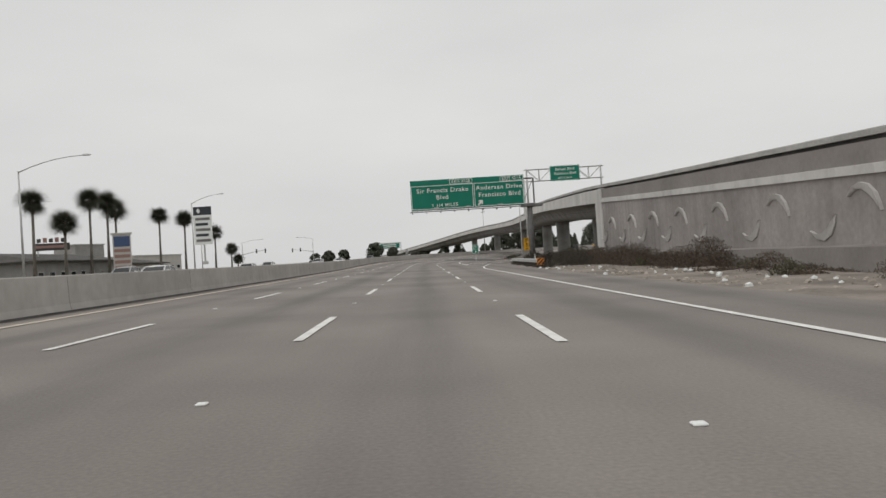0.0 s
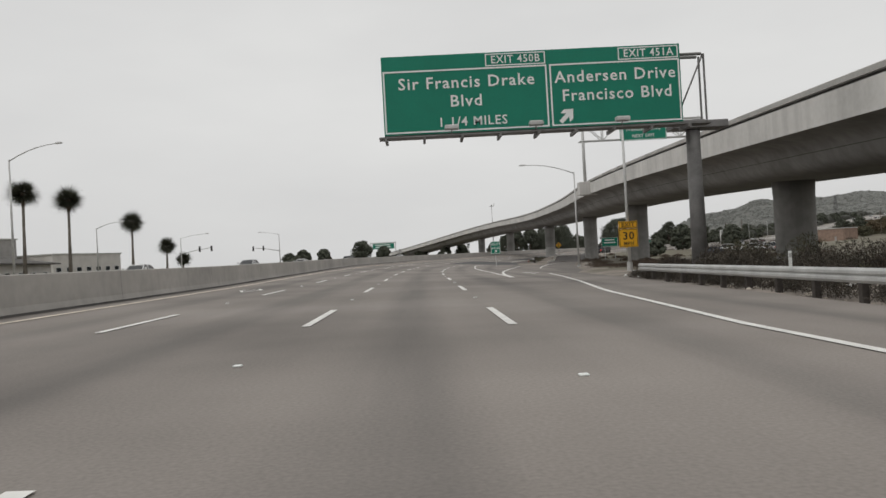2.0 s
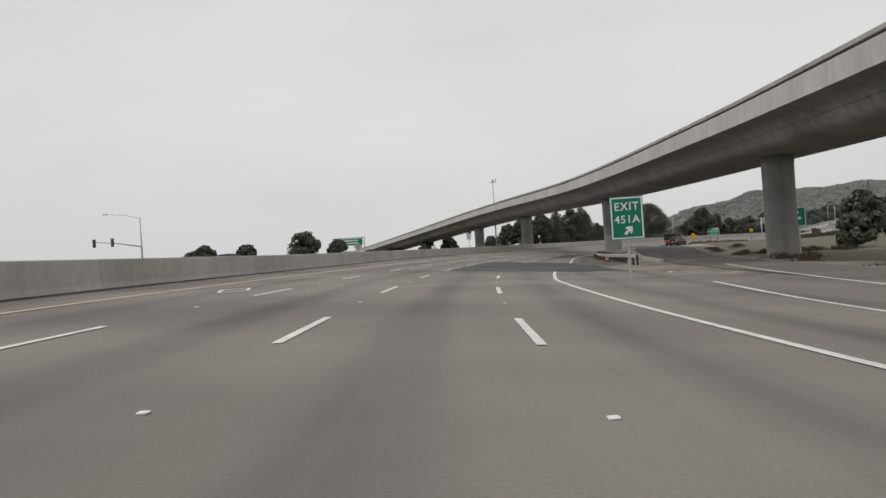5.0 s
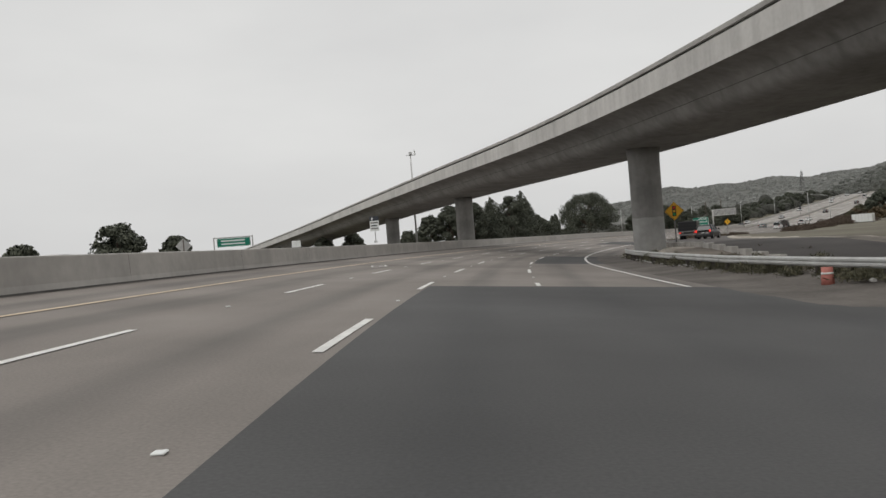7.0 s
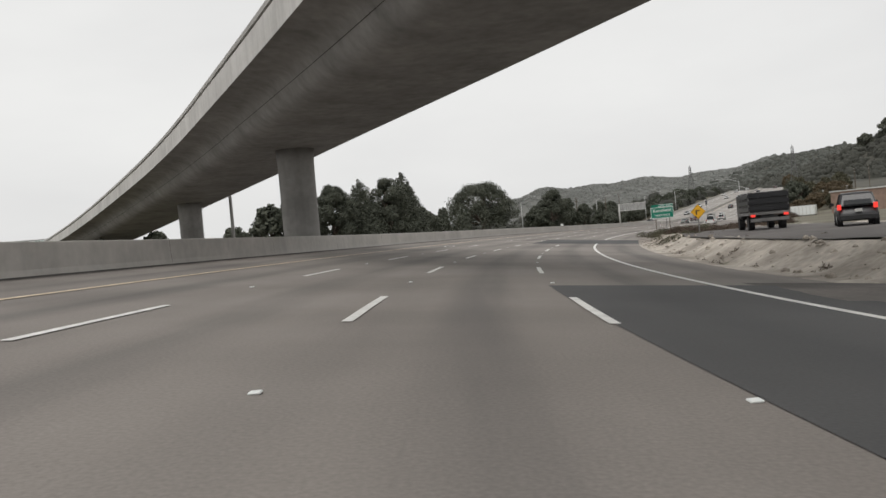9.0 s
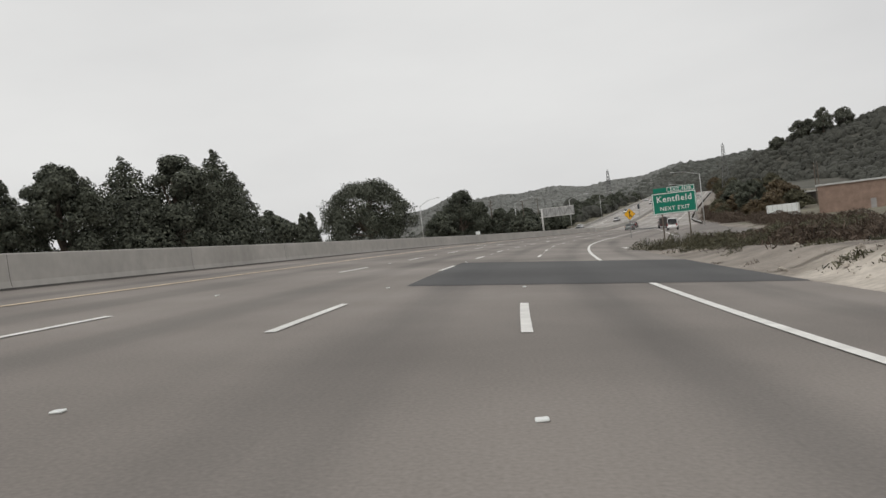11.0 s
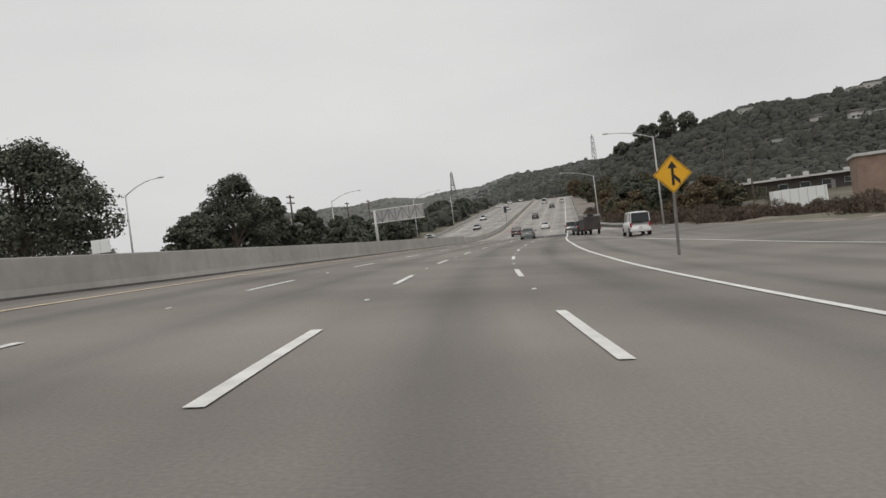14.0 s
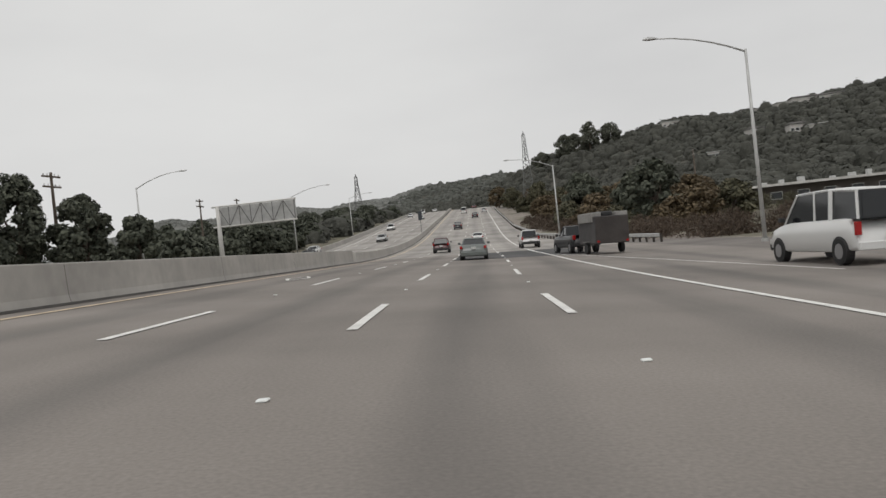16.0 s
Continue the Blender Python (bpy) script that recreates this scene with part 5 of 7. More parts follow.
def quads(name, verts, material, parent=None, label=""):
    """A mesh of separate quads, four vertices each."""
    verts = np.asarray(verts, np.float32).reshape(-1, 3)
    n = len(verts) // 4
    me = bpy.data.meshes.new(name)
    me.vertices.add(4 * n)
    me.vertices.foreach_set("co", verts.ravel())
    me.loops.add(4 * n)
    me.loops.foreach_set("vertex_index", np.arange(4 * n, dtype=np.int32))
    me.polygons.add(n)
    me.polygons.foreach_set("loop_start", np.arange(0, 4 * n, 4, dtype=np.int32))
    me.update(calc_edges=True)
    me.materials.append(material)
    ob = new(name, me)
    if parent:
        ob.parent = parent
    if label:
        ob["label"] = label
    return ob


def leaf_cloud(rng, blobs, count, size, drop=0.0, gap=0.0):
    """Many small leaf clumps spread over the outer parts of overlapping blobs (x, y, z, radius, flattening)."""
    vol = np.array([b[3] ** 2 for b in blobs])
    pick = rng.choice(len(blobs), count, p=vol / vol.sum())
    bl = np.array(blobs)[pick]
    v = rng.normal(size=(count, 3))
    v /= np.linalg.norm(v, axis=1)[:, None]
    r = bl[:, 3] * (0.55 + 0.5 * rng.random(count) ** 0.6)
    lump = 1 + 0.22 * np.sin(v[:, 0] * 5 + bl[:, 0] * 3) * np.sin(v[:, 1] * 6 + bl[:, 1] * 2) * np.cos(v[:, 2] * 5 + bl[:, 2])
    c = bl[:, :3] + v * (r * lump)[:, None] * np.stack([np.ones(count), np.ones(count), bl[:, 4]], 1)
    n = v + (0, 0, 0.35) + rng.normal(size=(count, 3)) * 0.5
    a = np.cross(n, rng.normal(size=(count, 3)))
    a /= np.linalg.norm(a, axis=1)[:, None]
    b = np.cross(n, a)
    b /= np.linalg.norm(b, axis=1)[:, None]
    s = size * (0.6 + 0.9 * rng.random(count))[:, None]
    quad = np.stack([c - a * s - b * s * 0.5, c + a * s * 0.2 - b * s * 0.7, c + a * s + b * s * 0.4, c - a * s * 0.3 + b * s * 0.8], 1)
    return quad.reshape(-1, 3)


def tree(x, y, height, spread, label, seed, leaf=M_LEAF, leaves=5200, shape="round", size=0.3, low=0.12, limbs=7, z=None):
    """A trunk with limbs and a crown of many leaf clumps."""
    rng = np.random.default_rng(seed)
    z0 = place_z(x, y) if z is None else z
    ob = thing("tree", label, "tree", Matrix.Translation((x, y, z0 - 0.15)), group="trees")
    r0 = 0.03 * height + 0.1
    lean = rng.normal(size=2) * 0.03 * height
    bm = tube([(0, 0, 0), (lean[0] * 0.4, lean[1] * 0.4, height * 0.35), (lean[0], lean[1], height * 0.8)], [r0, r0 * 0.7, r0 * 0.2], 8)
    part("trunk", bm, M_BARK, ob)
    blobs = []
    if shape == "cone":
        for k in range(26):
            f = k / 25
            a = k * 2.4
            rad = spread * 0.5 * (1 - f) ** 0.8 + 0.25
            blobs.append((math.cos(a) * rad * 0.55, math.sin(a) * rad * 0.55, height * (low + (0.98 - low) * f), rad * 0.6 + 0.2, 0.8))
    else:
        n = 110 if shape == "dome" else 64
        for k in range(n):
            a, f = k * 2.399 + rng.normal() * 0.3, math.sqrt((k + 0.5) / n)
            if shape == "dome":
                rad = spread * 0.46 * f
                zc = height * (0.92 - 0.56 * f**2.6) + rng.normal() * height * 0.035
                blobs.append((math.cos(a) * rad, math.sin(a) * rad, zc, spread * (0.06 + 0.05 * rng.random()), 0.75))
                if k % 2:
                    blobs.append((math.cos(a) * rad * 0.9, math.sin(a) * rad * 0.9, zc * (0.4 + 0.3 * rng.random()), spread * 0.085, 0.9))
            else:
                u = rng.random() ** 0.8
                zc = height * (low + (0.95 - low) * u)
                wide = max(0.16, math.sin(math.pi * min(0.97, 0.16 + 0.8 * u))) ** 0.75
                rad = spread * 0.44 * wide * (0.25 + 0.75 * math.sqrt(rng.random()))
                blobs.append((math.cos(a) * rad, math.sin(a) * rad, zc, spread * (0.08 + 0.08 * rng.random()) * (0.7 + 0.4 * wide), 0.8))
        blobs.append((lean[0], lean[1], height * 0.9, spread * 0.1, 0.9))
    limb = bmesh.new()
    for b in blobs[:: max(1, len(blobs) // limbs)]:
        add_tube(limb, [(lean[0] * 0.3, lean[1] * 0.3, height * 0.25), (b[0] * 0.5, b[1] * 0.5, height * 0.2 + b[2] * 0.5), (b[0], b[1], b[2])], [r0 * 0.45, r0 * 0.28, 0.04], 5)
    part("limb", limb, M_BARK, ob)
    quads("crown", leaf_cloud(rng, blobs, int(leaves * 1.55), size * 0.8), leaf, ob)
    return ob


T1 = "dark green broadleaf tree beyond the barrier"
T2 = "dark conifer beyond the barrier"
tree(108.4, 477.0, 16.8, 22.5, "broad dark oak with a domed crown", 3, shape="dome", leaves=26000, size=0.2, limbs=16)
for i, (x, y, h, w) in enumerate(((47, 391, 11.6, 8.5), (53, 396, 12.6, 9.0), (58, 396, 13.0, 8.5), (67, 413, 12.4, 7.0), (41, 388, 10.5, 8.0), (63.5, 405, 14.2, 7.5))):
    tree(x, y, h, w * (1.15 if i % 2 else 1.0), T1, 20 + i, leaves=19000, limbs=6, shape="cone" if i % 2 else "round", size=0.145)
tree(139.5, 491.5, 14.4, 11.0, T1, 31, leaves=17000, size=0.16)
for i, (x, y, h, w) in enumerate(((132, 489, 8.8, 8.0), (146, 498, 11.6, 7.0), (151, 502, 12.4, 6.5), (156, 500, 10.0, 6.0), (160.5, 498, 7.6, 5.0), (136, 496, 9.5, 8.0))):
    tree(x, y, h, w, T1, 40 + i, leaves=6500, size=0.22)
for i, (x, y, h, w) in enumerate(((84, 443, 8.0, 3.4), (88, 452, 9.0, 3.6), (92, 447, 7.0, 3.0), (75, 430, 8.5, 6.5), (79, 437, 7.4, 6.0), (68, 420, 7.0, 6.0))):
    tree(x, y, h, w, T2 if i < 3 else T1, 60 + i, leaves=2600, shape="cone" if i < 3 else "round", size=0.26)
for i, (x, y, h, w) in enumerate(((-20, 322, 7.6, 8.0), (-13, 328, 5.4, 5.0), (-33, 322, 6.2, 5.5), (-44, 318, 5.2, 5.0), (-36, 296, 5.0, 5.0))):
    tree(x, y, h, w, "bushy dark tree beyond the opposite lanes", 70 + i, leaves=2800)
for i, (x, y, h, w) in enumerate(((10, 392, 5.5, 6.0), (18, 404, 6.5, 6.5), (36, 390, 8.5, 6.5), (0, 430, 6.0, 7.0), (-10, 440, 5.0, 6.0), (30, 384, 5.0, 5.0))):
    tree(x, y, h, w, "dark green tree behind the flyover", 80 + i, leaves=3200)
for i, (x, y, h, w) in enumerate(((233, 482, 10.5, 8.5), (238, 488, 9.0, 7.5), (262, 515, 10.0, 9.0), (251, 508, 8.0, 7.0))):
    tree(x, y, h, w, "dense dark green tree beside the side road", 90 + i, leaves=5000)
tree(677, 853, max(9.0, 70.5 - place_z(677, 853)), 6.0, "narrow dark conifer on the hillside", 118, leaves=2600, shape="cone", size=0.4)
rust_trees = []
for i, (x, y, h, w) in enumerate(((318, 570, 9.0, 8.0), (333, 585, 7.0, 8.0), (300, 552, 6.5, 7.0), (284, 540, 5.5, 6.0), (348, 606, 8.0, 8.0), (366, 628, 8.5, 9.0))):
    rust_trees.append(tree(x, y, h, w, "olive and rust coloured tree beside the freeway", 100 + i, leaf=M_RUST if i % 2 else M_LEAF2, leaves=3200))
# more of the same scrub closes the strip between the freeway and the hillside
r_rng = np.random.default_rng(64)
for i in range(40):
    s_ = 560 + 4.4 * i + 3 * r_rng.random()
    q = at(s_, max(15.5, (SIDE_OUT(s_) if s_ < 618 else 0) + 4.5) + (i % 4) * 7.0 + 3.5 * r_rng.random(), 0.0)
    k_ = 0.5 + 0.3 * r_rng.random() + 0.06 * (i % 4)
    src = rust_trees[int(r_rng.integers(len(rust_trees)))]
    copy_thing(src, Matrix.Translation((q.x, q.y, place_z(q.x, q.y) - 0.8)) @ pose(0, 0, 0, 0, 0, r_rng.uniform(0, 360)) @ Matrix.Diagonal((k_ * 1.15, k_ * 1.15, k_, 1)))
for i, (x, y, h, w) in enumerate(((610, 746, 23.0, 18.0), (599, 761, 19.0, 17.0), (621, 735, 19.0, 16.0), (588, 774, 13.0, 15.0), (606, 757, 17.0, 16.0))):
    tree(x, y, h, w, "tall open eucalyptus on the hillside", 110 + i, leaf=M_GUM, leaves=4200, size=0.5, low=0.14)
for i, (x, y, h, w) in enumerate(((196, 574, 8.0, 8.0), (206, 588, 8.5, 8.0), (186, 560, 7.0, 7.0), (222, 602, 9.0, 8.0), (236, 614, 8.0, 8.0), (172, 548, 6.5, 7.0))):
    tree(x, y, h, w, "dark tree below the climbing lanes", 120 + i, leaves=2600)
for i, (x, y, h, w) in enumerate(((64, 246, 6.5, 6.0), (74, 262, 7.5, 6.5), (88, 276, 7.0, 6.0), (52, 228, 4.0, 4.0))):
    tree(x, y, h, w, "dark tree beyond the exit road", 130 + i, leaves=2600)


# dark trees lining the far side of the climb
w_seed = np.random.default_rng(58)
LINE = "dark tree lining the carriageway down the hill"
stock = [tree(*at(560 + 9 * i, -39 - 3 * (i % 2))[:2], h, w, LINE, 140 + i, leaves=2600, size=0.34) for i, (h, w) in enumerate(((6.0, 7.0), (4.6, 6.0), (6.8, 7.0), (5.2, 5.5)))]
for i in range(42):
    s_ = 548 + i * 6.2
    q = at(s_ + w_seed.normal() * 2, OPP_LEFT(s_) - (7.5 if i % 3 == 0 else 15.0 if i % 3 == 1 else 25.0) - abs(w_seed.normal()) * 4)
    m = Matrix.Translation((q.x, q.y, place_z(q.x, q.y) - 0.15)) @ pose(0, 0, 0, 0, 0, w_seed.uniform(0, 360))
    copy_thing(stock[i % 4], m)


def palm(x, y, height, label, seed, crown=2.3):
    rng = np.random.default_rng(seed)
    z0 = place_z(x, y)
    ob = thing("palm_tree", label, "palm tree", Matrix.Translation((x, y, z0 - 0.1)), group="palms along the frontage")
    h = height - z0
    part("trunk", tube([(0, 0, 0), (0.1, 0, h * 0.5), (0.15, 0.05, h - crown * 0.7)], [0.32, 0.2, 0.2], 10), M_PALMBARK, ob, smooth=True)
    verts, faces = [], []
    top = Vector((0.15, 0.05, h - crown * 0.75))
    for k in range(66):
        az, el = k * 2.399, radians(82 - 142 * ((k % 36) / 35) ** 0.9 + rng.normal() * 6)
        way = Vector((math.cos(az) * math.cos(el), math.sin(az) * math.cos(el), math.sin(el)))
        side = way.cross(Vector((0, 0, 1))).normalized() if abs(way.z) < 0.99 else Vector((1, 0, 0))
        # each fan hangs twisted about its stem
        roll_ = rng.uniform(-0.9, 0.9)
        side = side * math.cos(roll_) + side.cross(way) * math.sin(roll_)
        ln = crown * (0.72 + 0.42 * rng.random()) * (0.9 if el < 0 else 1.0)
        # a stem and a fan of narrow blades
        for j in range(9):
            sp = radians(-62 + 15.5 * j)
            root = top + way * ln * 0.24
            tip = root + (way * math.cos(sp) + side * math.sin(sp)) * ln * 0.7 + Vector((0, 0, -0.12 * ln))
            w = side * 0.1 * math.cos(sp) - way * 0.1 * math.sin(sp)
            b = len(verts)
            verts += [tuple(root - w), tuple(root + w), tuple(tip)]
            faces.append((b, b + 1, b + 2))
        b = len(verts)
        verts += [tuple(top - side * 0.04), tuple(top + side * 0.04), tuple(top + way * ln * 0.45 + side * 0.03), tuple(top + way * ln * 0.45 - side * 0.03)]
        faces.append((b, b + 1, b + 2, b + 3))
    part("crown", (verts, faces), M_PALM, ob)
    skirt = bmesh.new()
    add_tube(skirt, [top + Vector((0, 0, -crown * 0.6)), top + Vector((0, 0, -crown * 0.2)), top + Vector((0, 0, 0.1))], [0.24, 0.36, 0.3], 9)
    part("skirt", skirt, M_DRY, ob, "brown skirt of dead fronds")


PL = "tall fan palm beside the frontage road"
for i, (x, y, h, c) in enumerate(((-57, 117, 14.9, 2.6), (-57, 127, 12.4, 2.8), (-58, 139, 17.2, 2.9), (-56, 141.5, 16.6, 2.8), (-57.5, 149, 16.0, 2.9), (-56.9, 171.3, 15.9, 2.7), (-53.8, 178.8, 15.3, 2.6), (-54.5, 206.6, 13.2, 2.6), (-57.5, 235.4, 9.2, 2.4), (-62, 262, 6.5, 2.4))):
    palm(x, y, h + 0.3, PL, 200 + i, c * 1.14)

# brush along the wall and the verges


def brush(name, places, label, leaf, size=0.1, per=260, seed=5):
    """One mass of low dry twigs and small leaves."""
    rng = np.random.default_rng(seed)
    out = []
    for x, y, r, h, *base in places:
        z = base[0] if base else place_z(x, y)
        k = int(per * r)
        c = rng.normal(size=(k, 3)) * (r * 0.42, r * 0.42, 0) + (x, y, z)
        far = np.hypot(c[:, 0] - x, c[:, 1] - y) / r
        c[:, 2] += rng.random(k) * h * np.exp(-far * far * 0.9)
        a = rng.normal(size=(k, 3)) * (0.7, 0.7, 1.0)
        a /= np.linalg.norm(a, axis=1)[:, None]
        b = np.cross(a, rng.normal(size=(k, 3)))
        b /= np.linalg.norm(b, axis=1)[:, None]
        s = size * (0.4 + 1.1 * rng.random(k))[:, None]
        out.append(np.stack([c - a * s * 1.5 - b * s * 0.16, c - a * s * 1.4 + b * s * 0.16, c + a * s * 1.6 + b * s * 0.2, c + a * s * 1.5 - b * s * 0.2], 1).reshape(-1, 3))
    return tagged(quads(name, np.concatenate(out), leaf), label, "brush", kind="stuff")


b_rng = np.random.default_rng(11)
spots = []
for y in np.arange(22, 44, 2.1):
    spots.append((14.9 + b_rng.normal() * 0.9, y, 1.0 + b_rng.random() * 0.7, 0.5 + 0.8 * b_rng.random() ** 2))
for y in np.arange(42, 80, 1.25):
    spots.append((15.2 + b_rng.normal() * 0.7, y, 1.3 + b_rng.random() * 0.8, 1.1 + 1.15 * b_rng.random()))
for y in np.arange(80, 150, 2.0):
    spots.append((18.5 + b_rng.normal() * 1.8 + (y - 80) * 0.05, y, 0.7 + b_rng.random(), 0.3 + 0.5 * b_rng.random() ** 2))
brush("dry_brush", spots, "tangled dry brown brush along the wall", M_DRY, 0.05, 1600, 1)
spots = [(14.4 + b_rng.normal() * 1.0, y, 1.0, 1.0) for y in np.arange(30, 90, 7.5)]
spots += [(19.0 + b_rng.normal(), y, 1.5, 2.0) for y in (96, 100, 104)]
brush("green_brush", spots, "low dark shrubs among the dry brush", M_LEAF2, 0.065, 1100, 2)
spots = []
for y in np.arange(64, 100, 1.3):
    spots.append((12.2 + b_rng.random() * 5.0, y, 1.2 + b_rng.random() * 0.9, 0.9 + 1.1 * b_rng.random()))
M_THICKET = leafy("dusty_thicket", (0.032, 0.029, 0.024), (0.105, 0.09, 0.072))
brush("shrub_thicket", spots, "dark dusty shrubs behind the exit rail", M_THICKET, 0.048, 2000, 14)
spots = []
for s_ in np.arange(62, 98, 0.7):
    q = at(s_, 9.3 + (s_ - 62) * 0.045 + b_rng.random() * 0.9)
    spots.append((q.x, q.y, 0.35 + b_rng.random() * 0.35, 0.25 + 0.4 * b_rng.random(), q.z))
brush("rail_foot_weeds", spots, "dark weeds and grit along the rail foot", M_THICKET, 0.035, 900, 21)
spots = []
for k in range(60):
    q = at(350 + b_rng.random() * 36, 12.5 + b_rng.random() * 9.0)
    spots.append((q.x, q.y, 1.0 + b_rng.random() * 0.9, 0.9 + 0.5 * b_rng.random()))
brush("brown_weeds", spots, "waist-high brown weeds around the guide sign", M_DRY, 0.085, 650, 15)
spots = []
for s in np.arange(322, 386, 1.8):
    q = at(s, 11.0 + b_rng.random() * 3.4)
    spots.append((q.x, q.y, 0.6 + b_rng.random() * 0.8, 0.35 + 0.5 * b_rng.random()))
for x, y in ((87, 357.5), (89, 359), (91, 358), (85.5, 357.6)):
    spots.append((x, y, 1.4, 1.3))
for k in range(34):
    q = at(353 + b_rng.random() * 31, 11.5 + b_rng.random() * 6.5)
    spots.append((q.x, q.y, 0.9 + b_rng.random() * 0.8, 0.9 + 0.7 * b_rng.random()))
brush("verge_brush", spots, "low brush on the dirt bank under the guide sign", M_LEAF2, 0.08, 600, 3)
spots = []
for s in np.arange(268, 400, 0.9):
    q = at(s, 9.6 + b_rng.random() ** 2 * 7.0)
    spots.append((q.x, q.y, 0.25 + b_rng.random() * 0.5, 0.25 + 0.4 * b_rng.random()))
brush("dry_tufts", spots, "dry tufts and twigs on the sandy bank", M_DRY, 0.05, 450, 8)
spots = []
for s in np.arange(226, 280, 0.9):
    q = at(s, 9.4 + max(0, 250 - s) * 0.11 + b_rng.random() * 1.6)
    spots.append((q.x, q.y, 0.4 + b_rng.random() * 0.5, 0.3 + 0.5 * b_rng.random() ** 2, q.z + 0.32))
brush("rail_weeds", spots, "dark weeds and litter under the rail", M_LEAF2, 0.05, 900, 10)
spots = []
for s in np.arange(492, 640, 1.6):
    q = at(s, max(SIDE_OUT(s) if s < 618 else 8.6, 9.5) + 1.5 + b_rng.random() * 7)
    spots.append((q.x, q.y, 1.2 + b_rng.random(), 1.2 + 1.2 * b_rng.random()))
brush("roadside_scrub", spots, "brown scrub along the fence beside the side road", M_DRY, 0.12, 420, 12)
spots = []
for k in range(46):
    spots.append((b_rng.uniform(248, 330), 0, 0, 0))
spots = [(x, 470 + (x - 248) * 1.02 + b_rng.normal() * 4, 1.6 + b_rng.random() * 1.4, 1.6 + 1.6 * b_rng.random()) for x, _, _, _ in spots]
brush("lot_brush", spots, "dark scrub in front of the workshop", M_LEAF2, 0.16, 380, 9)
spots = []
for s in np.arange(395, 540, 2.0):
    q = at(s, 26.5 + b_rng.random() * 5)
    spots.append((q.x, q.y, 1.2 + b_rng.random(), 0.8 + 0.8 * b_rng.random()))
brush("tall_weeds", spots, "tall dry weeds beyond the side road", M_DRY, 0.11, 480, 4)
spots = [(b_rng.uniform(26, 60), b_rng.uniform(120, 250), 1.2, 0.5) for k in range(70)]
brush("field_weeds", spots, "clumps of dry weeds on the field", M_DRY, 0.09, 350, 6)

# loose stones and litter on the verges


def stones(name, places, label, material, seed):
    """Small angular stones scattered on the dirt."""
    rng = np.random.default_rng(seed)
    verts, faces = [], []
    for x, y, z, r in places:
        b = len(verts)
        a0 = rng.random() * 6.3
        for f_r, f_z in ((1.0, -0.1), (0.85, 0.4), (0.35, 0.75)):
            for k in range(5):
                g = a0 + k * 1.2566 + f_z
                j = 0.7 + 0.5 * rng.random()
                verts.append((x + math.cos(g) * r * f_r * j, y + math.sin(g) * r * f_r * j * 0.8, z + r * f_z * (0.7 + 0.4 * rng.random())))
        for u in (0, 5):
            faces += [(b + u + k, b + u + (k + 1) % 5, b + u + 5 + (k + 1) % 5, b + u + 5 + k) for k in range(5)]
        faces.append(tuple(b + 10 + k for k in range(5)))
    return tagged(part(name, (verts, faces), material), label, "stones", kind="stuff")


st_rng = np.random.default_rng(31)
spots = []
for k in range(420):
    s_ = st_rng.uniform(20, 92)
    q = at(s_, PAVED_RIGHT(s_) + 0.2 + st_rng.random() ** 1.3 * 4.5, -0.03)
    spots.append((q.x, q.y, q.z, 0.04 + 0.12 * st_rng.random() ** 3))
stones("verge_stones", spots, "small pale stones and clods on the verge", M_SAND, 1)
spots = []
for k in range(260):
    s_ = st_rng.uniform(263, 352)
    d_ = 9.3 + st_rng.random() * 2.6
    q = side_at(s_, d_, 0.02)
    spots.append((q.x, q.y, q.z, 0.04 + 0.16 * st_rng.random() ** 3))
stones("bank_stones", spots, "pale broken stones on the sandy bank", M_SAND, 2)
spots = []
for k in range(160):
    s_ = st_rng.uniform(224, 280)
    q = at(s_, 9.0 + max(0, 250 - s_) * 0.11 + st_rng.random() * 1.5, 0.33)
    spots.append((q.x, q.y, q.z, 0.04 + 0.1 * st_rng.random() ** 2.5))
stones("rail_rubble", spots, "broken concrete rubble under the rail", M_RAIL, 3)
spots = []
for k in range(60):
    s_ = st_rng.uniform(20, 110)
    q = at(s_, PAVED_RIGHT(s_) + st_rng.random() * 4.5, 0.0)
    spots.append((q.x, q.y, q.z, 0.06 + 0.09 * st_rng.random()))
stones("litter", spots, "scraps of white litter along the verge", M_WHITE, 4)

q = at(229.5, 11.1, 0.1)
bucket = thing("traffic_drum", "faded orange plastic drum beside the rail", "traffic drum", Matrix.Translation(q))
part("body", tube([(0, 0, 0.02), (0, 0, 0.3), (0, 0, 0.32), (0, 0, 0.62)], [0.2, 0.19, 0.185, 0.17], 16), mat("faded_orange_plastic", (0.42, 0.15, 0.12), 0.6, 0.15, 3.0, 20.0, 0.0), bucket, smooth=True)
part("band", tube([(0, 0, 0.4), (0, 0, 0.46)], [0.187, 0.184], 16), M_WHITE, bucket, "pale reflective band", smooth=True)
part("base", tube([(0, 0, -0.1), (0, 0, 0.05)], 0.25, 16), M_BLACK, bucket)

q = at(613, WALL_FACE(613) - 0.25, 0.85)
med = thing("median_sign", "narrow dark sign on a post on the median barrier", "road sign", Matrix.Translation(q) @ pose(0, 0, 0, 0, 0, turn(613)))
part("post", box(-0.06, 0.06, -0.06, 0.06, 0.0, 4.0), M_DARKSTEEL, med)
part("panel", box(-0.38, 0.38, -0.1, -0.06, 2.6, 4.3, 0.02), M_NAVY, med, "dark panel")
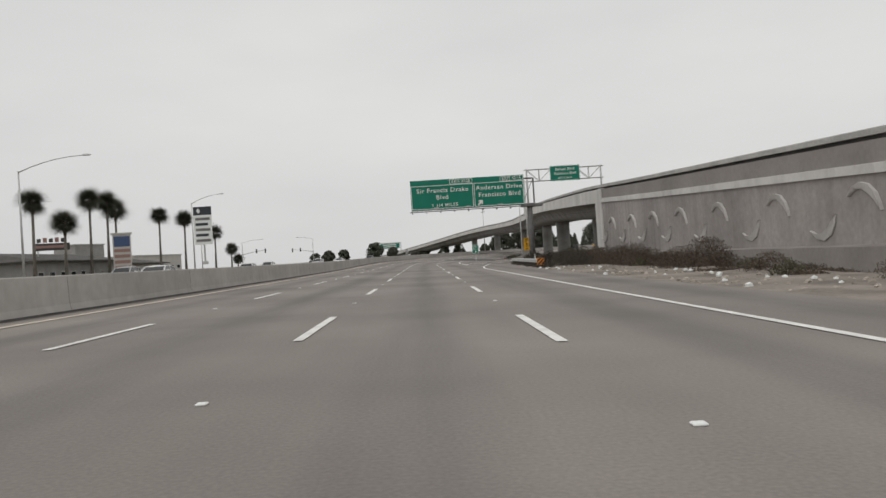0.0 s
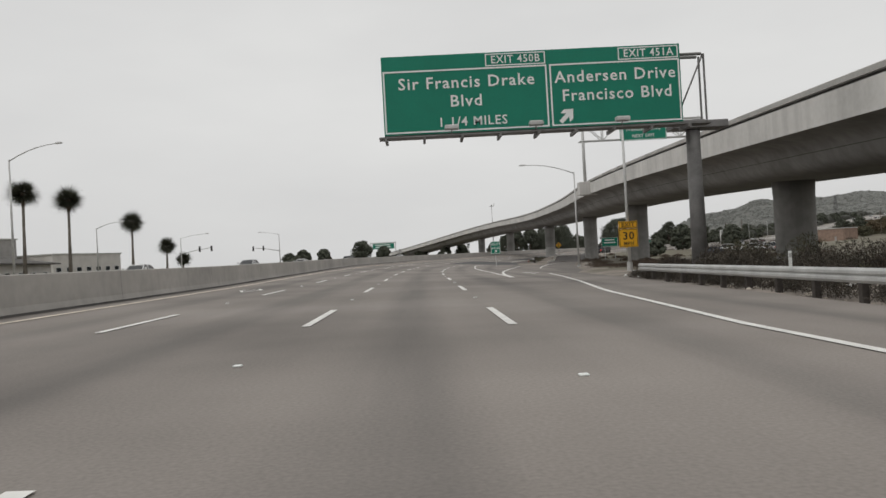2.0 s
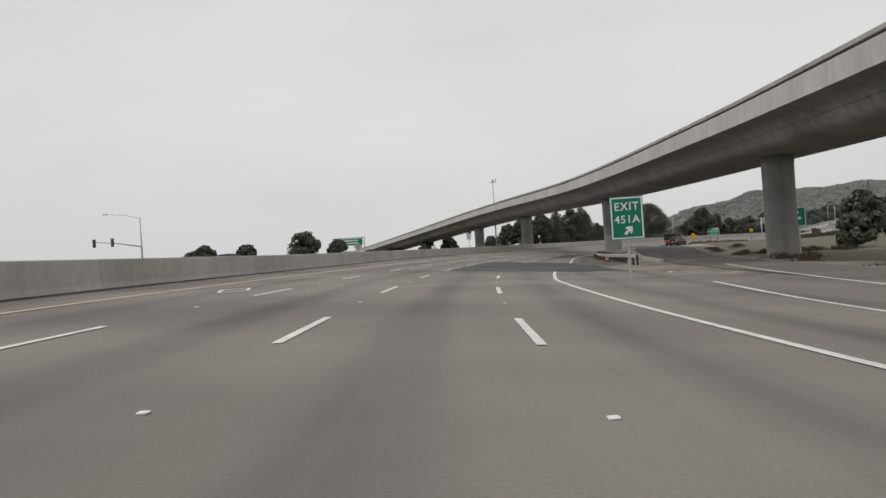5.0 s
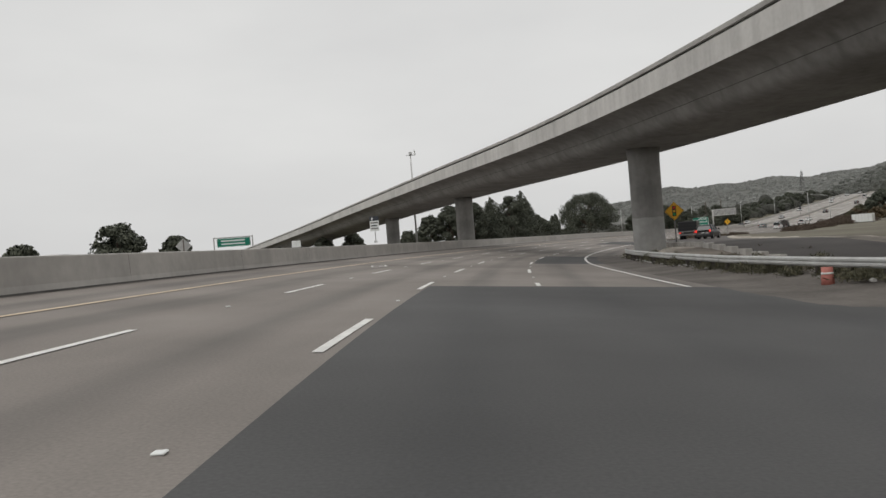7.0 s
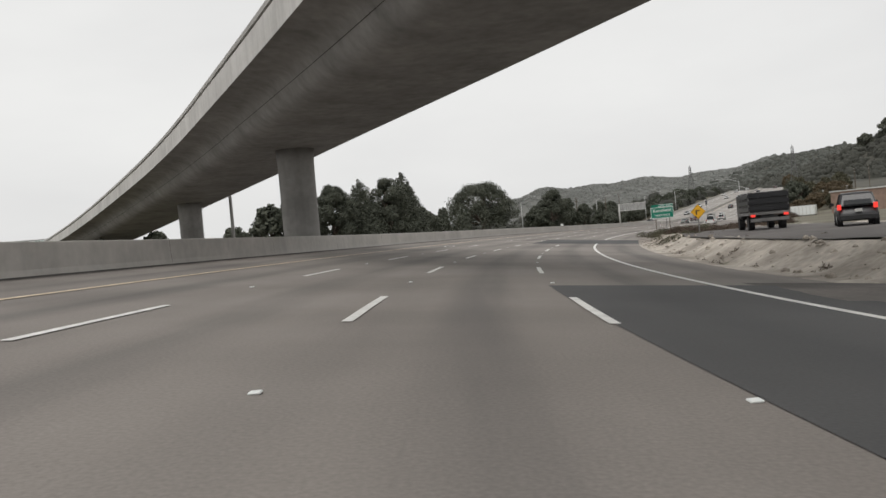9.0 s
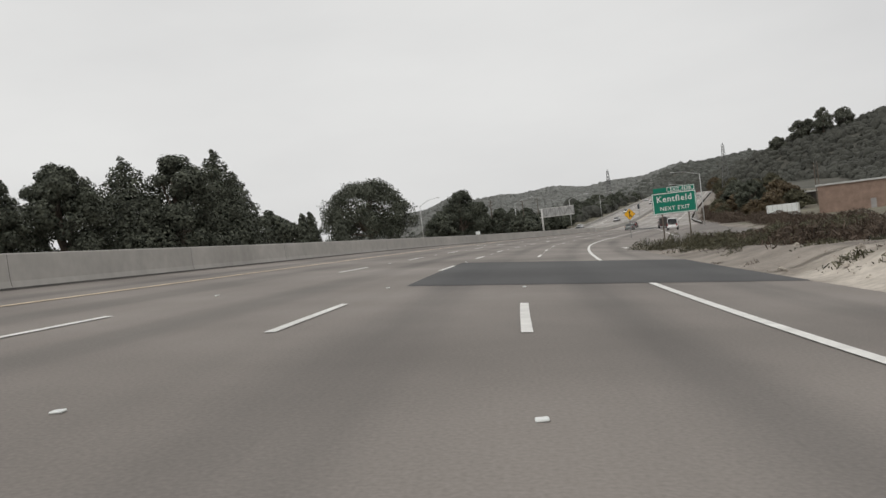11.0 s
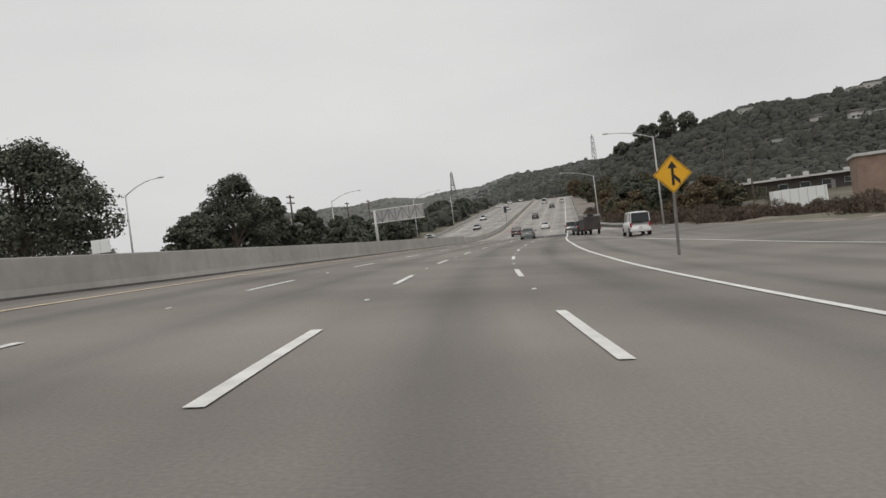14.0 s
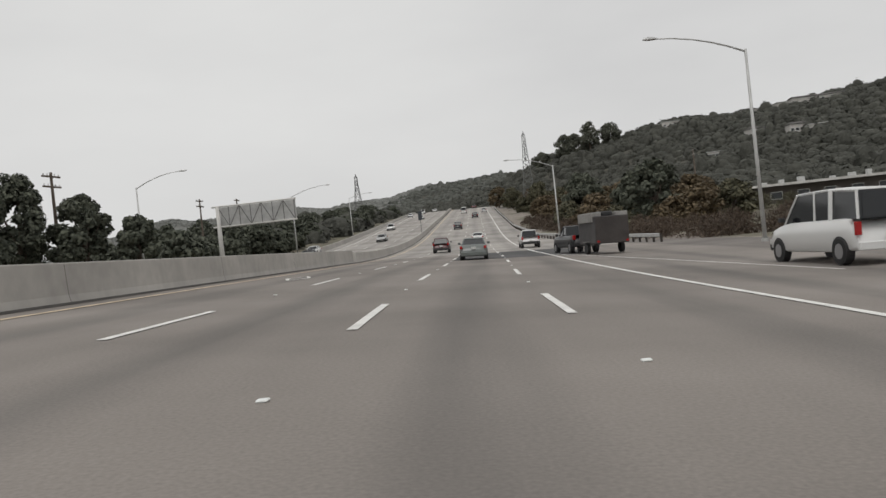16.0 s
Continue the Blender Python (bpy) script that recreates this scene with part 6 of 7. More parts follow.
# woods and scrub on the hillsides that face the road
w_rng = np.random.default_rng(77)
n_try = 40000
wx = w_rng.uniform(200, 960, n_try)
wy = w_rng.uniform(380, 1500, n_try)
wh = hills(wx, wy)
ws, wd = nearest(wx, wy)
clump = np.sin(wx * 0.045) * np.sin(wy * 0.05 + 1) + np.sin(wx * 0.013 + 2) * np.sin(wy * 0.017)
crest_x = np.interp(wy, [480, 600, 702, 810, 960, 1140, 1276, 1403], [672, 675, 690, 745, 810, 822, 749, 640])
keep = (clump + w_rng.random(n_try) * 2.4 > 0.0) & (((wh > 9) & (wd > 24)) | ((wh > 1.5) & (wd > 75)) | ((wd < OPP_LEFT(600) - 9) & (wd > -330) & (ws > 570) & (ws < 900)) | ((wh > 6) & (ws > 955)) | ((wh > 6) & (wd < -42))) & ((wx < crest_x + 35) | (wy > 1120))
wx, wy = wx[keep], wy[keep]
wz = terrain(wx, wy)
leaf_v, dome_v, dome_f = ([], [], []), ([], [], []), ([], [], [])
for x, y, z in zip(wx, wy, wz):
    away = math.hypot(x - 150, y - 420)
    small = w_rng.random() < 0.6
    h = w_rng.uniform(1.8, 3.2) if small else w_rng.uniform(3.0, 5.4)
    r = w_rng.uniform(2.0, 4.2) if small else w_rng.uniform(3.2, 6.0)
    h *= 1.7 if w_rng.random() < 0.05 else 1.0
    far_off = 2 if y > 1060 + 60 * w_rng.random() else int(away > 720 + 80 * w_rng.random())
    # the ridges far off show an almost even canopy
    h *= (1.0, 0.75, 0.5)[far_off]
    k = int((120 if away < 560 else 60 if away < 760 else 24) * (0.7 if small else 1.0))
    start = len(dome_v[far_off])
    for f_r, f_h in ((1.0, -0.15), (0.84, 0.5), (0.5, 0.84)):
        for q in range(7):
            g = q * 0.8976 + f_h
            j = 0.82 + 0.22 * w_rng.random()
            dome_v[far_off].append((x + math.cos(g) * r * f_r * j, y + math.sin(g) * r * f_r * j, z + h * f_h * (0.85 + 0.2 * w_rng.random()) - (r * 0.5 if f_h < 0 else 0)))
    dome_v[far_off].append((x, y, z + h * 0.94))
    for u in (0, 7):
        dome_f[far_off].extend((start + u + q, start + u + (q + 1) % 7, start + u + 7 + (q + 1) % 7, start + u + 7 + q) for q in range(7))
    dome_f[far_off].extend((start + 14 + q, start + 14 + (q + 1) % 7, start + 21) for q in range(7))
    v = w_rng.normal(size=(k, 3))
    v /= np.linalg.norm(v, axis=1)[:, None]
    v[:, 2] = np.abs(v[:, 2]) - 0.1
    c = np.array((x, y, z)) + v * (r, r, h) * (0.88 + 0.32 * w_rng.random(k) ** 2)[:, None]
    n = v * 0.7 + (0, 0, 0.7) + w_rng.normal(size=(k, 3)) * 0.3
    a = np.cross(n, w_rng.normal(size=(k, 3)))
    a /= np.linalg.norm(a, axis=1)[:, None]
    b = np.cross(n, a)
    b /= np.linalg.norm(b, axis=1)[:, None]
    s = r * (0.1 if away < 560 else 0.13 if away < 760 else 0.17) * (0.6 + 0.7 * w_rng.random(k))[:, None]
    leaf_v[far_off].append(np.stack([c - a * s - b * s * 0.5, c + a * s * 0.2 - b * s * 0.8, c + a * s + b * s * 0.4, c - a * s * 0.3 + b * s * 0.9], 1).reshape(-1, 3))
# the two farther tones are greyed and paled to paint distance haze
WOODS = (("near", (0.06, 0.061, 0.052), (0.082, 0.083, 0.07), "dark scrub and woods covering the near hillside"), ("hazed", (0.098, 0.102, 0.091), (0.12, 0.124, 0.111), "grey green scrub on the ridge, haze in its colour"), ("far_hazed", (0.2, 0.205, 0.193), (0.22, 0.225, 0.21), "pale grey green scrub on the far ridge, haze in its colour"))
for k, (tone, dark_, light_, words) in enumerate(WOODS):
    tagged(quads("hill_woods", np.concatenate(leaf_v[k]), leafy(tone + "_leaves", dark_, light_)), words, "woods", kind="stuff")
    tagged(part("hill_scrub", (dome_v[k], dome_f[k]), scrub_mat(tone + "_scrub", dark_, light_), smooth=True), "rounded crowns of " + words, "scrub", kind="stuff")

# ---- vehicles ----
M_GLASS = plain("car_glass", (0.012, 0.014, 0.016), 0.08)
M_TYRE = plain("tyre_rubber", (0.018, 0.018, 0.018), 0.85)
M_RIM = plain("alloy_rim", (0.35, 0.35, 0.36), 0.35, 0.8)
M_TAIL = plain("tail_lamp_red", (0.35, 0.012, 0.012), 0.25)
M_HEAD = plain("head_lamp_clear", (0.6, 0.6, 0.6), 0.15)
M_TRIM = plain("black_plastic_trim", (0.025, 0.025, 0.026), 0.6)
M_PLATE = plain("pale_plate", (0.55, 0.55, 0.53), 0.5)
BRAKE = bpy.data.materials.new("lit_brake_lamp")
BRAKE.use_nodes = True
BRAKE.node_tree.nodes["Principled BSDF"].inputs["Base Color"].default_value = (0.5, 0.02, 0.02, 1)
BRAKE.node_tree.nodes["Principled BSDF"].inputs["Emission Color"].default_value = (1.0, 0.06, 0.04, 1)
BRAKE.node_tree.nodes["Principled BSDF"].inputs["Emission Strength"].default_value = 0.7
PAINT = {}


def paint(name, color):
    if name not in PAINT:
        PAINT[name] = plain(name, color, 0.35, 0.0, 0.1 if "black" in name else 0.5)
    return PAINT[name]


# side shapes: length, half width, lower body (y, z) upper line, cabin (y, z) outline; y runs to the front
KINDS = {
    "sedan": dict(L=4.75, w=0.91, low=0.22, body=[(-2.37, 0.62), (-2.3, 0.98), (-1.55, 1.03), (0.95, 0.96), (1.9, 0.84), (2.3, 0.68), (2.37, 0.5)], cabin=[(-1.75, 1.0), (-1.0, 1.4), (0.0, 1.45), (0.45, 1.4), (1.25, 0.95)], tail_z=(0.75, 0.93), roofw=0.62),
    "suv": dict(L=4.6, w=0.93, low=0.26, body=[(-2.3, 0.6), (-2.25, 1.05), (-1.8, 1.08), (0.95, 1.03), (1.9, 0.95), (2.25, 0.78), (2.3, 0.55)], cabin=[(-2.15, 1.06), (-1.8, 1.62), (-0.6, 1.7), (0.3, 1.64), (1.15, 1.02)], tail_z=(0.85, 1.12), roofw=0.66),
    "van": dict(L=5.9, w=1.03, low=0.34, body=[(-2.95, 0.6), (-2.9, 1.34), (-2.2, 1.36), (1.4, 1.32), (2.3, 1.2), (2.8, 1.05), (2.95, 0.65)], cabin=[(-2.88, 1.34), (-2.78, 2.2), (-1.0, 2.3), (0.85, 2.27), (1.75, 1.3)], tail_z=(0.85, 1.25), roofw=0.82),
    "pickup": dict(L=5.6, w=0.98, low=0.38, body=[(-2.8, 0.7), (-2.78, 1.22), (-0.75, 1.22), (1.0, 1.22), (2.2, 1.18), (2.72, 1.05), (2.8, 0.7)], cabin=[(-0.7, 1.2), (-0.5, 1.82), (0.2, 1.88), (0.5, 1.84), (1.2, 1.2)], tail_z=(0.9, 1.2), roofw=0.72),
}


def vehicle(kind, color, m, label, brake=False, group=""):
    k = KINDS[kind]
    w, low = k["w"], k["low"]
    ob = thing("car" if kind in ("sedan", "suv") else kind, label, {"sedan": "car", "suv": "car"}.get(kind, kind), m, group=group)
    # body: sections across the car from tail to nose
    body = k["body"]
    rows = []
    ys = np.linspace(body[0][0], body[-1][0], 15)
    for y in ys:
        top = float(np.interp(y, [b[0] for b in body], [b[1] for b in body]))
        f = 1 - 0.1 * abs(y / body[-1][0]) ** 6
        bot = low + 0.1 * abs(y / body[-1][0]) ** 4
        ww = w * f
        rows.append([(-ww * 0.86, y, top), (-ww * 0.97, y, top - 0.06), (-ww, y, (top + bot) * 0.55), (-ww * 0.97, y, bot + 0.06), (-ww * 0.9, y, bot), (ww * 0.9, y, bot), (ww * 0.97, y, bot + 0.06), (ww, y, (top + bot) * 0.55), (ww * 0.97, y, top - 0.06), (ww * 0.86, y, top)])
    part("body", loft(rows, closed=True), color, ob, smooth=True)
    # cabin: glass house, roof and pillars
    cab = k["cabin"]
    rw = k["roofw"]
    zb, zt = cab[0][1], max(c[1] for c in cab)

    def half(z):
        return w * 0.86 + (rw - w * 0.86) * min(1, max(0, (z - zb) / (zt - zb)))

    outline_ = [(cab[0][0], zb - 0.05)] + list(cab[:]) + [(cab[-1][0], zb - 0.05)]
    inset = 0.012
    left = [(-half(z) + inset, y, z - (0.03 if z > zb + 0.3 else 0)) for y, z in outline_]
    right = [(half(z) - inset, y, z - (0.03 if z > zb + 0.3 else 0)) for y, z in outline_]
    part("cabin_glass", loft([left, right], closed=True), M_GLASS, ob, "dark tinted glass")
    roof_rows = []
    for y, z in cab[1:-1]:
        h = half(z)
        roof_rows.append([(-h, y, z - 0.07), (-h * 0.96, y, z + 0.01), (0, y, z + 0.035), (h * 0.96, y, z + 0.01), (h, y, z - 0.07), (0, y, z - 0.05)])
    part("roof", loft(roof_rows, closed=True), color, ob, smooth=True)
    for sx in (-1, 1):
        for (ya, za), (yb, zb2) in ((cab[0], cab[1]), (cab[-1], cab[-2])):
            part("pillar", tube([(sx * half(za), ya, za - 0.02), (sx * half(zb2), yb, zb2 - 0.03)], 0.045, 5), color, ob)
        mid = -0.35 if kind != "pickup" else 0.25
        part("pillar", tube([(sx * half(zb), mid, zb), (sx * half(zt), mid + 0.05, zt - 0.05)], 0.04, 5), color, ob)
        if kind in ("suv", "van"):
            part("pillar", tube([(sx * half(zb), -1.35, zb), (sx * half(zt), -1.35, zt - 0.05)], 0.09 if kind == "van" else 0.06, 5), color, ob)
    y0, y1 = body[0][0], body[-1][0]
    za, zb3 = k["tail_z"]
    for sx in (-1, 1):
        part("tail_light", box(sx * w * 0.86 - 0.12, sx * w * 0.86 + 0.06, y0 - 0.012, y0 + (0.1 if kind == "van" else 0.22), za, zb3, 0.015), BRAKE if brake else M_TAIL, ob)
        part("headlight", box(sx * w * 0.75 - 0.16, sx * w * 0.75 + 0.12, y1 - 0.22, y1 - 0.005, 0.62, 0.78, 0.02), M_HEAD, ob)
        part("mirror", box(sx * (w + 0.1) - 0.1, sx * (w + 0.1) + 0.1, cab[-1][0] - 0.35, cab[-1][0] - 0.2, zb + 0.02, zb + 0.18, 0.02), M_TRIM if kind != "sedan" else color, ob)
    part("bumper", box(-w * 0.92, w * 0.92, y0 - 0.06, y0 + 0.12, low + 0.06, low + 0.32, 0.03), M_TRIM if kind in ("suv", "pickup") else color, ob)
    part("bumper", box(-w * 0.9, w * 0.9, y1 - 0.12, y1 + 0.04, low + 0.04, low + 0.3, 0.03), M_TRIM, ob)
    part("plate", box(-0.16, 0.16, y0 - 0.075, y0 - 0.02, 0.72, 0.87), M_PLATE, ob)
    if kind in ("suv", "van"):
        hw = half(zb + 0.3) * 0.86
        part("rear_window", ([(-hw, cab[0][0] - 0.012, zb + 0.03), (hw, cab[0][0] - 0.012, zb + 0.03), (hw * 0.9, cab[1][0] - 0.02, zt - 0.18), (-hw * 0.9, cab[1][0] - 0.02, zt - 0.18)], [(0, 1, 2, 3)]), M_GLASS, ob)
    if kind == "van":
        for sx in (-1, 1):
            part("side_panel", box(sx * 0.93 - 0.03, sx * 0.93 + 0.03, -2.65, -1.45, 1.22, 1.3), color, ob)
    if kind == "pickup":
        part("bed_liner", box(-w * 0.8, w * 0.8, -2.7, -0.8, 1.19, 1.226), M_TRIM, ob)
    r = 0.34 if kind in ("sedan", "suv") else 0.38
    for sx in (-1, 1):
        for y in (y0 + 0.95, y1 - 0.9):
            wheel = part("wheel", tube([(sx * (w - 0.21), y, r), (sx * (w + 0.012), y, r)], r, 20), M_TYRE, ob)
            part("rim", tube([(sx * (w + 0.008), y, r), (sx * (w + 0.022), y, r)], r * 0.62, 16), M_RIM, wheel)
            part("arch", tube([(sx * (w - 0.25), y, r + 0.02), (sx * (w + 0.002), y, r + 0.02)], r * 1.15, 20), M_TRIM, ob)
    return ob


def on_road(s, d, face=0.0, raise_=0.0):
    q = at(s, d, 0.0)
    bank = -math.degrees(math.atan(float(road_z(s, d + 0.5) - road_z(s, d - 0.5))))
    rise = math.degrees(math.atan(float(grade(s + 1) - grade(s - 1)) / 2))
    flip = 1 if abs(face) < 90 else -1
    return Matrix.Translation(q + Vector((0, 0, raise_))) @ pose(0, 0, 0, 0, 0, turn(s) + face) @ pose(0, 0, 0, rise * flip, bank * flip, 0)


C_RED = paint("dark_red_paint", (0.06, 0.01, 0.012))
C_GREY = paint("grey_green_paint", (0.13, 0.145, 0.138))
C_SILVER = paint("silver_paint", (0.42, 0.42, 0.42))
C_WHITE = paint("white_paint", (0.68, 0.68, 0.67))
C_BLACK = paint("black_paint_gloss", (0.014, 0.014, 0.016))
C_BLUE = paint("dark_blue_paint", (0.03, 0.05, 0.09))

# traffic ahead in our direction
vehicle("sedan", C_GREY, on_road(509.8, -0.3), "grey green sedan in the middle lane")
vehicle("suv", C_RED, on_road(545.0, -4.0), "dark red sport utility car in the inner lane")
vehicle("suv", C_BLACK, on_road(632.0, -3.8), "black sport utility car climbing the hill")
vehicle("sedan", C_WHITE, on_road(578.0, 0.3), "white sedan ahead on the climb")
vehicle("pickup", C_WHITE, on_road(541.0, 5.6), "white pickup merging from the side road")
for i, (s, d, c, n, kd) in enumerate(((690, 0.2, C_BLACK, "black", "suv"), (742, -3.8, C_WHITE, "white", "van"), (735, 3.6, C_SILVER, "silver", "sedan"), (800, 0.0, C_RED, "dark red", "sedan"), (845, -3.7, C_BLACK, "black", "suv"), (850, 3.6, C_WHITE, "white", "suv"))):
    vehicle(kd, c, on_road(s, d), "%s %s far up the hill" % (n, {"suv": "sport utility car", "van": "delivery van", "sedan": "sedan"}[kd]), group="cars on the hill")
# opposite lanes
for i, (s, d, c, n, kd) in enumerate(((95, -21.0, C_WHITE, "white", "sedan"), (70, -26.0, C_SILVER, "silver", "suv"), (128, -25.5, C_WHITE, "white", "sedan"), (150, -21.5, C_SILVER, "silver", "sedan"), (190, -26.0, C_WHITE, "white", "sedan"), (215, -25.0, C_BLACK, "black", "suv"), (240, -21.0, C_WHITE, "white", "sedan"), (52, -17.0, C_WHITE, "white", "sedan"), (560, -22.5, C_BLACK, "black", "sedan"), (610, -18.5, C_SILVER, "silver", "sedan"), (585, -27.0, C_WHITE, "white", "sedan"), (660, -22.0, C_WHITE, "white", "suv"), (720, -18.0, C_WHITE, "white", "sedan"), (760, -25.0, C_WHITE, "white", "sedan"), (790, -22.0, C_WHITE, "white", "suv"), (812, -18.0, C_WHITE, "white", "sedan"), (836, -25.0, C_SILVER, "silver", "suv"), (850, -21.0, C_WHITE, "white", "sedan"))):
    vehicle(kd, c, on_road(s, d, 180), "%s %s coming the other way" % (n, {"suv": "sport utility car", "van": "passenger van", "sedan": "sedan"}[kd]), group="oncoming cars")
# side road
vehicle("van", C_WHITE, Matrix.Translation(side_at(482.8, 12.0)) @ pose(0, 0, 0, 0, 2, turn(486) + 4), "white passenger van on the merging side road")
vehicle("pickup", C_BLACK, Matrix.Translation(side_at(512.2, 6.9)) @ pose(0, 0, 0, 0, 2, turn(513) + 9), "black pickup pulling a box trailer")
trailer = thing("trailer", "dark box trailer hitched behind a pickup", "trailer", Matrix.Translation(side_at(506.2, 7.9)) @ pose(0, 0, 0, 0, 2, turn(507) + 9))
part("box_body", box(-1.05, 1.05, -1.9, 1.7, 0.62, 2.3, 0.03), mat("dark_panel", (0.06, 0.055, 0.055), 0.6, 0.25, 1.2, 12.0, 0.05), trailer)
part("rear_ramp", box(-1.0, 1.0, -1.96, -1.905, 0.66, 2.25, 0.01), mat("dark_brown_panel", (0.05, 0.043, 0.04), 0.6, 0.25, 1.2, 12.0, 0.05), trailer)
for x0_, x1_ in ((-1.18, -0.5), (0.45, 1.18)):
    part("load", box(x0_, x1_, -1.5, 1.3, 1.95, 2.55, 0.04), M_RAIL, trailer, "grey panel stacked along the side")
part("load", box(-0.45, 0.4, -1.0, 1.4, 2.3, 2.62, 0.08), M_TRIM, trailer, "dark bundle on top")
part("drawbar", box(-0.06, 0.06, 1.7, 3.6, 0.5, 0.6), M_DARKSTEEL, trailer)
for sx in (-1, 1):
    part("wheel", tube([(sx * 0.98, -0.2, 0.36), (sx * 1.2, -0.2, 0.36)], 0.36, 18), M_TYRE, trailer)
    part("tail_light", box(sx * 0.9 - 0.08, sx * 0.9 + 0.08, -1.975, -1.93, 0.7, 0.82), M_TAIL, trailer)
    part("fender", box(sx * 1.1 - 0.14, sx * 1.1 + 0.14, -0.7, 0.3, 0.74, 0.8), M_DARKSTEEL, trailer)
q = Vector((57.5, 301.0, place_z(57.5, 301.0) + 0.5))
truck = thing("stake_truck", "dark stake-bed truck on the side road", "truck", Matrix.Translation(q) @ pose(0, 0, 0, 0, 0, turn(300) - 6))
part("cab", box(-1.05, 1.05, 1.6, 3.6, 0.7, 2.45, 0.12), C_BLACK, truck)
part("cab_window", box(-0.85, 0.85, 1.585, 1.6, 1.6, 2.2), M_GLASS, truck)
part("bed", box(-1.2, 1.2, -2.9, 1.5, 0.95, 1.12, 0.02), M_DARKSTEEL, truck)
for sx in (-1, 1):
    for z in (1.35, 1.75, 2.15):
        part("stake_board", box(sx * 1.17 - 0.03, sx * 1.17 + 0.03, -2.88, 1.45, z - 0.12, z + 0.12), C_BLACK, truck)
    for y in (-2.8, -1.4, 0.0, 1.4):
        part("stake", box(sx * 1.13 - 0.04, sx * 1.13 + 0.04, y - 0.05, y + 0.05, 1.1, 2.4), M_DARKSTEEL, truck)
    part("tail_light", box(sx * 0.95 - 0.13, sx * 0.95 + 0.13, -2.95, -2.9, 0.85, 1.0), BRAKE, truck)
    for y in (-1.6, 2.6):
        part("wheel", tube([(sx * 0.75, y, 0.46), (sx * 1.1, y, 0.46)], 0.46, 18), M_TYRE, truck)
for z in (1.35, 1.75, 2.15):
    part("stake_board", box(-1.15, 1.15, -2.93, -2.88, z - 0.12, z + 0.12), C_BLACK, truck)
part("frame", box(-0.5, 0.5, -2.8, 3.4, 0.5, 0.9), M_TRIM, truck)
part("side_panel", box(-1.12, 1.12, -2.86, 1.4, 1.13, 2.36, 0.02), M_TRIM, truck, "dark sheet behind the stakes")
part("bumper", box(-1.1, 1.1, -2.98, -2.88, 0.55, 0.75), M_DARKSTEEL, truck)
vehicle("suv", C_BLACK, Matrix.Translation((54.8, 291.1, place_z(54.8, 291.1) + 0.5)) @ pose(0, 0, 0, 0, 0, turn(294) - 18), "black sport utility car turning on the side road", brake=True)
# parked cars on the lot beyond the exit
p_rng = np.random.default_rng(8)
for i in range(16):
    x, y = 62 + (i % 8) * 5.2 + p_rng.normal() * 0.4, 200 + (i // 8) * 22 + (i % 8) * 7.5
    c, n = ((C_WHITE, "white"), (C_SILVER, "silver"), (C_BLACK, "black"), (C_BLUE, "dark blue"), (C_WHITE, "white"))[i % 5]
    vehicle("suv" if i % 3 == 0 else "sedan", c, Matrix.Translation((x, y, place_z(x, y) + 0.02)) @ pose(0, 0, 0, 0, 0, 62), "%s car parked on the distant lot" % n, group="parked cars")

# ---- buildings ----
M_ROOFDARK = mat("dark_shingle_roof", (0.09, 0.085, 0.08), 0.9, 0.25, 0.6, 6.0, 0.3)
M_STUCCO = mat("pale_stucco", (0.55, 0.53, 0.5), 0.9, 0.1, 0.4, 8.0, 0.15)
M_GREYWALL = mat("grey_siding", (0.32, 0.31, 0.3), 0.85, 0.14, 0.5, 8.0, 0.1)
M_BRICK = mat("brown_brick", (0.27, 0.19, 0.15), 0.9, 0.2, 0.7, 9.0, 0.2)
M_ROOFPALE = mat("pale_flat_roof", (0.5, 0.5, 0.48), 0.8, 0.12, 0.4, 6.0, 0.1)
M_WINDOW = plain("dark_window", (0.03, 0.034, 0.038), 0.1)
M_BLUE = plain("blue_panel", (0.06, 0.1, 0.22), 0.5)
M_REDPANEL = plain("faded_red_panel", (0.34, 0.2, 0.175), 0.5)


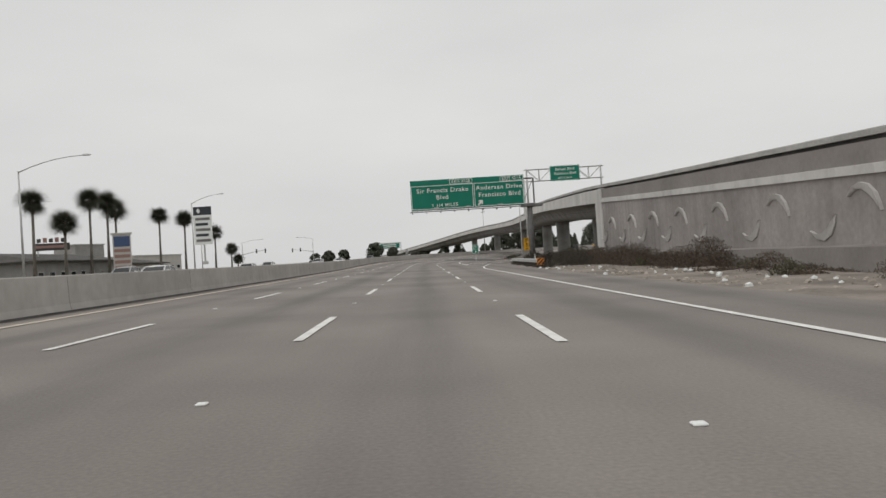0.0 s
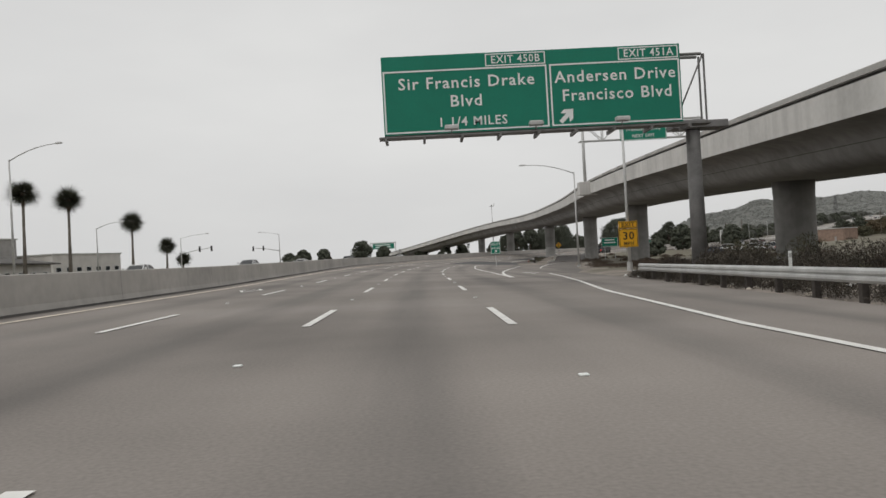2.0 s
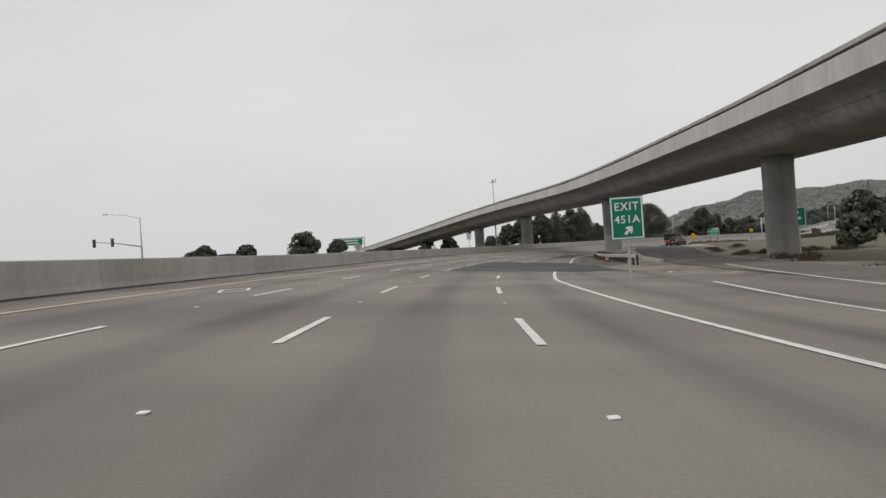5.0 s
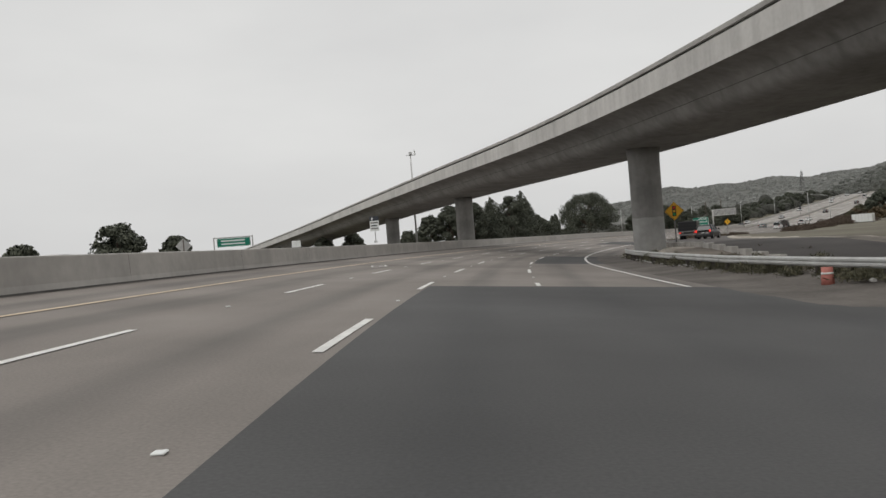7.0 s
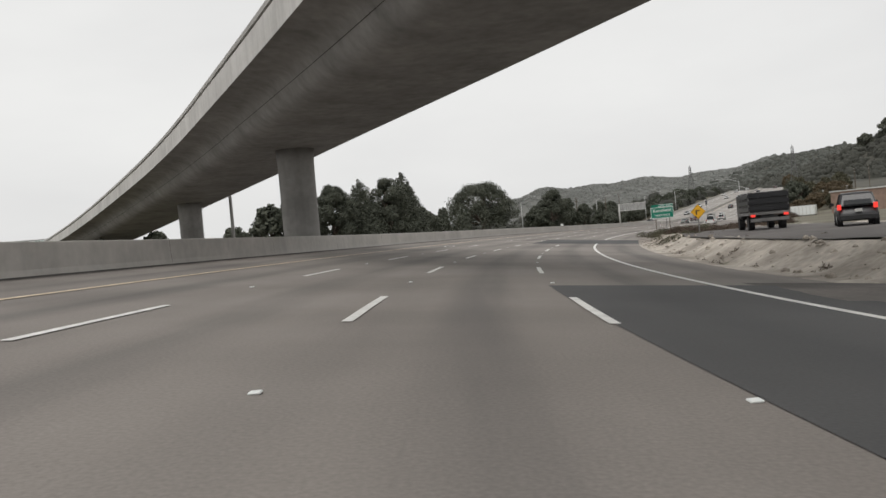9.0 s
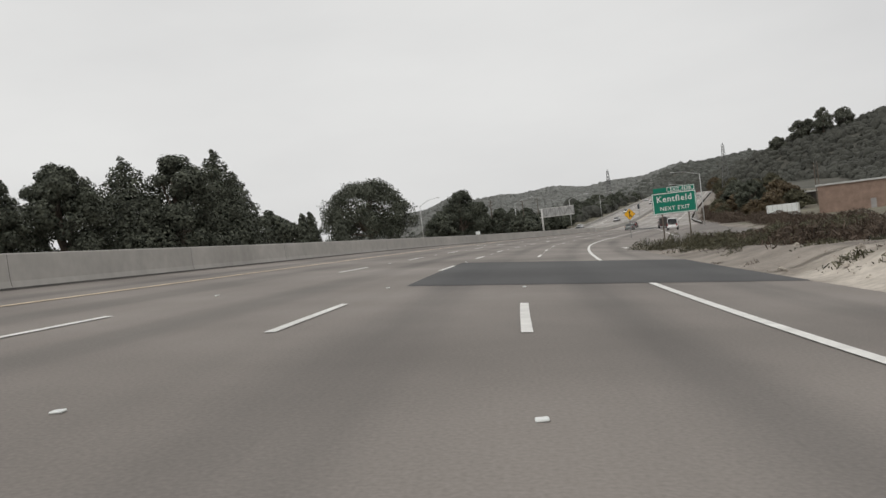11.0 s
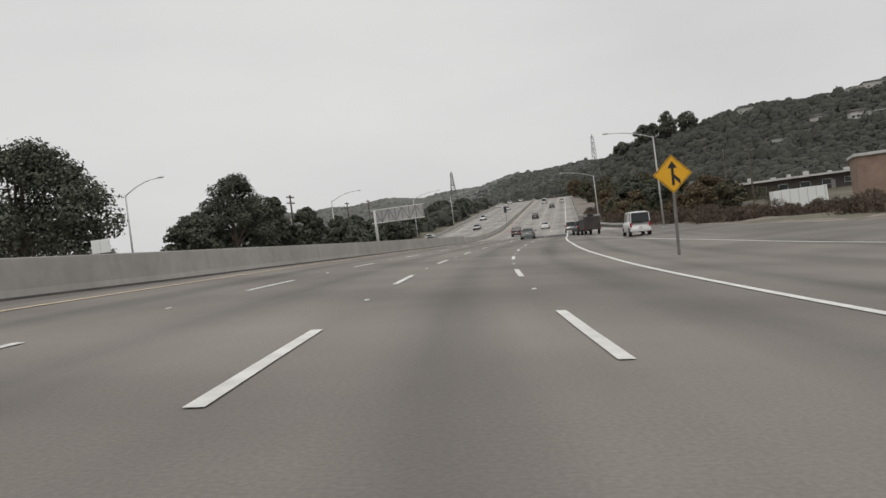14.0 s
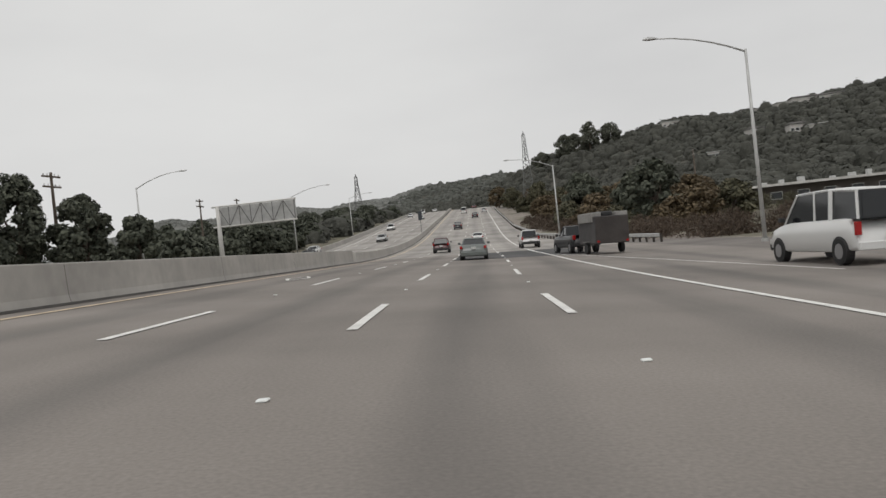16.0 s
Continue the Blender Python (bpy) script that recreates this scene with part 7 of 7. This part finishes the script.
def building(name, x, y, facing, w, dp, h, wall, roof, label, windows=6, win=(1.2, 1.2), sill=1.0, eave=0.6, gable=0.0, door=True):
    """A building whose front, of width w, looks to -y of its pose."""
    z0 = place_z(x, y)
    ob = thing(name, label, "building", Matrix.Translation((x, y, z0 - 0.3)) @ pose(0, 0, 0, 0, 0, facing))
    part("wall", box(-w / 2, w / 2, 0, dp, 0, h, 0.02), wall, ob)
    if gable:
        part("roof", loft([[(-w / 2 - eave, -eave, h - 0.1), (-w / 2 + gable, dp / 2, h + gable), (-w / 2 - eave, dp + eave, h - 0.1), (-w / 2 - eave, dp + eave, h - 0.3), (-w / 2 - eave, -eave, h - 0.3)], [(w / 2 + eave, -eave, h - 0.1), (w / 2 - gable, dp / 2, h + gable), (w / 2 + eave, dp + eave, h - 0.1), (w / 2 + eave, dp + eave, h - 0.3), (w / 2 + eave, -eave, h - 0.3)]], closed=True), roof, ob)
    else:
        part("roof", box(-w / 2 - eave, w / 2 + eave, -eave, dp + eave, h, h + 0.35, 0.03), roof, ob)
    for k in range(windows):
        xw = -w / 2 + (k + 0.5) * w / windows
        wd = part("window", box(xw - win[0] / 2, xw + win[0] / 2, -0.03, 0.03, sill, sill + win[1]), M_WINDOW, ob)
        part("frame", rim(xw - win[0] / 2 - 0.06, xw + win[0] / 2 + 0.06, sill - 0.06, sill + win[1] + 0.06, 0.07, -0.03), M_WHITE, wd)
    if door:
        part("door", box(w * 0.22 - 0.5, w * 0.22 + 0.5, -0.05, 0.02, 0.2, 2.3), M_GREYWALL, ob)
    return ob


building("shop_building", -60, 140, 90, 34, 16, 4.4, M_GREYWALL, M_ROOFDARK, "long low shop with a dark hipped roof", 9, (1.6, 1.5), 0.9, 1.4, 1.5)
building("shop_building", -63, 180, 92, 26, 14, 3.9, M_STUCCO, M_ROOFDARK, "low pale shop with a dark roof", 6, (1.5, 1.4), 0.9, 1.2, 1.2)
building("shop_building", -70, 78, 80, 24, 14, 3.4, M_STUCCO, M_ROOFPALE, "low pale shop with a flat roof", 6, (1.5, 1.4), 0.9, 0.8)
building("warehouse", -96, 285, 70, 26, 18, 8.4, M_STUCCO, M_ROOFPALE, "pale flat warehouse behind the palms", 7, (1.8, 1.2), 3.6, 0.3)
building("warehouse", -113, 268, 65, 12, 10, 13.0, M_GREYWALL, M_ROOFPALE, "grey flat warehouse in the distance", 7, (1.8, 1.2), 4.2, 0.3)
M_DARKSIDING = mat("dark_brown_siding", (0.085, 0.075, 0.068), 0.85, 0.2, 0.5, 8.0, 0.1)
shop = building("workshop", 285, 482, -48, 42, 18, 3.9, M_DARKSIDING, M_ROOFPALE, "long low workshop with a pale flat roof", 8, (2.2, 1.3), 1.3, 1.9)
for k in range(9):
    x = -18.5 + k * 4.6
    hv = 0.5 + 0.35 * (k % 3)
    part("roof_vent", box(x - 0.45, x + 0.45 + 0.4 * (k % 2), 1.0 + 2.2 * (k % 3), 2.0 + 2.2 * (k % 3), 4.2, 4.25 + hv, 0.04), M_STEEL, shop, "grey metal vent")
part("fascia", box(-22.95, 22.95, -1.96, -1.905, 3.78, 4.27), M_FASCIA, shop, "pale roof edge")
building("brick_building", 191.8, 417.8, -62, 14, 11, 5.9, M_BRICK, M_ROOFPALE, "plain brown block building with a pale roof edge", 0, (1.4, 1.4), 4.6, 0.3)
box_unit = thing("storage_container", "white storage container on the lot", "container", Matrix.Translation((183.0, 428.5, place_z(183.0, 428.5))) @ pose(0, 0, 0, 0, 0, -58))
part("body", box(-3.1, 3.1, 0, 2.4, 0.15, 2.75, 0.03), M_WHITE, box_unit)
for k in range(7):
    part("rib", box(-2.9 + k * 0.95, -2.82 + k * 0.95, -0.04, 0.0, 0.2, 2.7), M_STUCCO, box_unit)
part("skid", box(-3.0, 3.0, 0.2, 2.2, -0.1, 0.15), M_DARKSTEEL, box_unit)
building("shed", 296, 527, -44, 10, 7, 4.2, M_STUCCO, M_ROOFPALE, "small pale shed behind the trailer", 2, (1.0, 1.0), 1.4, 0.4)
h_rng = np.random.default_rng(12)
for i, (x, y, w) in enumerate(((655, 606, 22), (664, 622, 16), (536, 590, 8), (502, 600, 7), (524, 566, 9), (654, 702, 16), (650, 588, 20), (514, 554, 8), (655, 645, 12))):
    building("hill_house", x, y, -52 + h_rng.normal() * 12, w, 9, 3.6 + 1.6 * h_rng.random(), M_STUCCO, M_ROOFPALE if i % 2 else M_ROOFDARK, "pale house among trees on the hillside", 4, (1.6, 1.3), 1.4, 0.5, 0.0 if i % 2 else 1.2)

# price pylon and roof sign beside the frontage
pz_ = place_z(-53, 140)
pylon_sign = thing("price_sign", "white price sign with a blue top panel", "shop sign", Matrix.Translation((-53, 140, pz_)) @ pose(0, 0, 0, 0, 0, 20))
part("body", box(-1.5, 1.5, 0, 0.6, 0.4, 8.0, 0.05), M_STUCCO, pylon_sign)
part("cap", box(-1.75, 1.75, -0.15, 0.75, 8.0, 8.35, 0.03), M_FASCIA, pylon_sign)
part("panel", box(-1.3, 1.3, -0.04, 0, 5.9, 7.7), M_BLUE, pylon_sign, "blue panel")
for z in (5.2, 4.2, 3.2, 2.2):
    part("price_row", box(-1.3, 1.3, -0.04, 0, z - 0.28, z + 0.28), M_REDPANEL if int(z * 10) % 20 else M_GREYWALL, pylon_sign)
part("foot", box(-1.1, 1.1, 0.05, 0.55, -0.3, 0.4), M_CONC, pylon_sign)
rs = thing("roof_sign", "old billboard sign on posts above the shop roof", "shop sign", Matrix.Translation((-62, 133, place_z(-62, 133))) @ pose(0, 0, 0, 0, 0, 22))
part("board", box(-2.8, 2.8, 0, 0.3, 6.0, 7.2, 0.03), M_ROOFDARK, rs)
part("lettering", box(-2.3, 2.3, -0.03, 0.0, 6.4, 6.85), M_REDPANEL, rs)
for k, x in enumerate((-2.1, -1.2, -0.3, 0.6, 1.5)):
    part("lettering", box(x, x + 0.6, 0.0, 0.15, 7.35, 8.0 + 0.15 * (k % 2)), M_REDPANEL if k % 2 else M_ROOFDARK, rs)
for x in (-2.0, 2.0):
    part("post", tube([(x, 0.15, 0), (x, 0.15, 7.4)], 0.12, 8), M_STEEL, rs)
